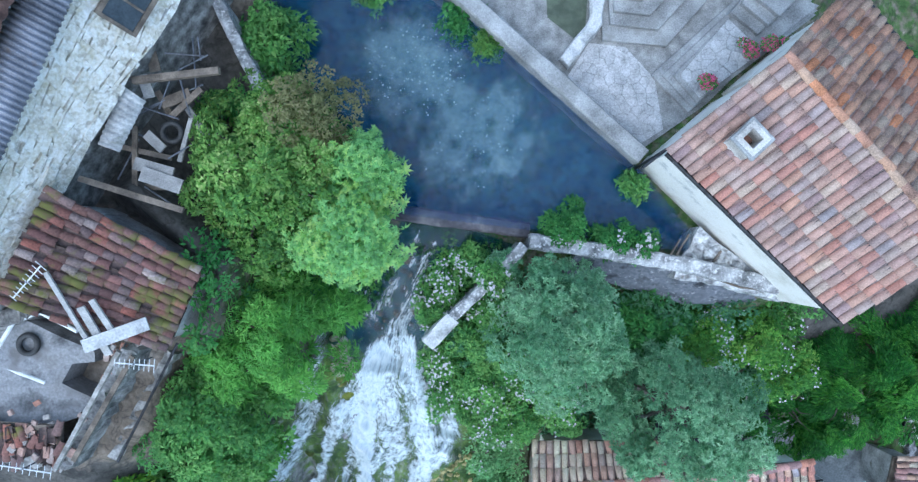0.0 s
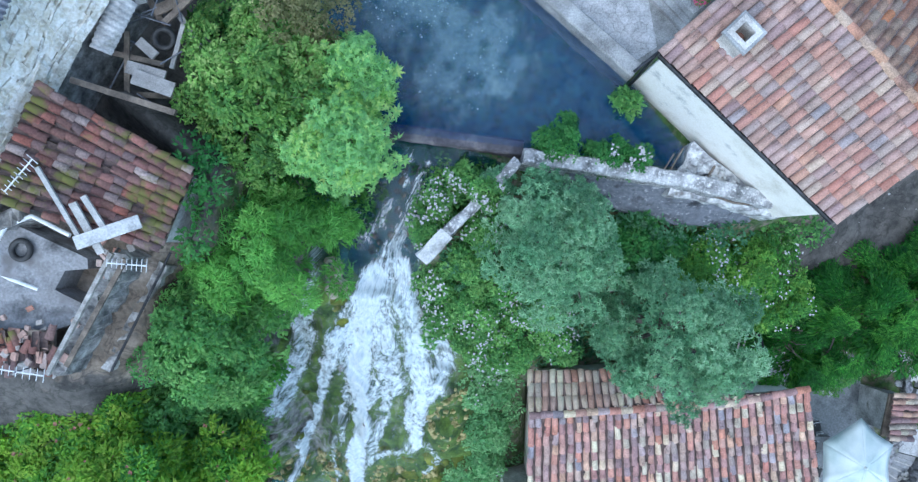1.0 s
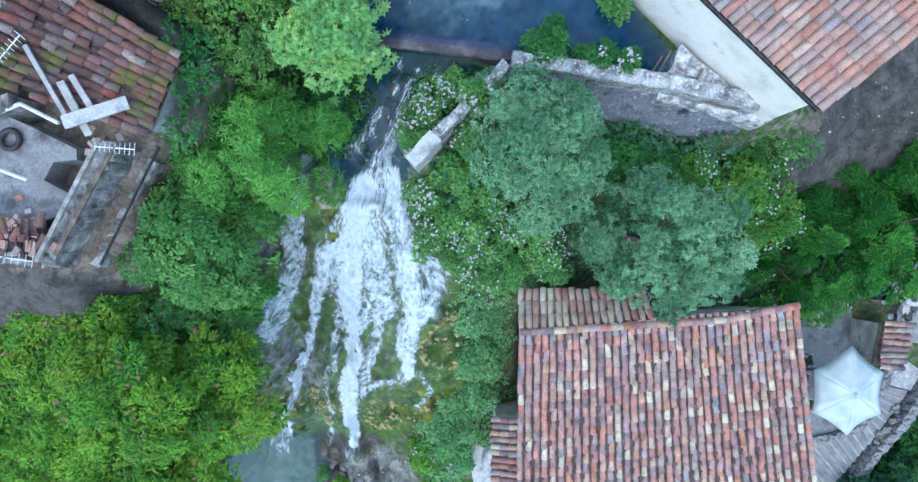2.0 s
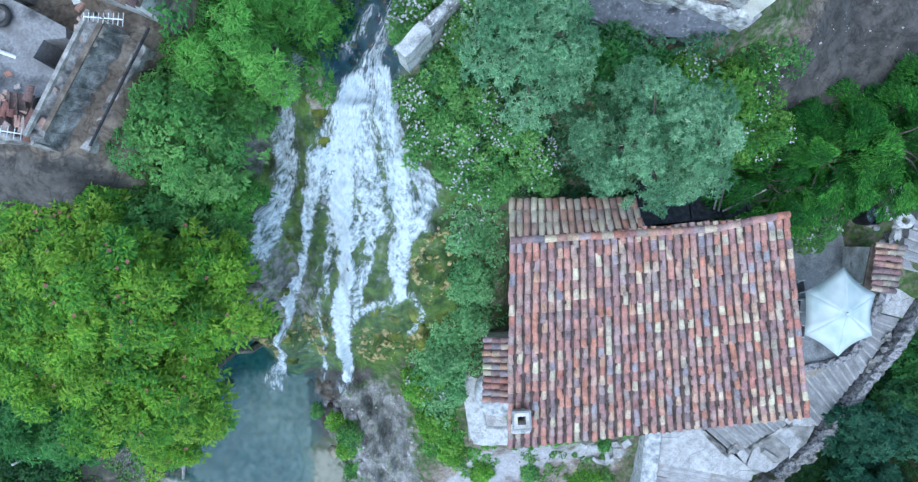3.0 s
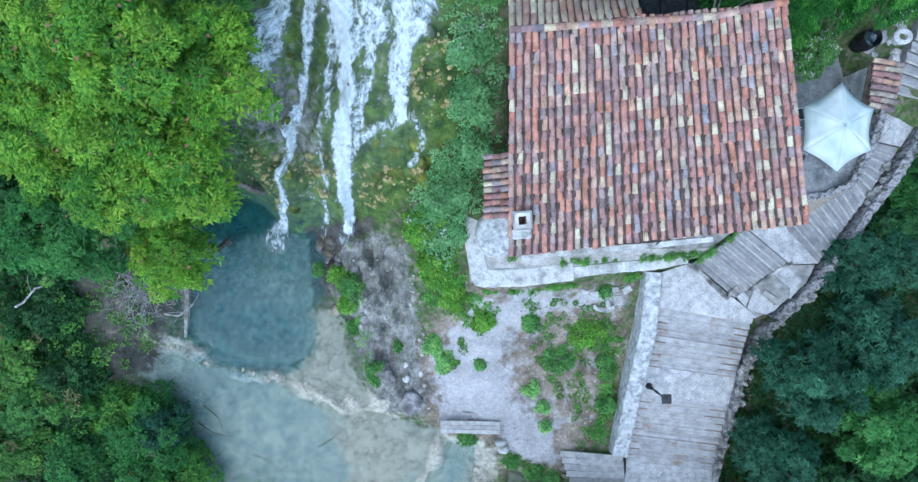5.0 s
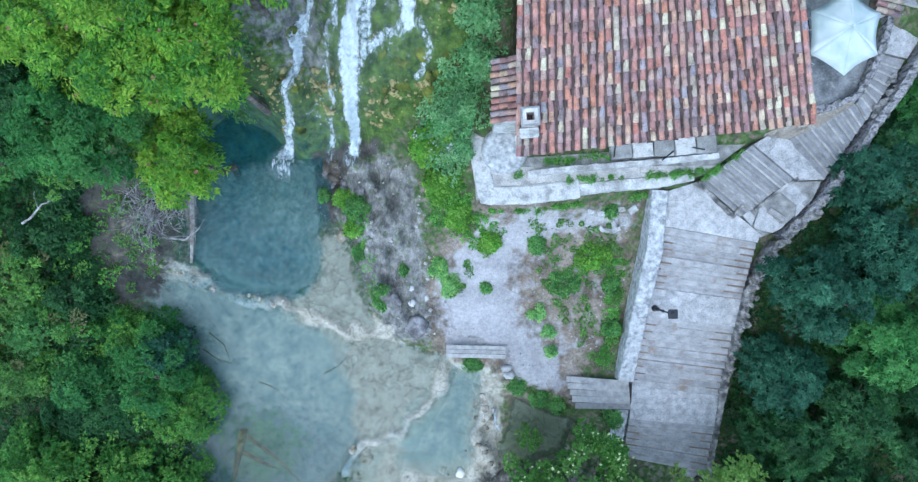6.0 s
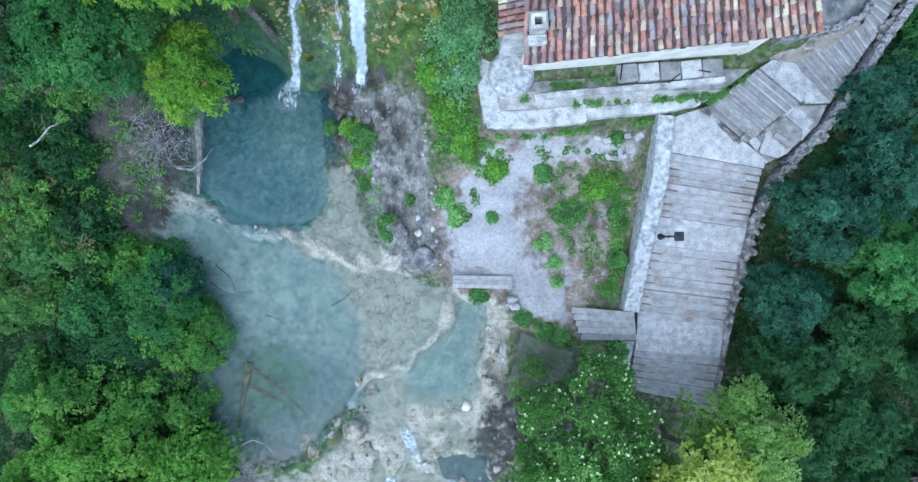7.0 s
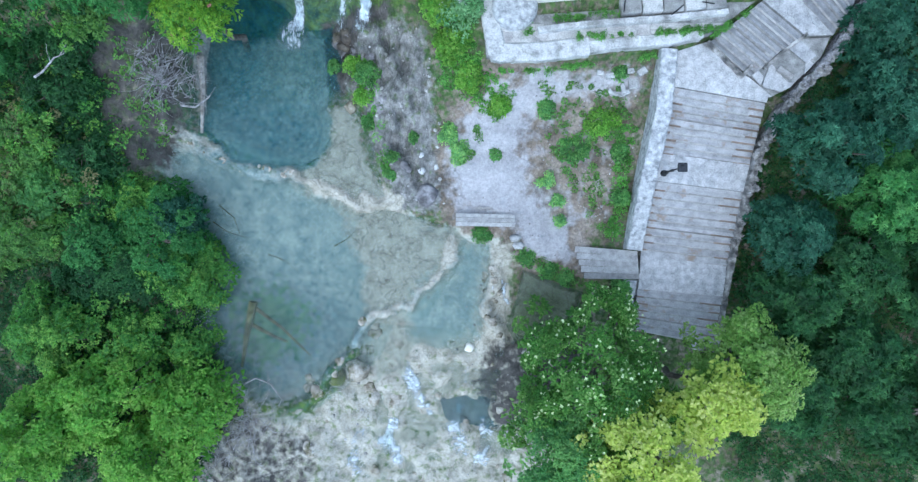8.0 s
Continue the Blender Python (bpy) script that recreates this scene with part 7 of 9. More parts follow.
flight("stairs_upper", ((9.52, -17.50), (13.66, -18.22)), ((9.40, -20.26), (13.46, -20.80)), 3.85, 2.78, 9, "log-edged steps with worn grey treads")
flight("stairs_lower", ((9.18, -21.58), (13.16, -22.06)), ((8.80, -25.02), (12.92, -25.50)), 2.75, 1.62, 10, "log-edged steps with worn grey treads")
flight("stairs_foot", ((8.68, -26.62), (12.72, -26.98)), ((8.55, -29.6), (12.6, -30.6)), 1.60, 0.6, 9, "log-edged steps running down under a tree")
flight("stairs_bend", ((13.05, -14.07), (14.87, -15.57)), ((11.20, -15.52), (12.99, -17.04)), 4.75, 3.86, 9, "log-edged steps at the bend of the path", M_STEP_D)
flight("stairs_terrace", ((16.95, -12.44), (17.35, -13.15)), ((14.58, -13.84), (16.08, -15.52)), 5.55, 4.78, 9, "worn steps fanning out below the terrace", M_STEP_D)
flight("stairs_turn", ((17.58, -10.6), (18.55, -10.83)), ((16.97, -12.42), (17.37, -13.13)), 6.1, 5.57, 7, "worn steps winding round the terrace", M_STEP_D)
flight("stairs_head", ((18.6, -5.0), (20.6, -6.2)), ((17.86, -9.34), (19.12, -9.55)), 8.2, 6.13, 12, "log-edged steps climbing beside the terrace", M_STEP_D)


def landing_at(name, poly, zs, size, seed, label):
    whole = tagged(new(name), label, "pavement", kind="structure")
    bm = bmesh.new()
    prism(bm, poly, min(zs) - 0.6, [z - 0.012 for z in zs])
    part("bedding", bm, M_JOINT, whole)
    plane = np.linalg.lstsq(np.array([(x, y, 1) for x, y in poly]), np.array(zs), rcond=None)[0]
    crazy_paving(whole, poly, lambda x, y: plane[0] * x + plane[1] * y + plane[2] + 0.004, size, M_PAVE, seed=seed)


landing_at("pavement_bend", [(9.66, -15.98), (11.0, -15.55), (12.88, -17.1), (13.8, -17.75), (13.68, -18.22), (9.54, -17.5)], [3.87] * 6, 0.95, 11, "crazy-paved landing at the bend of the path")
landing_at("pavement_middle", [(9.40, -20.26), (13.46, -20.82), (13.16, -22.06), (9.18, -21.58)], [2.77] * 4, 0.42, 12, "crazy-paved landing between two flights")
landing_at("pavement_bridge", [(8.80, -25.02), (12.92, -25.52), (12.72, -26.98), (8.68, -26.62)], [1.62] * 4, 0.27, 13, "rough crazy-paved landing at the footbridge")
landing_at("pavement_turn", [(13.07, -14.05), (13.65, -13.69), (14.56, -13.84), (16.06, -15.54), (14.89, -15.57)], [4.77] * 5, 0.42, 14, "paved turn between two flights")
landing_at("pavement_head", [(17.60, -10.56), (18.58, -10.80), (19.1, -10.0), (19.12, -9.57), (17.86, -9.36)], [6.12] * 5, 0.36, 15, "paved turn beside the terrace")
landing_at("pavement_spur", [(13.0, -17.02), (14.9, -15.6), (16.0, -15.6), (15.7, -16.4), (14.6, -17.6), (13.8, -18.0)], [3.84, 4.5, 4.65, 4.5, 4.0, 3.84], 1.5, 16, "concrete slab with a round manhole cover")
bm = bmesh.new()
bmesh.ops.create_cone(bm, cap_ends=True, segments=24, radius1=0.27, radius2=0.26, depth=0.05)
cover = tagged(part("manhole_cover", bm, M_GALV), "round worn metal manhole cover", "manhole cover")
cover.location = (13.55, -17.15, 3.875)

for line, width, low, top, material, label in (
        ([(9.30, -15.95), (9.15, -18.6), (8.78, -21.3), (8.42, -24.75)], 0.72, [2.6, 2.0, 1.4, 0.6], [4.25, 3.95, 3.1, 1.95], M_PARAPET, "broad pale stone parapet of the stairs"),
        ([(8.35, -26.2), (8.15, -28.2)], 0.65, [0.2, 0], [1.6, 1.0], M_PARAPET, "pale stone parapet below the footbridge"),
        ([(20.1, -8.2), (19.6, -9.6), (18.8, -11.1), (18.3, -12.15), (17.65, -13.3), (17.05, -14.65), (16.2, -16.25), (15.4, -17.25), (14.75, -18.0)], 0.34, [5.4, 5.2, 5, 4.6, 4.3, 3.8, 3.2, 3.0, 2.8], [7.2, 6.7, 6.5, 6.3, 5.9, 5.4, 4.9, 4.5, 4.2], M_DRYWALL, "rough grey drystone wall along the path"),
        ([(14.6, -18.2), (13.75, -20.4), (13.3, -22.2), (13.05, -25.4), (12.75, -28.6), (12.7, -30.5)], 0.30, [2.4, 2.0, 1.6, 0.8, 0.2, 0], [4.0, 3.2, 2.95, 1.85, 1.2, 0.8], M_RUBBLE, "low mossy stone edge of the stairs"),
        ([(1.42, -13.3), (1.45, -14.6), (1.75, -16.2), (3.6, -16.15), (5.7, -15.9)], 0.80, 2.6, 4.52, M_PALE, "broad pale walk on the retaining wall"), ([(5.7, -15.95), (7.2, -15.75), (9.2, -15.6), (10.6, -15.3)], 0.5, 2.8, 4.5, M_STONE, "rough retaining wall of the house terrace"),
        ([(3.5, -15.3), (5.0, -15.1), (6.2, -15.0), (8.8, -14.8), (11.6, -14.5)], 0.26, 4.0, 4.75, M_STONE, "inner stone kerb of the house terrace"),
        ([(11.02, -15.55), (11.8, -16.35), (12.55, -17.1), (12.95, -16.6)], 0.14, 3.4, 4.05, M_RUBBLE, "low dark kerb at the bend of the stairs"),
        ([(13.45, -16.75), (14.15, -16.1), (14.95, -15.48)], 0.14, 3.4, [4.25, 4.5, 4.8], M_RUBBLE, "low dark kerb beside the steps"),
        ([(13.2, -13.2), (14.7, -12.9), (15.7, -12.68), (16.65, -12.3), (17.12, -11.4), (17.5, -10.4), (17.66, -9.5), (17.8, -8.6), (17.7, -7.4)], 0.26, 4.6, [5.95, 6.0, 6.1, 6.15, 6.25, 6.4, 6.5, 6.6, 6.8], M_DRYWALL, "broken stone kerb of the terrace"),
        ([(-8.75, -5.6), (-7.95, -4.1), (-7.3, -2.9)], 0.25, 13.0, 15.0, M_RUBBLE, "retaining edge of the ruined yard")):
    tagged(rough_wall("wall_way", line, width, low, top, material, uneven=min(0.07, width * 0.14) if material == M_RUBBLE else 0.055 if material == M_DRYWALL else 0.018, step=0.16), label, "wall", kind="structure")
terrace = tagged(new("pavement_terrace"), "dark grey terrace floor under the umbrella", "pavement", kind="structure")
bm = bmesh.new()
prism(bm, [(11.4, -6.9), (17.6, -6.6), (17.65, -8.9), (17.45, -10.4), (17.05, -11.4), (16.55, -12.25), (14.7, -12.85), (13.2, -13.1)], 5.2, 5.84)
part("floor_slab", bm, mat("dark_grey_floor", [(0.13, 0.14, 0.15), (0.27, 0.28, 0.29), (0.20, 0.21, 0.22)], 1.1, 14, 0.85, 0.5, 0.02, stains=(0.38, 0.39, 0.39), stain_scale=2.2, stain_at=0.62), terrace)
bm = bmesh.new()
prism(bm, [(13.5, -13.72), (14.56, -13.82), (15.63, -13.37), (16.9, -12.45), (16.6, -12.32), (15.7, -12.72), (14.7, -12.95), (13.3, -13.25)], 4.2, [4.75, 4.82, 5.12, 5.5, 5.75, 5.5, 5.4, 5.3])
tagged(part("bank", bm, mat("dry_bank_earth", [(0.13, 0.115, 0.095), (0.30, 0.265, 0.225), (0.21, 0.185, 0.155)], 2.0, 14, 0.95, 0.8, 0.04, stains=(0.46, 0.45, 0.44), stain_scale=3.2, stain_at=0.6)), "dry earth and lime crumbs below the terrace kerb", "bank", kind="structure")
shelf = tagged(new("pavement_shelf"), "pale stone walk below the house wall", "pavement", kind="structure")
bm = bmesh.new()
prism(bm, [(1.0, -13.4), (1.3, -16.4), (3.6, -16.4), (6.0, -16.1), (9.3, -15.7), (11.1, -15.3), (13.0, -13.9), (2.9, -14.6), (2.0, -13.6)], 3.8, 4.42)
part("bedding", bm, M_JOINT, shelf)
crazy_paving(shelf, [(1.3, -16.3), (3.6, -16.3), (9.3, -15.6), (11.0, -15.2), (11.6, -14.9), (1.2, -15.0)], 4.44, 0.55, M_STONE_P, seed=21)


# ---- trees and shrubs ----
def flowering(name, label, x, y, top, radius, material, seed, **more):
    flowers = more.pop("flowers", 14)
    ob, cs, rs, rnd = tree(name, label, "shrub", x, y, top, radius, material, seed, **more)
    heads(ob, cs, rs, M_BLOSSOM, rnd, 0.035 * flowers, 8, 0.034, patch=0.95)
    return ob


# beside the upper pond
tree("tree", "dense broad-leaved tree between ruin and pond", "tree", -4.75, 1.75, 17.5, 2.45, L_OLIVE, 1, clump=0.2, leaf=0.12, width=0.055, ragged=0.55)
tree("shrub", "browning shrub in the crown of the pond trees", "shrub", -3.7, 2.75, 17.3, 1.4, L_BROWN, 2, leaf=0.09, width=0.045, clump=0.25, spray=0.36, ragged=0.7, cover=1.1, under=0.3)
tree("tree", "light green feathery tree over the weir", "tree", -2.7, 0.1, 17.3, 1.4, L_LIGHT, 3, leaf=0.115, width=0.042, rosette=6, clump=0.24, ragged=0.8, spray=0.42, cover=1.4)
tree("tree", "small light green tree at the pond edge", "tree", -2.25, 1.65, 17.2, 1.0, L_LIGHT, 4, leaf=0.115, width=0.042, rosette=6, clump=0.34, ragged=0.7, spray=0.4, cover=1.4)
tree("bamboo", "thick stand of fresh green bamboo", "bamboo", -4.75, -2.5, 16.4, 2.2, L_BAMBOO, 5, leaf=0.18, width=0.034, clump=0.24)
tree("tree", "green bushy tree beside the falls", "tree", -6.75, -4.9, 15.8, 2.1, L_MID, 6, leaf=0.12, width=0.055, clump=0.2, ragged=0.55)
tree("shrub", "leafy shrub beside the falls", "shrub", -6.3, -6.7, 12.6, 1.0, L_BAMBOO, 7, clump=0.35)
tree("shrub", "shrub on the pond bank", "shrub", -5.0, 5.3, 15.3, 1.0, L_MID, 8, clump=0.35)
tree("shrub", "dark weeds hanging over the pond coping", "shrub", 0.1, 6.15, 14.0, 0.75, L_DARK, 91, clump=0.4, base=13.3, ragged=0.6)
tree("shrub", "dark weeds hanging over the pond coping", "shrub", 0.75, 5.45, 13.9, 0.5, L_MIXED, 92, clump=0.4, base=13.3, ragged=0.6)
tree("shrub", "reeds and weeds at the pond head", "shrub", -2.4, 7.0, 14.2, 0.7, L_MID, 9, clump=0.4)
# between the pond wall and the red roof
tree("tree", "grey-green soft-crowned tree below the pond wall", "tree", 2.6, -2.25, 16.6, 2.15, L_GREY, 10, leaf=0.105, width=0.034, rosette=5, clump=0.24, spray=0.5, ragged=0.75, cover=1.3)
tree("tree", "darker grey-green tree behind the red roof", "tree", 6.15, -4.9, 15.9, 2.35, L_GREY, 11, leaf=0.105, width=0.034, rosette=5, clump=0.24, spray=0.5, ragged=0.75, cover=1.3)
tree("shrub", "dark leafy undergrowth between the trees", "shrub", 5.6, -2.2, 13.2, 1.5, L_DARK, 12, clump=0.3)
for x, y, top, r, s in ((0.6, -4.2, 12.5, 1.25, 20), (1.9, -5.4, 11.6, 1.2, 21), (-0.35, -1.2, 13.9, 0.75, 22), (0.3, -0.55, 13.9, 0.6, 221), (-0.75, -2.0, 13.8, 0.55, 222), (0.95, -1.0, 14.5, 0.5, 223), (0.9, -1.9, 13.9, 0.8, 23), (9.4, -2.9, 12.4, 1.5, 24), (7.6, -2.7, 12.5, 1.2, 25), (3.3, -5.4, 11.6, 1.0, 26), (10.8, -4.2, 11.3, 1.2, 27), (-0.55, -3.5, 12.9, 0.75, 280), (-0.35, -4.6, 12.3, 0.8, 281), (0.6, -5.3, 12.0, 0.9, 282), (1.2, -3.6, 12.8, 0.9, 283), (0.35, -2.9, 13.2, 0.7, 284), (2.6, -4.4, 12.4, 0.9, 285)):
    flowering("flowering_shrub", "leafy shrub dotted with white flower heads", x, y, top, r, L_HEDGE if s in (24, 25, 27) else L_MID, s, clump=0.34, leaf=0.11, width=0.055, flowers=28 if s in (24, 25) else 18, group="white-flowering shrubs")
for x, y, top, r, s in ((2.9, 0.45, 14.7, 0.7, 28), (4.2, 0.1, 14.5, 0.6, 29), (5.0, -0.1, 14.4, 0.5, 30)):
    flowering("flowering_shrub", "shrub with white flowers hanging over the pond", x, y, top, r, L_DARK, s, clump=0.4, leaf=0.10, width=0.045, base=13.2, flowers=6, group="white-flowering shrubs")
tree("shrub", "fern tuft growing from the pond wall", "shrub", 4.75, 1.55, 14.2, 0.42, L_MID, 31, clump=0.45, base=13.3)
for x, y, top, r, s in ((1.0, -7.4, 9.6, 1.1, 32), (1.2, -9.2, 8.4, 1.0, 33), (1.0, -11.0, 7.2, 1.1, 34), (0.2, -12.6, 6.4, 1.1, 35), (-0.6, -14.0, 5.4, 1.1, 36), (0.5, -14.2, 5.6, 0.8, 37)):
    flowering("shrub", "grey-green shrub on the bank beside the red-roofed house", x, y, top, r, L_FRESH if s == 36 else L_SAGE, s, clump=0.33, leaf=0.12, flowers=3)
# conifer hedge and its neighbours
for x, y, top, r, seed in ((11.5, -5.7, 10.8, 1.4, 40), (13.5, -5.0, 11.3, 1.8, 41), (15.5, -4.2, 11.4, 1.9, 44), (17.7, -3.0, 11.5, 1.9, 45)):
    tree("conifer", "bushy bright-tipped green conifer above the terrace", "conifer", x, y, top, r, L_CONIFER, seed, leaf=0.15, width=0.034, spray=0.42, cover=2.1, frond=2.3, clump=0.2, under=1.0, long=1.2, turn=30, group="conifers")
flowering("flowering_shrub", "shrub with white flowers beside the terrace", 14.6, -7.3, 7.8, 1.0, L_MID, 42, clump=0.35, leaf=0.12)
tree("shrub", "shrub at the corner of the plaza house", "shrub", 11.9, 4.4, 14.5, 1.5, L_MID, 43, clump=0.3)
# the wooded slope west of the falls
for x, y, top, r, material, s, label in (
        (-8.9, -8.9, 15.5, 2.2, L_BRIGHT, 50, "bright green tree tinged with red"), (-6.7, -9.6, 14.1, 1.9, L_BRIGHT, 51, "bright green tree tinged with red"),
        (-9.6, -11.6, 13.9, 2.7, L_BRIGHT, 52, "bright green tree tinged with red"), (-7.9, -12.4, 13.2, 1.7, L_BRIGHT, 53, "bright green tree tinged with red"),
        (-12.4, -10.2, 14.0, 2.7, L_BRIGHT, 54, "bright green tree tinged with red"), (-13.2, -13.8, 11.0, 2.4, L_DARK, 55, "dark broad-leaved tree on the wooded slope"),
        (-12.2, -13.0, 9.6, 1.8, L_MID, 75, "broad-leaved tree above the pool"), (-10.4, -14.9, 8.6, 1.8, L_BRIGHT, 56, "bright green tree leaning over the pool"), (-16.0, -12.5, 11.5, 2.8, L_SHADE, 57, "dark broad-leaved tree on the wooded slope"),
        (-11.6, -8.4, 14.4, 1.9, L_BRIGHT, 58, "bright green tree tinged with red"), (-10.3, -7.4, 14.5, 1.4, L_BRIGHT, 581, "bright green tree tinged with red"), (-8.2, -7.3, 13.9, 1.4, L_MID, 582, "broad-leaved tree below the ruin"), (-6.7, -8.0, 13.0, 1.1, L_MID, 583, "broad-leaved tree beside the falls"), (-14.0, -8.2, 14.6, 2.0, L_MID, 584, "broad-leaved tree below the ruin"), (-16.5, -8.5, 15.0, 3.0, L_DARK, 59, "broad-leaved tree on the wooded slope")):
    ob, cs, rs, rnd = tree("tree", label, "tree", x, y, top, r, material, s, clump=0.22, ragged=0.28, dome=0.26 if material == L_BRIGHT else 0.45, leaf=0.15, width=0.055, cover=1.9)
    if material == L_BRIGHT:
        heads(ob, cs, rs, M_SEED, rnd, 0.5, 2, 0.055, "winged_seed", "dull red winged seeds", 0.8)
# L_SHADE on the west bank: the wood's deep shade is put into leaf colour
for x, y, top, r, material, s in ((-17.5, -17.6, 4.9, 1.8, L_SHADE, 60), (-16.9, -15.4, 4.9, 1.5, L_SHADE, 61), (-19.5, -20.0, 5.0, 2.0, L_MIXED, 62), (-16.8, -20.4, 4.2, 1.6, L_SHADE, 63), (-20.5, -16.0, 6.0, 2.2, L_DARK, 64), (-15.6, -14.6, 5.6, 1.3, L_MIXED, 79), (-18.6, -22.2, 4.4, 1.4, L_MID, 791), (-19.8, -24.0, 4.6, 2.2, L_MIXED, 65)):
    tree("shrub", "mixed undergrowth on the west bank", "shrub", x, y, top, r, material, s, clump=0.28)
for x, y, top, r, material, s in ((-13.9, -24.2, 4.0, 2.7, L_DARK, 66), (-16.6, -26.0, 3.9, 2.2, L_SHADE, 67), (-12.5, -25.8, 3.6, 1.9, L_HEDGE, 68), (-15.2, -22.4, 3.6, 1.6, L_HEDGE, 69), (-13.0, -23.2, 3.7, 1.2, L_BLUE, 76)):
    tree("shrub", "large rounded bush at the water's edge", "shrub", x, y, top, r, material, s, clump=0.22, leaf=0.12, width=0.065, ragged=0.5)
for x, y, top, r, material, s in ((-15.8, -31.4, 5.6, 2.6, L_FRESH, 70), (-12.0, -32.0, 5.0, 2.0, L_FRESH, 71), (-18.2, -28.6, 4.8, 2.2, L_HEDGE, 72), (-13.6, -34.2, 5.6, 2.2, L_FRESH, 73), (-14.6, -29.0, 3.6, 1.6, L_HEDGE, 77), (-12.6, -29.4, 3.0, 1.1, L_HEDGE, 771), (-16.4, -24.6, 4.4, 1.6, L_DARK, 78), (-18.6, -33, 6, 2.6, L_FRESH, 74)):
    tree("tree", "leafy tree on the lower west bank", "tree", x, y, top, r, material, s, clump=0.2, ragged=0.6, leaf=0.16 if material == L_FRESH else 0.13, width=0.085 if material == L_FRESH else 0.07)
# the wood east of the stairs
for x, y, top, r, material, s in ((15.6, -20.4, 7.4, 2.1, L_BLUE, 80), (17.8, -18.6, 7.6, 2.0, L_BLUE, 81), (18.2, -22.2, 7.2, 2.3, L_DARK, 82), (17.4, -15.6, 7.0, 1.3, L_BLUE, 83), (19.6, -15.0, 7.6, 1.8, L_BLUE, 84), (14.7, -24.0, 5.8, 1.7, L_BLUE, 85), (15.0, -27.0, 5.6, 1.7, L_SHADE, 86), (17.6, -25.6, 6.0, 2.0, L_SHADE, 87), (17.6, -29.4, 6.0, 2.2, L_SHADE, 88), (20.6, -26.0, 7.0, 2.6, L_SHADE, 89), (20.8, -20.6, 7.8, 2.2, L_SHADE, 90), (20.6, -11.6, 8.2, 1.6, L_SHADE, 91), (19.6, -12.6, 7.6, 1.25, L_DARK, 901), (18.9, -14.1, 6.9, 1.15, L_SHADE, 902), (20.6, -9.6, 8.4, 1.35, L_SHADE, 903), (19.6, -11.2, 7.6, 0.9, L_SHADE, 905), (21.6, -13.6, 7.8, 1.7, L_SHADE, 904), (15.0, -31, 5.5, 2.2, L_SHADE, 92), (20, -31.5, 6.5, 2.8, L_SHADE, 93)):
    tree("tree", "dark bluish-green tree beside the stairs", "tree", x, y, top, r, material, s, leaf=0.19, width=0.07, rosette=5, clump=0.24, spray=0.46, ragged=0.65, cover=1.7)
tip_tree = tree("tree", "dark green tree with pale flowering tips", "tree", 6.0, -30.8, 8.0, 4.1, L_TIPPED, 95, leaf=0.15, width=0.075, clump=0.16, ragged=0.5)
tree("tree", "yellow-green tree at the foot of the stairs", "tree", 7.4, -32.9, 9.3, 2.7, L_YELLOW, 96, leaf=0.16, width=0.10, clump=0.2, ragged=0.6, spray=0.36, cover=1.3)
tree("tree", "yellow-crowned tree at the stair foot", "tree", 10.3, -30.6, 8.8, 1.6, L_YELLOW, 99, leaf=0.16, width=0.10, clump=0.24, ragged=0.6, spray=0.34, cover=1.3)
tree("tree", "light green tree with pale tips beside the stairs", "tree", 12.2, -29.8, 7.6, 2.6, L_PALE, 97, leaf=0.14, width=0.08, clump=0.22, ragged=0.55)
tree("tree", "leafy green tree at the foot of the stairs", "tree", 4.4, -33.2, 7.6, 2.2, L_MID, 98, leaf=0.14, clump=0.26)
heads(*tip_tree[:3], M_TIPS, tip_tree[3], 0.85, 5, 0.055, "flower_tip", "pale flowering tips")
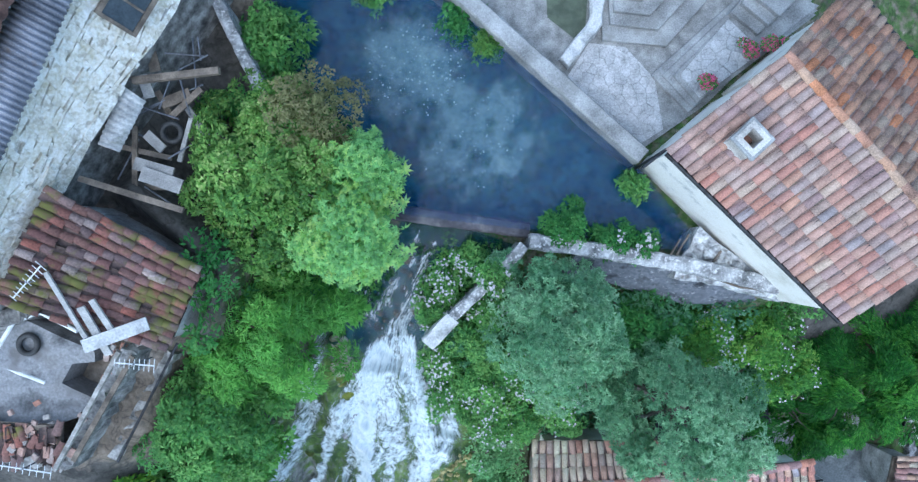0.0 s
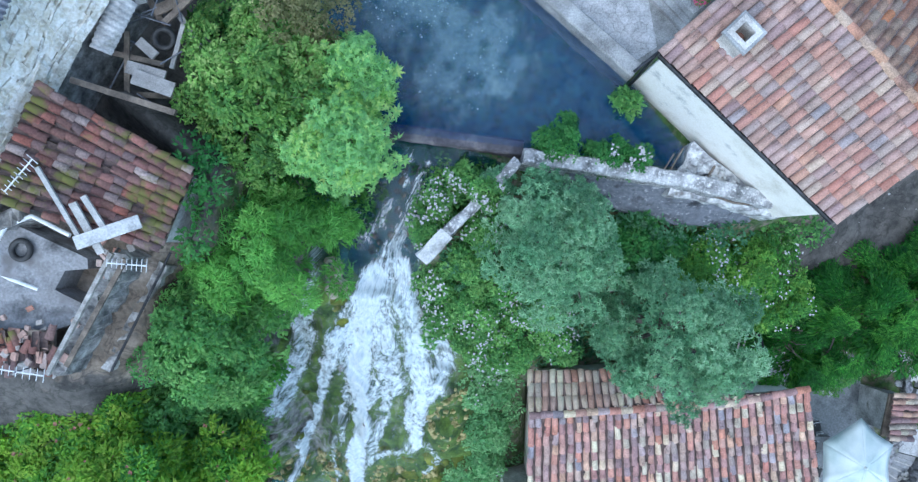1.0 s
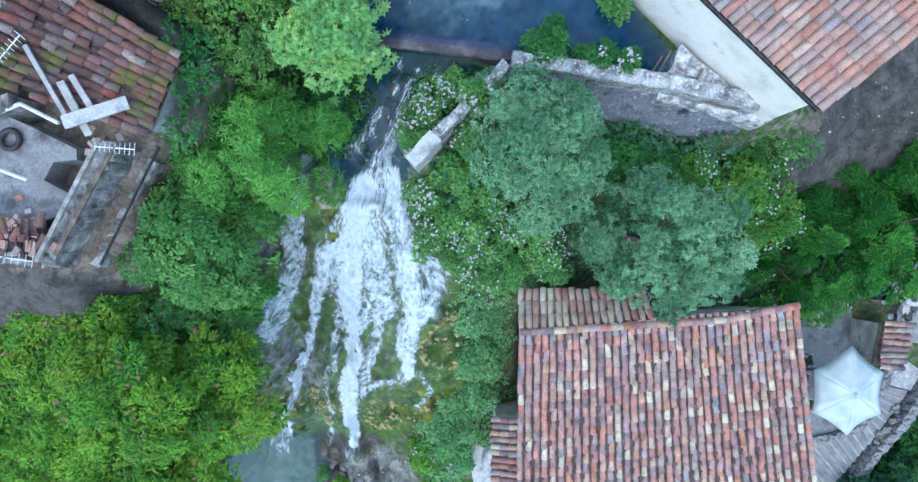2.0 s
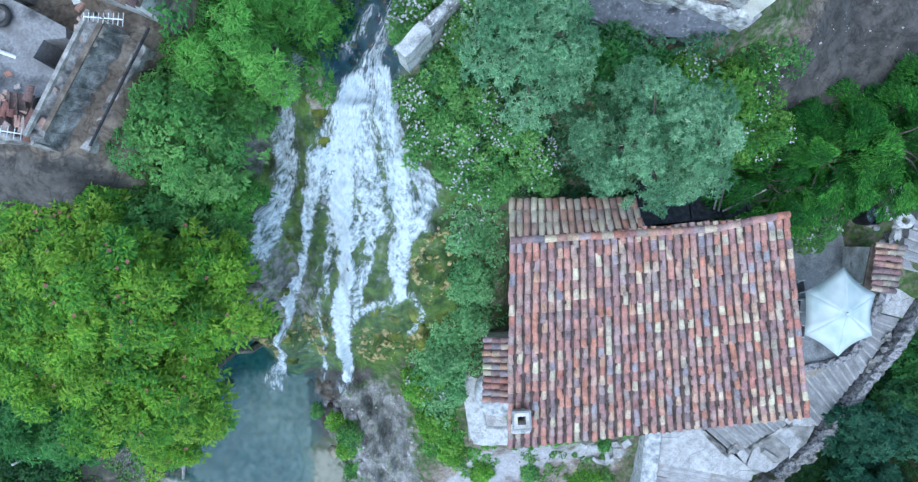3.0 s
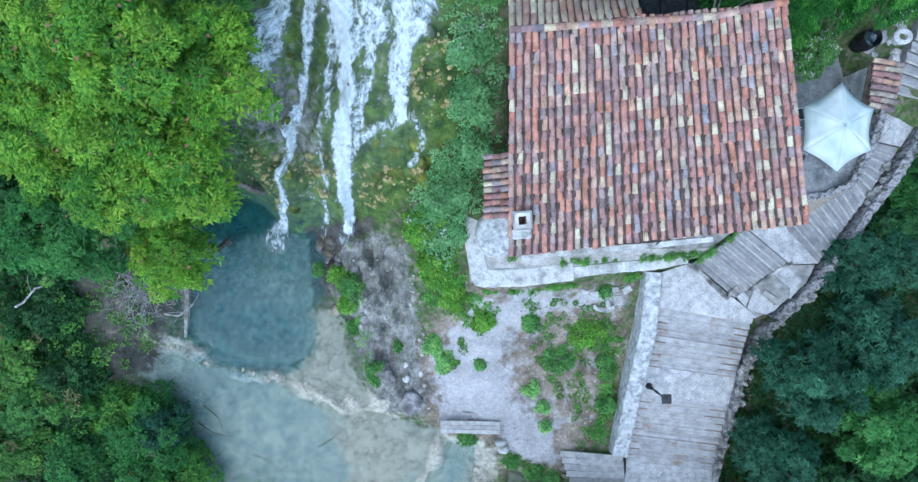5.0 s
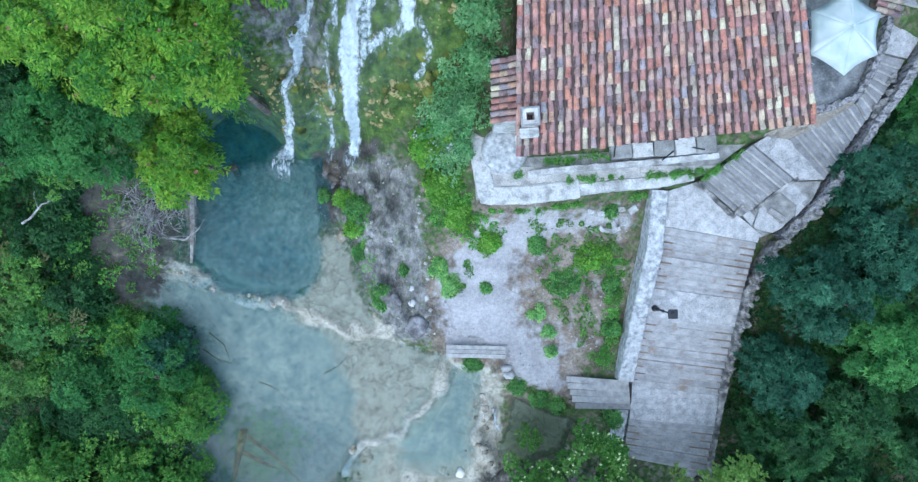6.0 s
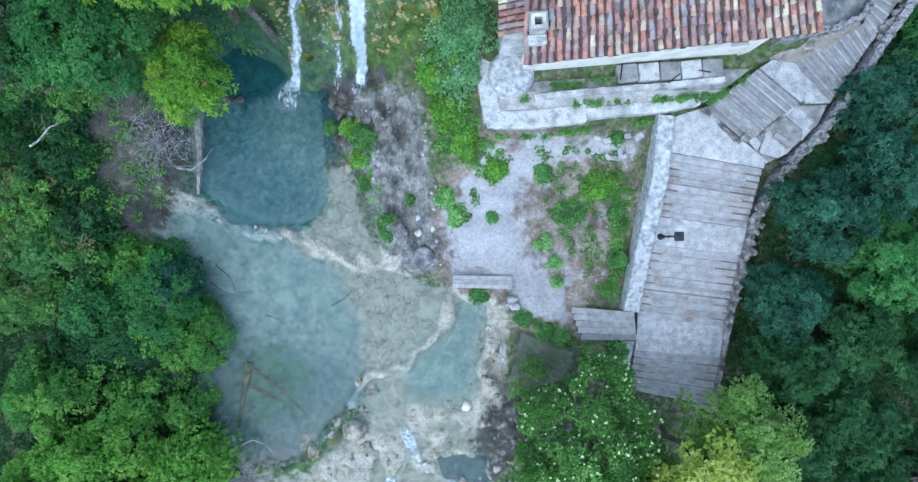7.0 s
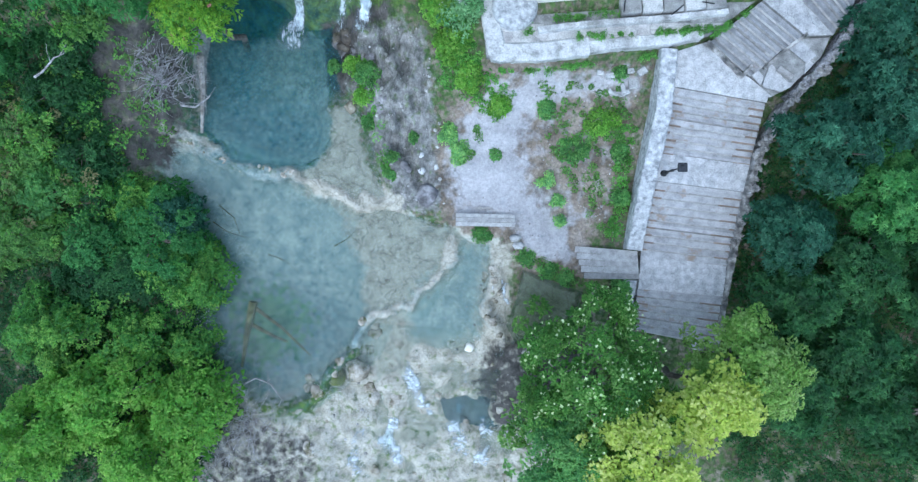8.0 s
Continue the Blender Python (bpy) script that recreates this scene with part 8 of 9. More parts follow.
# low bushes on the rocks and the trodden slope
for x, y, r, h, s in ((-0.2, -15.7, 0.9, 1.0, 100), (0.6, -17.0, 0.75, 0.8, 101), (1.9, -18.2, 0.6, 0.6, 102), (-0.4, -19.4, 0.5, 0.5, 103), (-4.1, -16.7, 0.6, 0.7, 104), (6.6, -18.7, 0.9, 0.6, 105), (4.1, -18.3, 0.5, 0.5, 106), (5.4, -20.0, 0.8, 0.4, 107), (4.2, -21.5, 0.4, 0.7, 108), (4.8, -22.4, 0.35, 0.6, 122), (4.9, -23.4, 0.3, 0.6, 123), (0.2, -20.0, 0.5, 0.4, 124), (-0.3, -19.2, 0.4, 0.4, 125), (-4.7, -16.2, 0.55, 0.8, 126), (-4.4, -17.5, 0.5, 0.6, 127), (-4.1, -18.7, 0.45, 0.5, 128), (-3.05, -20.4, 0.3, 0.3, 129), (-3.0, -21.2, 0.25, 0.3, 130), (7.7, -22.3, 0.45, 0.9, 109), (7.6, -20.2, 0.5, 0.6, 110), (3.3, -25.1, 0.45, 0.4, 111), (4.4, -25.7, 0.5, 0.4, 112), (5.3, -26.1, 0.45, 0.4, 113), (-5.9, -16.0, 0.35, 0.5, 114), (0.1, -20.4, 0.4, 0.3, 115), (1.8, -20.3, 0.3, 0.25, 116), (-3.2, -21.0, 0.35, 0.3, 117), (7.3, -16.8, 0.4, 0.4, 118), (8.0, -26.6, 0.6, 0.9, 119), (-2.0, -19.5, 0.3, 0.3, 120), (1.2, -24.0, 0.5, 0.3, 121)):
    z = float(ground(np.array([x]), np.array([y]))[0])
    tree("bush", "low green bush on the rocky slope", "bush", x, y, z + h, r, L_LIGHT if s in (103, 108, 115, 122, 123, 124, 125) else L_FRESH if s in (100, 101, 102, 126, 127, 105) else L_MID, s, leaf=0.11, width=0.06, clump=0.4, dome=0.6, group="low bushes")

# thickets that close the gaps between the trees
for label, poly, material, seed, height in (
        ("thicket on the wooded slope west of the falls", [(-23, -8.4), (-9.0, -8.0), (-7.9, -6.2), (-6.4, -4.0), (-6.0, -6.2), (-6.9, -9.0), (-8.2, -12.6), (-11.0, -12.2), (-12.6, -14.0), (-23, -14)], L_MID, 201, 0.8),
        # brambles in the darkest leaf, painting the shade below the west trees
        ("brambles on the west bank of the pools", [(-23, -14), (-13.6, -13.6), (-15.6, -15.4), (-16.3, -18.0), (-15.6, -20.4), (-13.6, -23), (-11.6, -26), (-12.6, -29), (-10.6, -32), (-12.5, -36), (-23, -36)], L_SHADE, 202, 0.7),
        ("thicket between the pond wall and the red roof", [(1.0, -1.0), (8.0, -1.6), (10.4, -3.2), (10.0, -5.6), (6.8, -6.6), (2.4, -6.2), (0.9, -6.6), (-0.2, -4.0), (0.0, -2.6)], L_BANK, 203, 0.8),
        ("bank of shrubs beside the red-roofed house", [(0.7, -6.4), (2.3, -6.2), (2.4, -11.4), (1.7, -13.4), (0.8, -13.4), (0.4, -15.8), (-0.9, -15.4), (-0.9, -12.6), (0.6, -10.4)], L_SAGE, 204, 0.7),
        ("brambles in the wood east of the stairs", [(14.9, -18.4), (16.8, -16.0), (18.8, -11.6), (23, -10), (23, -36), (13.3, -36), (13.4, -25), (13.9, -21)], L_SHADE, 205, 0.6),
        ("water weeds below the weir", [(-2.4, 0.4), (1.3, 0.1), (0.2, -1.0), (-0.6, -0.2), (-1.6, -0.1), (-2.2, -1.6), (-2.9, -2.4), (-3.0, -0.8)], L_SHADE, 208, 0.12),
        ("weeds between ruin and pond", [(-6.4, 3.6), (-4.8, 3.8), (-3.4, 2.4), (-2.6, 0.6), (-3.6, -1.4), (-6.2, -3.6), (-6.6, -1.6), (-5.9, 0.4)], L_DARK, 206, 0.8),
        ("weeds below the plaza house", [(9.2, -1.9), (10.0, -1.2), (11.6, -1.6), (12.0, -2.6), (10.6, -3.2)], L_MID, 207, 0.5)):
    undergrowth("thicket", label, poly, material, seed, 0.48, (0.25, 0.5), 0.14, 0.065, 0.85, height * 1.7)
for label, poly, material, seed, skip in (
        ("weeds and litter behind the driftwood", [(-15.8, -15.2), (-13.4, -15.4), (-13.2, -18.0), (-13.0, -19.2), (-14.2, -20.8), (-15.6, -20.0)], L_MIXED, 230, 0.62),
        ("dry brown brambles on the west bank", [(-22, -17.6), (-17.6, -18.6), (-15.6, -20.6), (-16.4, -24.0), (-22, -26)], L_BROWN, 231, 0.72),
        ("fresh shoots on the west bank", [(-22, -15.0), (-15.4, -14.8), (-15.6, -17.6), (-14.4, -21.0), (-17.0, -24.5), (-22, -26)], L_HEDGE, 232, 0.70),
        ("fresh shoots at the water's edge", [(-17.0, -24.2), (-12.0, -24.6), (-10.9, -27.2), (-11.4, -30.4), (-16.0, -29.6)], L_HEDGE, 233, 0.72)):
    undergrowth("thicket", label, poly, material, seed, 0.42, (0.2, 0.4), 0.13, 0.075, 0.9, {230: 0.5, 231: 2.2}.get(seed, 3.0), skip)
for label, poly, seed, skip in (
        ("fresh green weeds on the bank below the terrace", [(-0.9, -15.2), (0.6, -14.8), (1.2, -16.8), (2.6, -17.6), (1.9, -18.9), (0.8, -18.1), (-0.6, -17.4)], 211, 0.1),
        ("grass and weeds on the bare slope", [(3.8, -17.2), (7.6, -17.2), (8.2, -18.2), (7.6, -21.6), (7.9, -24.0), (7.0, -24.0), (5.6, -22.6), (4.9, -20.8), (4.0, -19.6)], 212, 0.72),
        ("ivy and weeds along the stair parapet", [(7.3, -19.0), (8.3, -19.0), (8.1, -22.0), (7.9, -24.3), (7.2, -24.2), (7.5, -21.8)], 213, 0.25),
        ("weeds along the stream bank", [(2.7, -24.9), (3.3, -24.9), (5.9, -25.9), (6.2, -26.4), (5.6, -26.5), (3.4, -25.5)], 214, 0.2),
        ("weeds among the rocks of the knoll", [(-4.6, -16.0), (-3.8, -15.9), (-3.2, -20.4), (-3.0, -21.6), (-3.6, -20.6), (-4.4, -17.6)], 215, 0.5),
        ("water plants and weeds along the stream", [(-3.0, 0.3), (-2.2, 0.2), (-2.4, -1.4), (-3.0, -2.6), (-4.4, -2.6), (-4.2, -1.2)], 217, 0.1),
        ("weeds and reeds in the stream below the weir", [(-0.6, 0.2), (1.4, 0.0), (0.8, -0.8), (0.0, -1.6), (-0.6, -0.8)], 218, 0.3),
        ("weeds along the foot of the pool rocks", [(0.8, -19.0), (1.4, -18.8), (0.6, -20.8), (0.0, -20.6)], 216, 0.3)):
    undergrowth("weeds", label, poly, L_BAMBOO if seed % 2 else L_MIXED, seed, 0.24, (0.10, 0.24), 0.09, 0.045, 1.4, 0.25, skip)
for line, seed in (([(1.3, -16.75), (3.6, -16.8), (6.0, -16.5), (8.9, -16.2)], 221), ([(1.8, -15.0), (4.2, -15.6), (6.2, -15.45), (8.8, -15.4), (11.4, -15.1)], 222), ([(2.9, -14.75), (5.0, -14.7), (7.5, -14.4), (9.5, -14.2)], 223), ([(10.9, -15.6), (12.0, -14.8), (13.2, -14.1)], 224)):
    poly = [(x, y + 0.1) for x, y in line] + [(x, y - 0.14) for x, y in reversed(line)]
    rnd = np.random.default_rng(seed)
    pts = []
    for (ax, ay), (bx, by) in zip(line, line[1:]):
        for _ in range(int(math.hypot(bx - ax, by - ay) * 9)):
            f = rnd.random()
            if wobble(ax + (bx - ax) * f, ay + (by - ay) * f, 1.0, 3) > -0.25:
                pts.append((ax + (bx - ax) * f, ay + (by - ay) * f + rnd.normal() * 0.06, 4.5 if seed > 221 else 3.9))
    q = blades(pts, rnd.uniform(0.08, 0.2, len(pts)), 260, 0.10, 0.035, rnd, 0.4, 0.8, 0, 0.2, (0.3, 1.1))
    tagged(link("weeds", leaf_mesh("weeds", q, L_BAMBOO)), "line of weeds along the terrace masonry", "weeds", kind="stuff")


# ---- loose things ----
umbrella = thing("umbrella", "large pale six-sided canvas umbrella on the terrace", "umbrella", at=(14.85, -10.35, 5.84))
RIM = [(0.20, 1.66), (1.38, 0.66), (1.26, -0.88), (0.0, -1.66), (-1.24, -0.86), (-1.22, 0.74)]
for k in range(6):
    (ax, ay), (bx, by) = RIM[k], RIM[(k + 1) % 6]
    bm = bmesh.new()
    rows = 5
    grid = []
    for r in range(rows + 1):
        f = r / rows
        grid.append([])
        for c in range(rows + 1):
            g = c / rows
            x, y = (ax + (bx - ax) * g) * f, (ay + (by - ay) * g) * f
            pinch = 1 - 0.06 * f * math.sin(math.pi * g)
            grid[-1].append(bm.verts.new((x * pinch, y * pinch, 2.68 - 0.52 * f ** 1.1 - 0.07 * f * math.sin(math.pi * g))))
    for r in range(rows):
        for c in range(rows):
            bm.faces.new((grid[r][c], grid[r][c + 1], grid[r + 1][c + 1], grid[r + 1][c]))
    bmesh.ops.remove_doubles(bm, verts=bm.verts, dist=0.001)
    gore = part("canopy_panel", bm, M_CLOTH, umbrella, smooth=True)
    gore.modifiers.new("thick", "SOLIDIFY").thickness = 0.006
    bm = bmesh.new()
    bar(bm, (0, 0, 2.64), (ax, ay, 2.14), 0.012, sides=6)
    part("rib", bm, M_WOOD_D, umbrella)
bm = bmesh.new()
bar(bm, (0, 0, 0), (0, 0, 2.75), 0.025)
part("pole", bm, M_WOOD_D, umbrella)
bm = bmesh.new()
bar(bm, (0, 0, 2.68), (0, 0, 2.78), 0.05, 0.02)
part("finial", bm, M_WHITE_METAL, umbrella)
bm = bmesh.new()
box(bm, (0, 0, 0.05), (0.6, 0.6, 0.1), bevel=0.02)
part("base", bm, M_CONCRETE, umbrella)


def chair(x, y, turn):
    """A terrace chair with a bent tube frame and a dark woven seat."""
    ob = thing("terrace_chair", "white tube-framed chair with a dark seat", "chair", "terrace chairs", (x, y, 5.84))
    ob.rotation_euler = (0, 0, radians(turn))
    bm = bmesh.new()
    box(bm, (0, 0, 0.44), (0.42, 0.42, 0.04), bevel=0.01)
    part("seat", bm, M_PLASTIC, ob)
    bm = bmesh.new()
    box(bm, (0, 0.22, 0.68), (0.40, 0.03, 0.34), tilt=-8, bevel=0.01)
    part("backrest", bm, M_PLASTIC, ob)
    for sx in (-1, 1):
        for sy in (-1, 1):
            bm = bmesh.new()
            bar(bm, (sx * 0.20, sy * 0.20, 0), (sx * 0.20, sy * 0.20, 0.44 if sy < 0 else 0.86), 0.014)
            part("leg", bm, M_WHITE_METAL, ob)
        bm = bmesh.new()
        for a, b in (((sx * 0.22, -0.2, 0.44), (sx * 0.23, -0.16, 0.66)), ((sx * 0.23, -0.16, 0.66), (sx * 0.22, 0.2, 0.66))):
            bar(bm, a, b, 0.014)
        part("armrest", bm, M_WHITE_METAL, ob)


chair(14.35, -9.55, 100)
chair(14.2, -10.3, 85)
chair(14.4, -11.3, 70)

oven = thing("tiled_shelter", "small stone shelter with a red tile roof beside the steps", "shelter")
bm = bmesh.new()
prism(bm, [(16.25, -9.35), (17.0, -9.45), (17.3, -8.1), (16.4, -7.95)], 5.4, [7.5, 7.5, 7.7, 7.7])
part("wall", bm, M_STONE, oven)
sr = slab("roof", [(16.05, -9.5, 7.6), (17.2, -9.62, 7.55), (17.45, -7.95, 7.75), (16.2, -7.85, 7.85)], 0.1, M_WOOD_D, oven)
tiled_slope(sr, (17.2, -9.6, 7.55), (17.45, -7.95, 7.7), (16.25, -7.85, 7.95), (16.08, -9.5, 7.9), 7, 3, M_TILE, M_TILE_J)

wheel = thing("millstone", "pale stone ring lying on rubble", "millstone", at=(17.38, -6.95, 7.85))
bm = bmesh.new()
for k in range(20):
    a0, a1 = k / 20 * 2 * math.pi, (k + 1) / 20 * 2 * math.pi
    v = [bm.verts.new((r * math.cos(a), r * 0.85 * math.sin(a), z)) for a in (a0, a1) for r, z in ((0.16, -0.08), (0.34, -0.1), (0.36, 0.06), (0.30, 0.1), (0.18, 0.1), (0.15, 0.06))]
    for j in range(6):
        bm.faces.new((v[j], v[(j + 1) % 6], v[6 + (j + 1) % 6], v[6 + j]))
bmesh.ops.remove_doubles(bm, verts=bm.verts, dist=0.001)
part("ring", bm, M_STONE, wheel)
barrel = thing("water_butt", "open dark barrel beside the shelter", "barrel", at=(16.75, -6.75, 6.2))
bm = bmesh.new()
rims = []
for z, r in ((0, 0.32), (0.5, 0.38), (1.0, 0.36), (1.0, 0.33), (0.5, 0.35), (0.1, 0.30)):
    rims.append([bm.verts.new((r * math.cos(k / 20 * 6.2832), r * math.sin(k / 20 * 6.2832), z)) for k in range(20)])
for lo, hi in zip(rims, rims[1:]):
    for k in range(20):
        bm.faces.new((lo[k], lo[(k + 1) % 20], hi[(k + 1) % 20], hi[k]))
part("barrel", bm, M_DARK, barrel)
bm = bmesh.new()
bmesh.ops.create_circle(bm, cap_ends=True, segments=20, radius=0.36, matrix=Matrix.Translation((0, 0, 0.7)))
part("water", bm, W_POND, barrel)

# footbridge, bench, lamp
bridge = thing("footbridge", "grey plank footbridge to the stair landing", "footbridge")
for k in range(5):
    f = k / 4
    a = Vector((5.62, -24.72, 1.60)).lerp(Vector((6.02, -25.98, 1.60)), f)
    b = Vector((8.62, -24.95, 1.63)).lerp(Vector((8.72, -26.02, 1.63)), f)
    bm = bmesh.new()
    beam(bm, a + Vector((random.uniform(-0.1, 0.1), 0, random.uniform(-0.01, 0.01))), b, 0.285, 0.07)
    part("plank", bm, M_WOOD, bridge)
for y0, y1 in ((-24.9, -25.1), (-25.8, -25.85)):
    bm = bmesh.new()
    beam(bm, (5.8, y0, 1.50), (8.6, y1, 1.50), 0.18, 0.16)
    part("bearer", bm, M_WOOD_D, bridge)
bench = thing("bench", "weathered bench of split planks on stone blocks", "bench")
for k in range(3):
    bm = bmesh.new()
    beam(bm, (-0.05, -23.12 - 0.20 * k, 1.98 + random.uniform(-0.01, 0.01)), (2.74, -23.18 - 0.20 * k, 1.98), 0.185, 0.08)
    part("plank", bm, M_WOOD, bench)
for x in (0.35, 1.35, 2.4):
    bm = bmesh.new()
    box(bm, (x, -23.35, 1.72), (0.3, 0.55, 0.44), bevel=0.04)
    part("block", bm, M_STONE, bench)
bm = bmesh.new()
beam(bm, (1.0, -22.75, 1.80), (2.75, -22.85, 1.76), 0.12, 0.10)
tagged(part("loose_board", bm, M_WOOD), "grey board lying behind the bench", "board")

lamp = thing("street_lamp", "black lantern post beside the stair landing", "lamp post", at=(9.50, -21.22, 2.76))
for name, spans in (("base", ((0, 0.10, 0.16, 0.14), (0.10, 0.45, 0.10, 0.08))), ("pole", ((0.45, 2.05, 0.045, 0.035),)), ("collar", ((1.1, 1.18, 0.07, 0.07),))):
    bm = bmesh.new()
    for z0, z1, r0, r1 in spans:
        bar(bm, (0, 0, z0), (0, 0, z1), r0, r1, 10)
    part(name, bm, M_DARK, lamp)
bm = bmesh.new()
box(bm, (0.04, 0, 2.16), (0.30, 0.30, 0.22), bevel=0.03)
lantern = part("lantern", bm, M_GLASS, lamp)
bm = bmesh.new()
box(bm, (0.04, 0, 2.30), (0.40, 0.40, 0.06), bevel=0.02)
part("cap", bm, M_DARK, lantern)

# squared stones below the terrace
rnd_block = random.Random(44)
for x, y, w, d, turn in ((6.9, -16.95, 0.42, 0.26, 12), (7.35, -17.05, 0.34, 0.24, -20), (7.5, -17.4, 0.2, 0.42, 6), (7.95, -17.25, 0.42, 0.44, 3), (8.3, -16.75, 0.4, 0.3, 30), (7.75, -16.75, 0.3, 0.22, 8), (6.4, -16.85, 0.3, 0.2, -8)):
    bm = bmesh.new()
    box(bm, (0, 0, 0), (w, d, 0.22), bevel=0.03)
    for v in bm.verts:
        v.co += Vector((rnd_block.gauss(0, 0.012), rnd_block.gauss(0, 0.012), rnd_block.gauss(0, 0.01)))
    ob = tagged(part("stone_block", bm, M_STONE), "pale squared stone block below the terrace", "stone block", "blocks below the terrace")
    ob.matrix_basis = pose(x, y, float(ground(np.array([x]), np.array([y]))[0]) + 0.09, rnd_block.uniform(-4, 4), rnd_block.uniform(-4, 4), turn)

# stones and dead wood
for x, y, size, s, label, material in ((0.62, -29.6, (0.25, 0.27, 0.2), 1, "smooth white boulder in the shallows", M_PLASTER), (-4.9, -30.7, (0.62, 0.6, 0.45), 2, "round pale tufa boulder", M_TUFA), (-5.9, -31.0, (0.45, 0.5, 0.4), 3, "mossy tufa boulder beside the pool", M_MOSS), (-1.4, -22.2, (0.5, 0.55, 0.16), 4, "flat rounded stone on the bank", M_WET), (2.8, -24.2, (0.3, 0.2, 0.2), 5, "pale stone block on the bank", M_STONE), (2.95, -24.55, (0.3, 0.22, 0.18), 6, "pale stone block on the bank", M_STONE), (-5.1, -17.9, (0.3, 0.3, 0.25), 7, "brown stone at the pool edge", M_TUFA)):
    z = float(ground(np.array([x]), np.array([y]))[0])
    ob = tagged(link("boulder", stone_mesh("boulder", size, material, s)), label, "boulder", "boulders")
    ob.location = (x, y, z + size[2] * 0.4)


def dead_branch(name, line, r, label, seed, twigs=0, material=None):
    """A bleached branch along a line of points, with side twigs."""
    rnd = np.random.default_rng(seed)
    bm = bmesh.new()
    pts = [Vector(p) for p in line]
    for k in range(len(pts) - 1):
        n = len(pts) - 1
        bar(bm, pts[k], pts[k + 1], r * (1 - 0.7 * k / n), r * (1 - 0.7 * (k + 1) / n), 7)
    for _ in range(twigs):
        k = rnd.integers(0, len(pts) - 1)
        p = pts[k].lerp(pts[k + 1], rnd.random())
        limb_mesh(bm, p, p + Vector((rnd.normal() * 0.5, rnd.normal() * 0.5, rnd.random() * 0.3)), r * 0.3, r * 0.08, rnd)
    return tagged(part(name, bm, material or M_BLEACHED), label, "branch", "dead branches")


dead_branch("log", [(-9.9, -27.3, 1.1), (-10.25, -29.0, 1.05), (-10.5, -30.5, 0.95)], 0.22, "sunken log in the pool", 1, 0, M_SUNK)
dead_branch("log", [(-9.9, -27.6, 0.9), (-8.6, -28.6, 0.8), (-7.2, -30.0, 0.7)], 0.10, "sunken branch in the pool", 2, 0, M_SUNK)
dead_branch("log", [(-10.1, -28.4, 0.9), (-9.0, -29.0, 0.85), (-8.3, -29.3, 0.8)], 0.11, "short sunken branch in the pool", 8, 0, M_SUNK)
for k, line in enumerate(([(-11.6, -22.6, 1.0), (-10.9, -23.2, 0.95), (-10.6, -24.0, 0.95)], [(-11.9, -23.4, 1.0), (-11.2, -23.9, 0.98), (-10.2, -24.2, 0.95)], [(-6.0, -24.6, 1.0), (-5.3, -24.2, 1.02), (-4.9, -23.8, 1.05)], [(-9.2, -25.0, 1.0), (-8.3, -25.3, 0.95)])):
    dead_branch("twig", line, 0.03, "thin dark twig on the pool bed", 60 + k, 2, M_SUNK)
dead_branch("fallen_trunk", [(-12.1, -15.6, 1.9), (-12.05, -17.2, 1.75), (-12.15, -19.2, 1.7)], 0.22, "fallen trunk across the pool head", 3, 0)
dead_branch("dead_branch", [(-17.9, -17.4, 4.9), (-17.5, -17.2, 5.0), (-17.0, -16.6, 5.0), (-16.7, -16.55, 5.1), (-16.4, -16.0, 5.1)], 0.055, "bleached branch on the bushes", 4, 3, M_DRIFT)
rnd_twigs = np.random.default_rng(5)
for cx, cy, wide, number, label in ((-13.3, -16.7, 0.42, 60, "heap of bleached driftwood twigs at the pool head"), (-10.9, -33.3, 1.0, 60, "bleached driftwood twigs below the pool")):
    bm = bmesh.new()
    for k in range(number):
        x, y = cx + rnd_twigs.normal() * wide, cy + rnd_twigs.normal() * wide
        a, l = rnd_twigs.random() * 6.28, rnd_twigs.uniform(0.3, 1.0)
        z = max(1.0, float(ground(np.array([x]), np.array([y]))[0])) + 0.3
        line = [Vector((x, y, z)), Vector((x + l * math.cos(a), y + l * math.sin(a), z + 0.25 * rnd_twigs.random())), Vector((x + 1.8 * l * math.cos(a + 0.3), y + 1.8 * l * math.sin(a + 0.3), z + 0.1))]
        bar(bm, line[0], line[1], 0.016, 0.011, 6)
        bar(bm, line[1], line[2], 0.011, 0.004, 6)
        for _ in range(6):
            p = line[0].lerp(line[2], rnd_twigs.random())
            limb_mesh(bm, p, p + Vector((rnd_twigs.normal() * 0.5, rnd_twigs.normal() * 0.5, rnd_twigs.random() * 0.3)), 0.008, 0.003, rnd_twigs)
    tagged(part("driftwood", bm, M_DRIFT), label, "driftwood", kind="stuff")
dead_branch("dead_branch", [(-12.9, -18.0, 2.3), (-12.2, -18.1, 2.3), (-11.6, -17.6, 2.2), (-11.4, -17.1, 2.0)], 0.06, "curved bleached branch reaching over the pool", 6, 3, M_DRIFT)
dead_branch("dead_branch", [(-10.6, -31.4, 1.7), (-9.6, -30.9, 1.6), (-9.0, -31.2, 1.4), (-8.4, -32.1, 1.2)], 0.05, "white forked branch beside the pool", 7, 4, M_DRIFT)
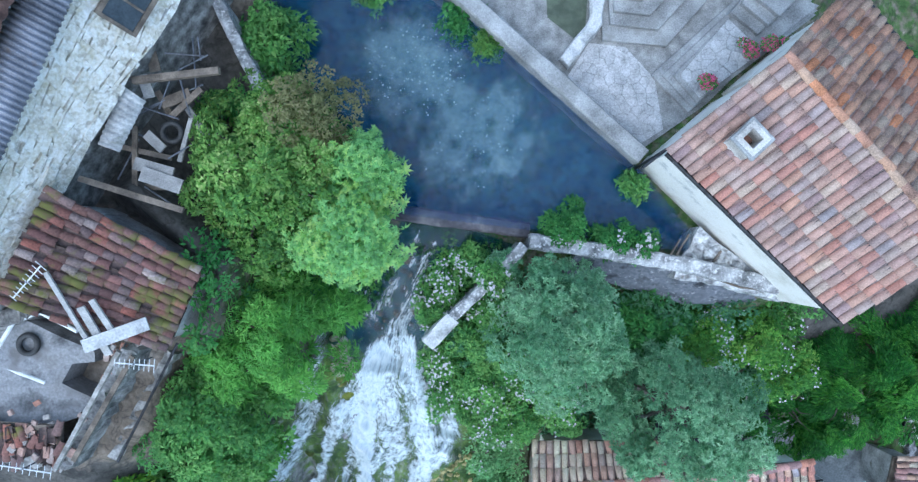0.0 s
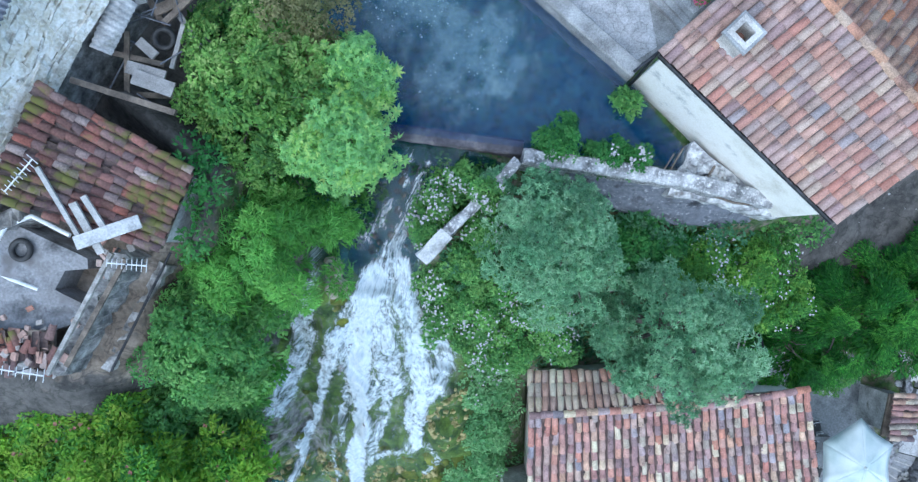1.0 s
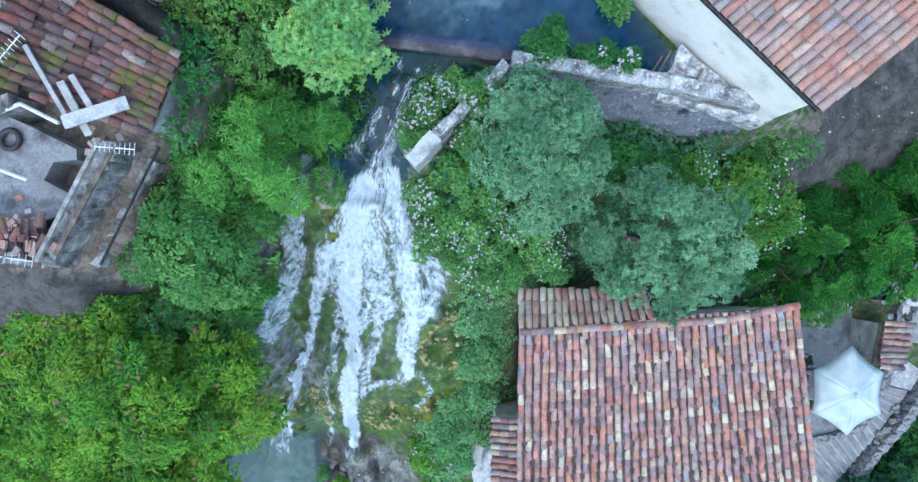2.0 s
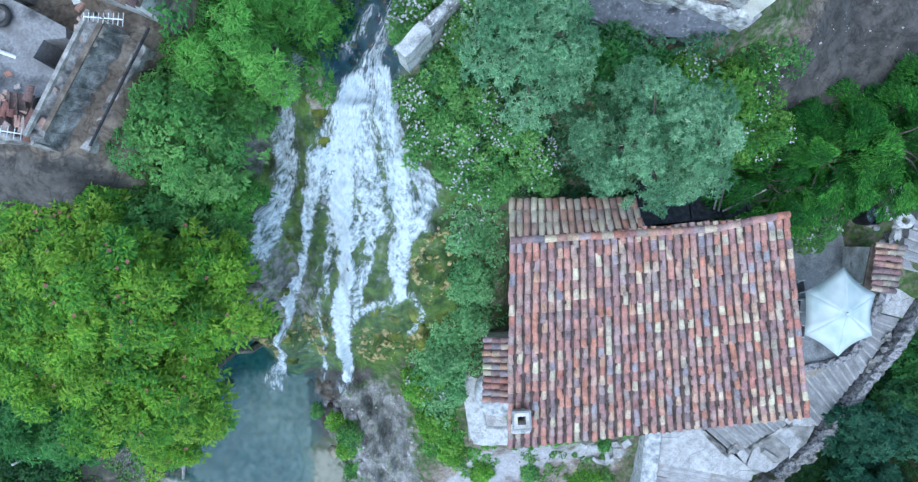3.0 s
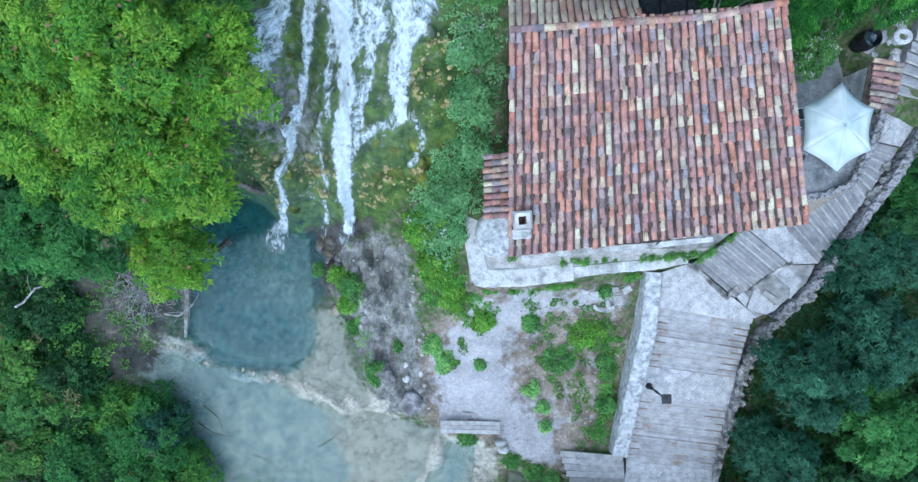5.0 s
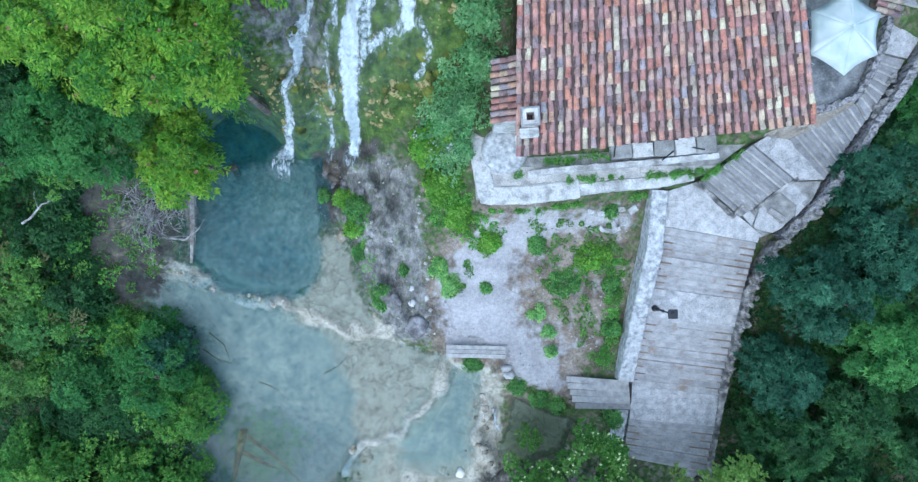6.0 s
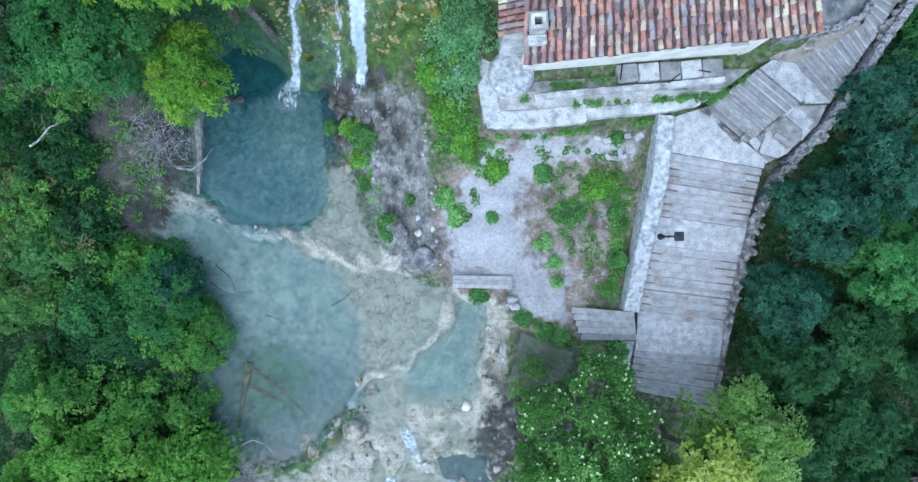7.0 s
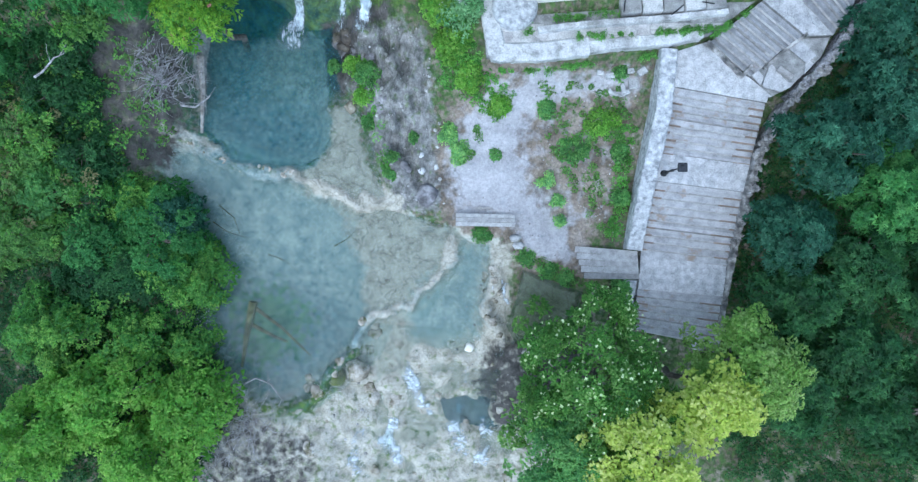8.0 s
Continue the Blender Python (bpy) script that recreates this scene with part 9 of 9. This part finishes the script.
# clutter of the ruin
for a, b, w, h, label, material in (
        ((-8.15, -2.38, 17.2), (-6.85, -1.88, 17.0), 0.30, 0.05, "pale board lying on the ruined roof", M_PALE), ((-8.85, -0.75, 17.4), (-8.15, -2.2, 17.1), 0.10, 0.06, "grey beam lying on the ruined roof", M_WOOD), ((-8.15, -1.5, 17.3), (-7.75, -2.6, 16.9), 0.17, 0.06, "grey beam lying on the ruined roof", M_WOOD), ((-7.95, -1.35, 17.25), (-7.5, -2.25, 17.0), 0.13, 0.06, "grey batten on the ruined roof", M_WOOD),
        ((-8.7, 1.35, 16.5), (-6.4, 0.65, 16.3), 0.14, 0.12, "long bare beam beside the ruin", M_WOOD_D), ((-7.6, 3.65, 16.3), (-5.6, 3.9, 16.3), 0.16, 0.14, "rotten roof beam in the yard", M_WOOD_D), ((-7.4, 1.5, 16.3), (-6.5, 1.2, 16.2), 0.35, 0.06, "grey board in the yard", M_WOOD), ((-7.6, 1.75, 16.2), (-6.7, 1.5, 16.2), 0.3, 0.06, "grey board in the yard", M_WOOD),
        ((-7.75, -2.6, 16.5), (-9.4, -5.45, 16.2), 0.10, 0.10, "long pale pole along the yard wall", M_BLEACHED), ((-7.55, -2.75, 16.3), (-9.1, -5.3, 16.0), 0.12, 0.05, "brown plank along the yard wall", M_WOOD_D)):
    bm = bmesh.new()
    beam(bm, a, b, w, h)
    tagged(part("timber", bm, material), label, "timber", "timbers of the ruin")


def aerial(x, y, z, turn, length, label):
    """A roof aerial: a boom with rods across it, on a short mast."""
    ob = thing("television_aerial", label, "aerial", "roof aerials", (x, y, z))
    ob.rotation_euler = (0, 0, radians(turn))
    bm = bmesh.new()
    bar(bm, (0, 0, -0.8), (0, 0, 0.05), 0.018)
    part("mast", bm, M_GALV, ob)
    bm = bmesh.new()
    bar(bm, (-length / 2, 0, 0), (length / 2, 0, 0), 0.016)
    part("boom", bm, M_WHITE_METAL, ob)
    for k in range(9):
        bm = bmesh.new()
        u = -length / 2 + length * k / 8
        bar(bm, (u, -0.09 - 0.008 * k, 0), (u, 0.09 + 0.008 * k, 0), 0.008, sides=6)
        part("rod", bm, M_WHITE_METAL, ob)


aerial(-7.3, -2.85, 16.7, -4, 0.9, "white roof aerial leaning over the yard")
aerial(-10.0, -5.35, 16.4, -8, 1.3, "white roof aerial lying on rubble")
aerial(-9.1, -0.95, 17.6, 50, 0.9, "white roof aerial on the mossy roof")
yard = thing("yard_tank", "white pipe frame on the yard wall", "pipe", at=(0, 0, 0))
for a, b in (((-10.4, -2.0, 16.2), (-9.8, -1.75, 16.2)), ((-9.8, -1.75, 16.2), (-8.9, -2.2, 16.2)), ((-10.4, -2.0, 16.2), (-11.0, -3.0, 16.2)), ((-11.0, -3.1, 15.8), (-9.9, -3.5, 15.8))):
    bm = bmesh.new()
    bar(bm, a, b, 0.05)
    part("pipe", bm, M_WHITE_METAL, yard)
tyre = thing("tyre", "old black tyre on the yard floor", "tyre", at=(-10.2, -2.55, 15.98))
bm = bmesh.new()
ring = []
for k in range(24):
    a = k / 24 * 2 * math.pi
    ring.append([bm.verts.new(((0.22 + 0.07 * math.cos(b)) * math.cos(a), (0.22 + 0.07 * math.cos(b)) * math.sin(a), 0.07 * math.sin(b))) for b in (j / 8 * 2 * math.pi for j in range(8))])
for k in range(24):
    for j in range(8):
        bm.faces.new((ring[k][j], ring[(k + 1) % 24][j], ring[(k + 1) % 24][(j + 1) % 8], ring[k][(j + 1) % 8]))
part("tread", bm, M_PLASTIC, tyre, smooth=True)
rnd_bits = random.Random(8)
for k in range(52):
    x, y = (rnd_bits.gauss(-10.2, 0.6), rnd_bits.gauss(-4.7, 0.3)) if k < 34 else (rnd_bits.gauss(-8.0, 0.22), rnd_bits.gauss(-2.85, 0.2))
    bm = bmesh.new()
    box(bm, (0, 0, 0), (rnd_bits.uniform(0.1, 0.3), rnd_bits.uniform(0.08, 0.18), rnd_bits.uniform(0.04, 0.08)), bevel=0.01)
    ob = tagged(part("rubble", bm, M_BRICK), "broken brick or tile in the ruined yard", "rubble", "rubble of the ruin")
    ob.matrix_basis = pose(x, y, 15.95 + rnd_bits.random() * 0.15, rnd_bits.uniform(-20, 20), rnd_bits.uniform(-20, 20), rnd_bits.uniform(0, 180))
corr = thing("metal_sheet", "old corrugated sheet leaning in the yard", "metal sheet")
corrugated("sheet", (-8.35, 2.15, 16.4), (-7.75, 3.5, 16.5), (-7.35, 3.2, 16.2), (-7.95, 2.0, 16.2), 10, corr, M_PALE, 0.02)
# scrap between the barn and the trees
rnd_scrap = random.Random(12)
for k in range(26):
    x, y = rnd_scrap.uniform(-8.2, -6.3), rnd_scrap.uniform(0.9, 4.6)
    a, l = rnd_scrap.uniform(0, math.pi), rnd_scrap.uniform(0.5, 1.5)
    bm = bmesh.new()
    z = 15.45 + rnd_scrap.random() * 0.5
    p, q = (x - l / 2 * math.cos(a), y - l / 2 * math.sin(a), z), (x + l / 2 * math.cos(a), y + l / 2 * math.sin(a), z + rnd_scrap.uniform(-0.15, 0.25))
    if k % 2:
        bar(bm, p, q, 0.022)
        tagged(part("pipe", bm, M_GALV), "loose grey pipe among the scrap", "pipe", "scrap beside the barn")
    else:
        beam(bm, p, q, rnd_scrap.uniform(0.1, 0.3), 0.05)
        tagged(part("board", bm, M_WOOD if k % 4 else M_WOOD_D), "old board among the scrap", "board", "scrap beside the barn")
copy_thing(tyre, pose(-6.95, 2.55, 15.75, 8, 6, 0))
bm = bmesh.new()
bar(bm, (-6.95, -2.6, 15.35), (-8.4, -5.55, 15.35), 0.035)
tagged(part("drain_pipe", bm, M_DARK), "dark drain pipe along the yard edge", "pipe")

# the row of stone slabs under the eaves and the round buttress beside the lean-to
rnd_slab = random.Random(31)
for k in range(5):
    bm = bmesh.new()
    box(bm, (0, 0, 0), (0.86, 0.74, 0.5), bevel=0.03)
    ob = tagged(part("stone_slab", bm, M_PALE if k % 2 else M_CONCRETE), "grey stone slab in the row under the eaves", "slab", "slabs under the eaves")
    ob.matrix_basis = pose(7.45 + 0.9 * k, -14.28 + 0.055 * k, 4.62 + rnd_slab.uniform(-0.03, 0.05), rnd_slab.uniform(-3, 3), rnd_slab.uniform(-3, 3), 4 + rnd_slab.uniform(-3, 3))
for a, b in (((9.1, -14.75, 4.95), (9.6, -14.35, 5.0)), ((10.4, -14.2, 4.95), (10.9, -14.3, 5.0)), ((7.1, -14.6, 4.9), (7.15, -13.95, 5.0))):
    bm = bmesh.new()
    bar(bm, a, b, 0.03)
    tagged(part("iron_rod", bm, M_DARK), "dark iron rod lying on the slabs", "rod", "iron rods")
bm = bmesh.new()
rings = []
for r, z in ((1.08, 3.6), (1.0, 4.6), (0.94, 4.85), (0.80, 4.93), (0.45, 4.96)):
    rings.append([bm.verts.new((2.5 + r * (1 + 0.05 * noise.noise(Vector((math.cos(a) * 2, math.sin(a) * 2, z)))) * math.cos(a), -14.26 + r * (1 + 0.05 * noise.noise(Vector((math.cos(a) * 2, math.sin(a) * 2, z + 4)))) * math.sin(a), z + 0.04 * noise.noise(Vector((3 * math.cos(a) * r, 3 * math.sin(a) * r, 1))))) for a in (m / 28 * 2 * math.pi for m in range(28))])
for lo, hi in zip(rings, rings[1:]):
    for m in range(28):
        bm.faces.new((lo[m], lo[(m + 1) % 28], hi[(m + 1) % 28], hi[m]))
bm.faces.new(rings[-1])
tagged(part("buttress", bm, M_PARAPET, smooth=True), "round pale masonry buttress at the house corner", "buttress", kind="structure")

# pots of pink flowers at the plaza house
for x, y, s in ((6.75, 4.35, 1), (7.9, 5.25, 2), (8.45, 5.45, 3)):
    pot = thing("flower_pot", "terracotta pot of pink flowers by the house wall", "flower pot", "flower pots", (x, y, 13.45))
    bm = bmesh.new()
    bar(bm, (0, 0, 0), (0, 0, 0.28), 0.11, 0.15, 14)
    part("pot", bm, M_BRICK, pot)
    rnd = np.random.default_rng(s)
    cs = [(rnd.normal() * 0.1, rnd.normal() * 0.1, 0.42 + 0.1 * rnd.random()) for _ in range(6)]
    link("leaves", leaf_mesh("leaves", blades(cs, [0.14] * 6, 500, 0.09, 0.06, rnd), L_MID), pot)
    tagged(link("petals", leaf_mesh("petals", blades(cs, [0.16] * 6, 260, 0.05, 0.05, rnd, shell=(0.95, 1.1)), M_PINK), pot), "small bright pink petals", kind="stuff")

# the dark lean-to behind the red-roofed house, and bare poles beside it
lean = thing("dark_lean_to", "low dark sheet roof behind the red-roofed house", "shed")
slab("roof", [(6.85, -7.3, 9.3), (11.0, -6.85, 9.3), (10.9, -5.5, 8.9), (7.0, -5.7, 8.9)], 0.06, M_DARK, lean)
for k in range(5):
    f = k / 4
    bm = bmesh.new()
    beam(bm, Vector((6.95, -7.25, 9.34)).lerp(Vector((10.9, -6.85, 9.34)), f), Vector((7.05, -5.75, 8.95)).lerp(Vector((10.8, -5.55, 8.95)), f), 0.07, 0.06)
    part("batten", bm, M_DARK, lean)
for x, y in ((7.0, -5.8), (10.8, -5.6)):
    bm = bmesh.new()
    bar(bm, (x, y, 6.2), (x, y, 8.9), 0.06)
    part("post", bm, M_WOOD_D, lean)
for a, b in (((9.6, -6.7, 9.5), (9.85, -5.2, 9.7)), ((9.75, -6.75, 9.5), (10.0, -5.4, 9.7)), ((9.9, -6.75, 9.5), (11.3, -6.0, 9.7))):
    bm = bmesh.new()
    bar(bm, a, b, 0.035, 0.03)
    tagged(part("bare_pole", bm, M_BLEACHED), "pale bare pole lying behind the house", "pole", "bare poles")
bm = bmesh.new()
box(bm, (14.3, -17.0, 4.2), (0.75, 0.22, 0.2), -33, bevel=0.02)
tagged(part("timber", bm, M_WOOD), "pale squared timber beside the path", "timber")

# a curved slab half sunk in the weeds, and loose stones on the rough edge of the stairs
tagged(rough_wall("stone_slab", [(6.85, -17.5), (7.1, -17.68), (7.45, -17.72), (7.8, -17.55)], 0.16, 2.6, 3.3, M_STONE), "curved white stone slab sunk in the weeds", "slab")
edge_line = [(18.3, -11.2), (17.4, -14.0), (16.3, -16.3), (14.75, -18.0), (13.75, -20.4), (13.3, -22.2), (13.05, -25.4)]
edge_tops = [6.1, 5.4, 4.75, 4.2, 3.2, 2.95, 1.85]
edge_shapes = [stone_mesh("edge_stone", (1, 0.8, 0.6), M_RUBBLE, 500 + k, 2, 0.4, False) for k in range(6)]
rnd_edge = random.Random(21)
for k in range(130):
    f = rnd_edge.random() * (len(edge_line) - 1)
    j = min(int(f), len(edge_line) - 2)
    f -= j
    x, y = (edge_line[j][m] + (edge_line[j + 1][m] - edge_line[j][m]) * f for m in (0, 1))
    r = rnd_edge.uniform(0.06, 0.18)
    ob = tagged(link("edge_stone", edge_shapes[k % 6]), "rough grey stone on the edge wall", "stone", "stones of the edge wall")
    ob.matrix_basis = pose(x + rnd_edge.gauss(0, 0.12), y + rnd_edge.gauss(0, 0.1), edge_tops[j] + (edge_tops[j + 1] - edge_tops[j]) * f + 0.02, rnd_edge.uniform(-20, 20), rnd_edge.uniform(-20, 20), rnd_edge.uniform(0, 360)) @ Matrix.Diagonal((r, r, r, 1))
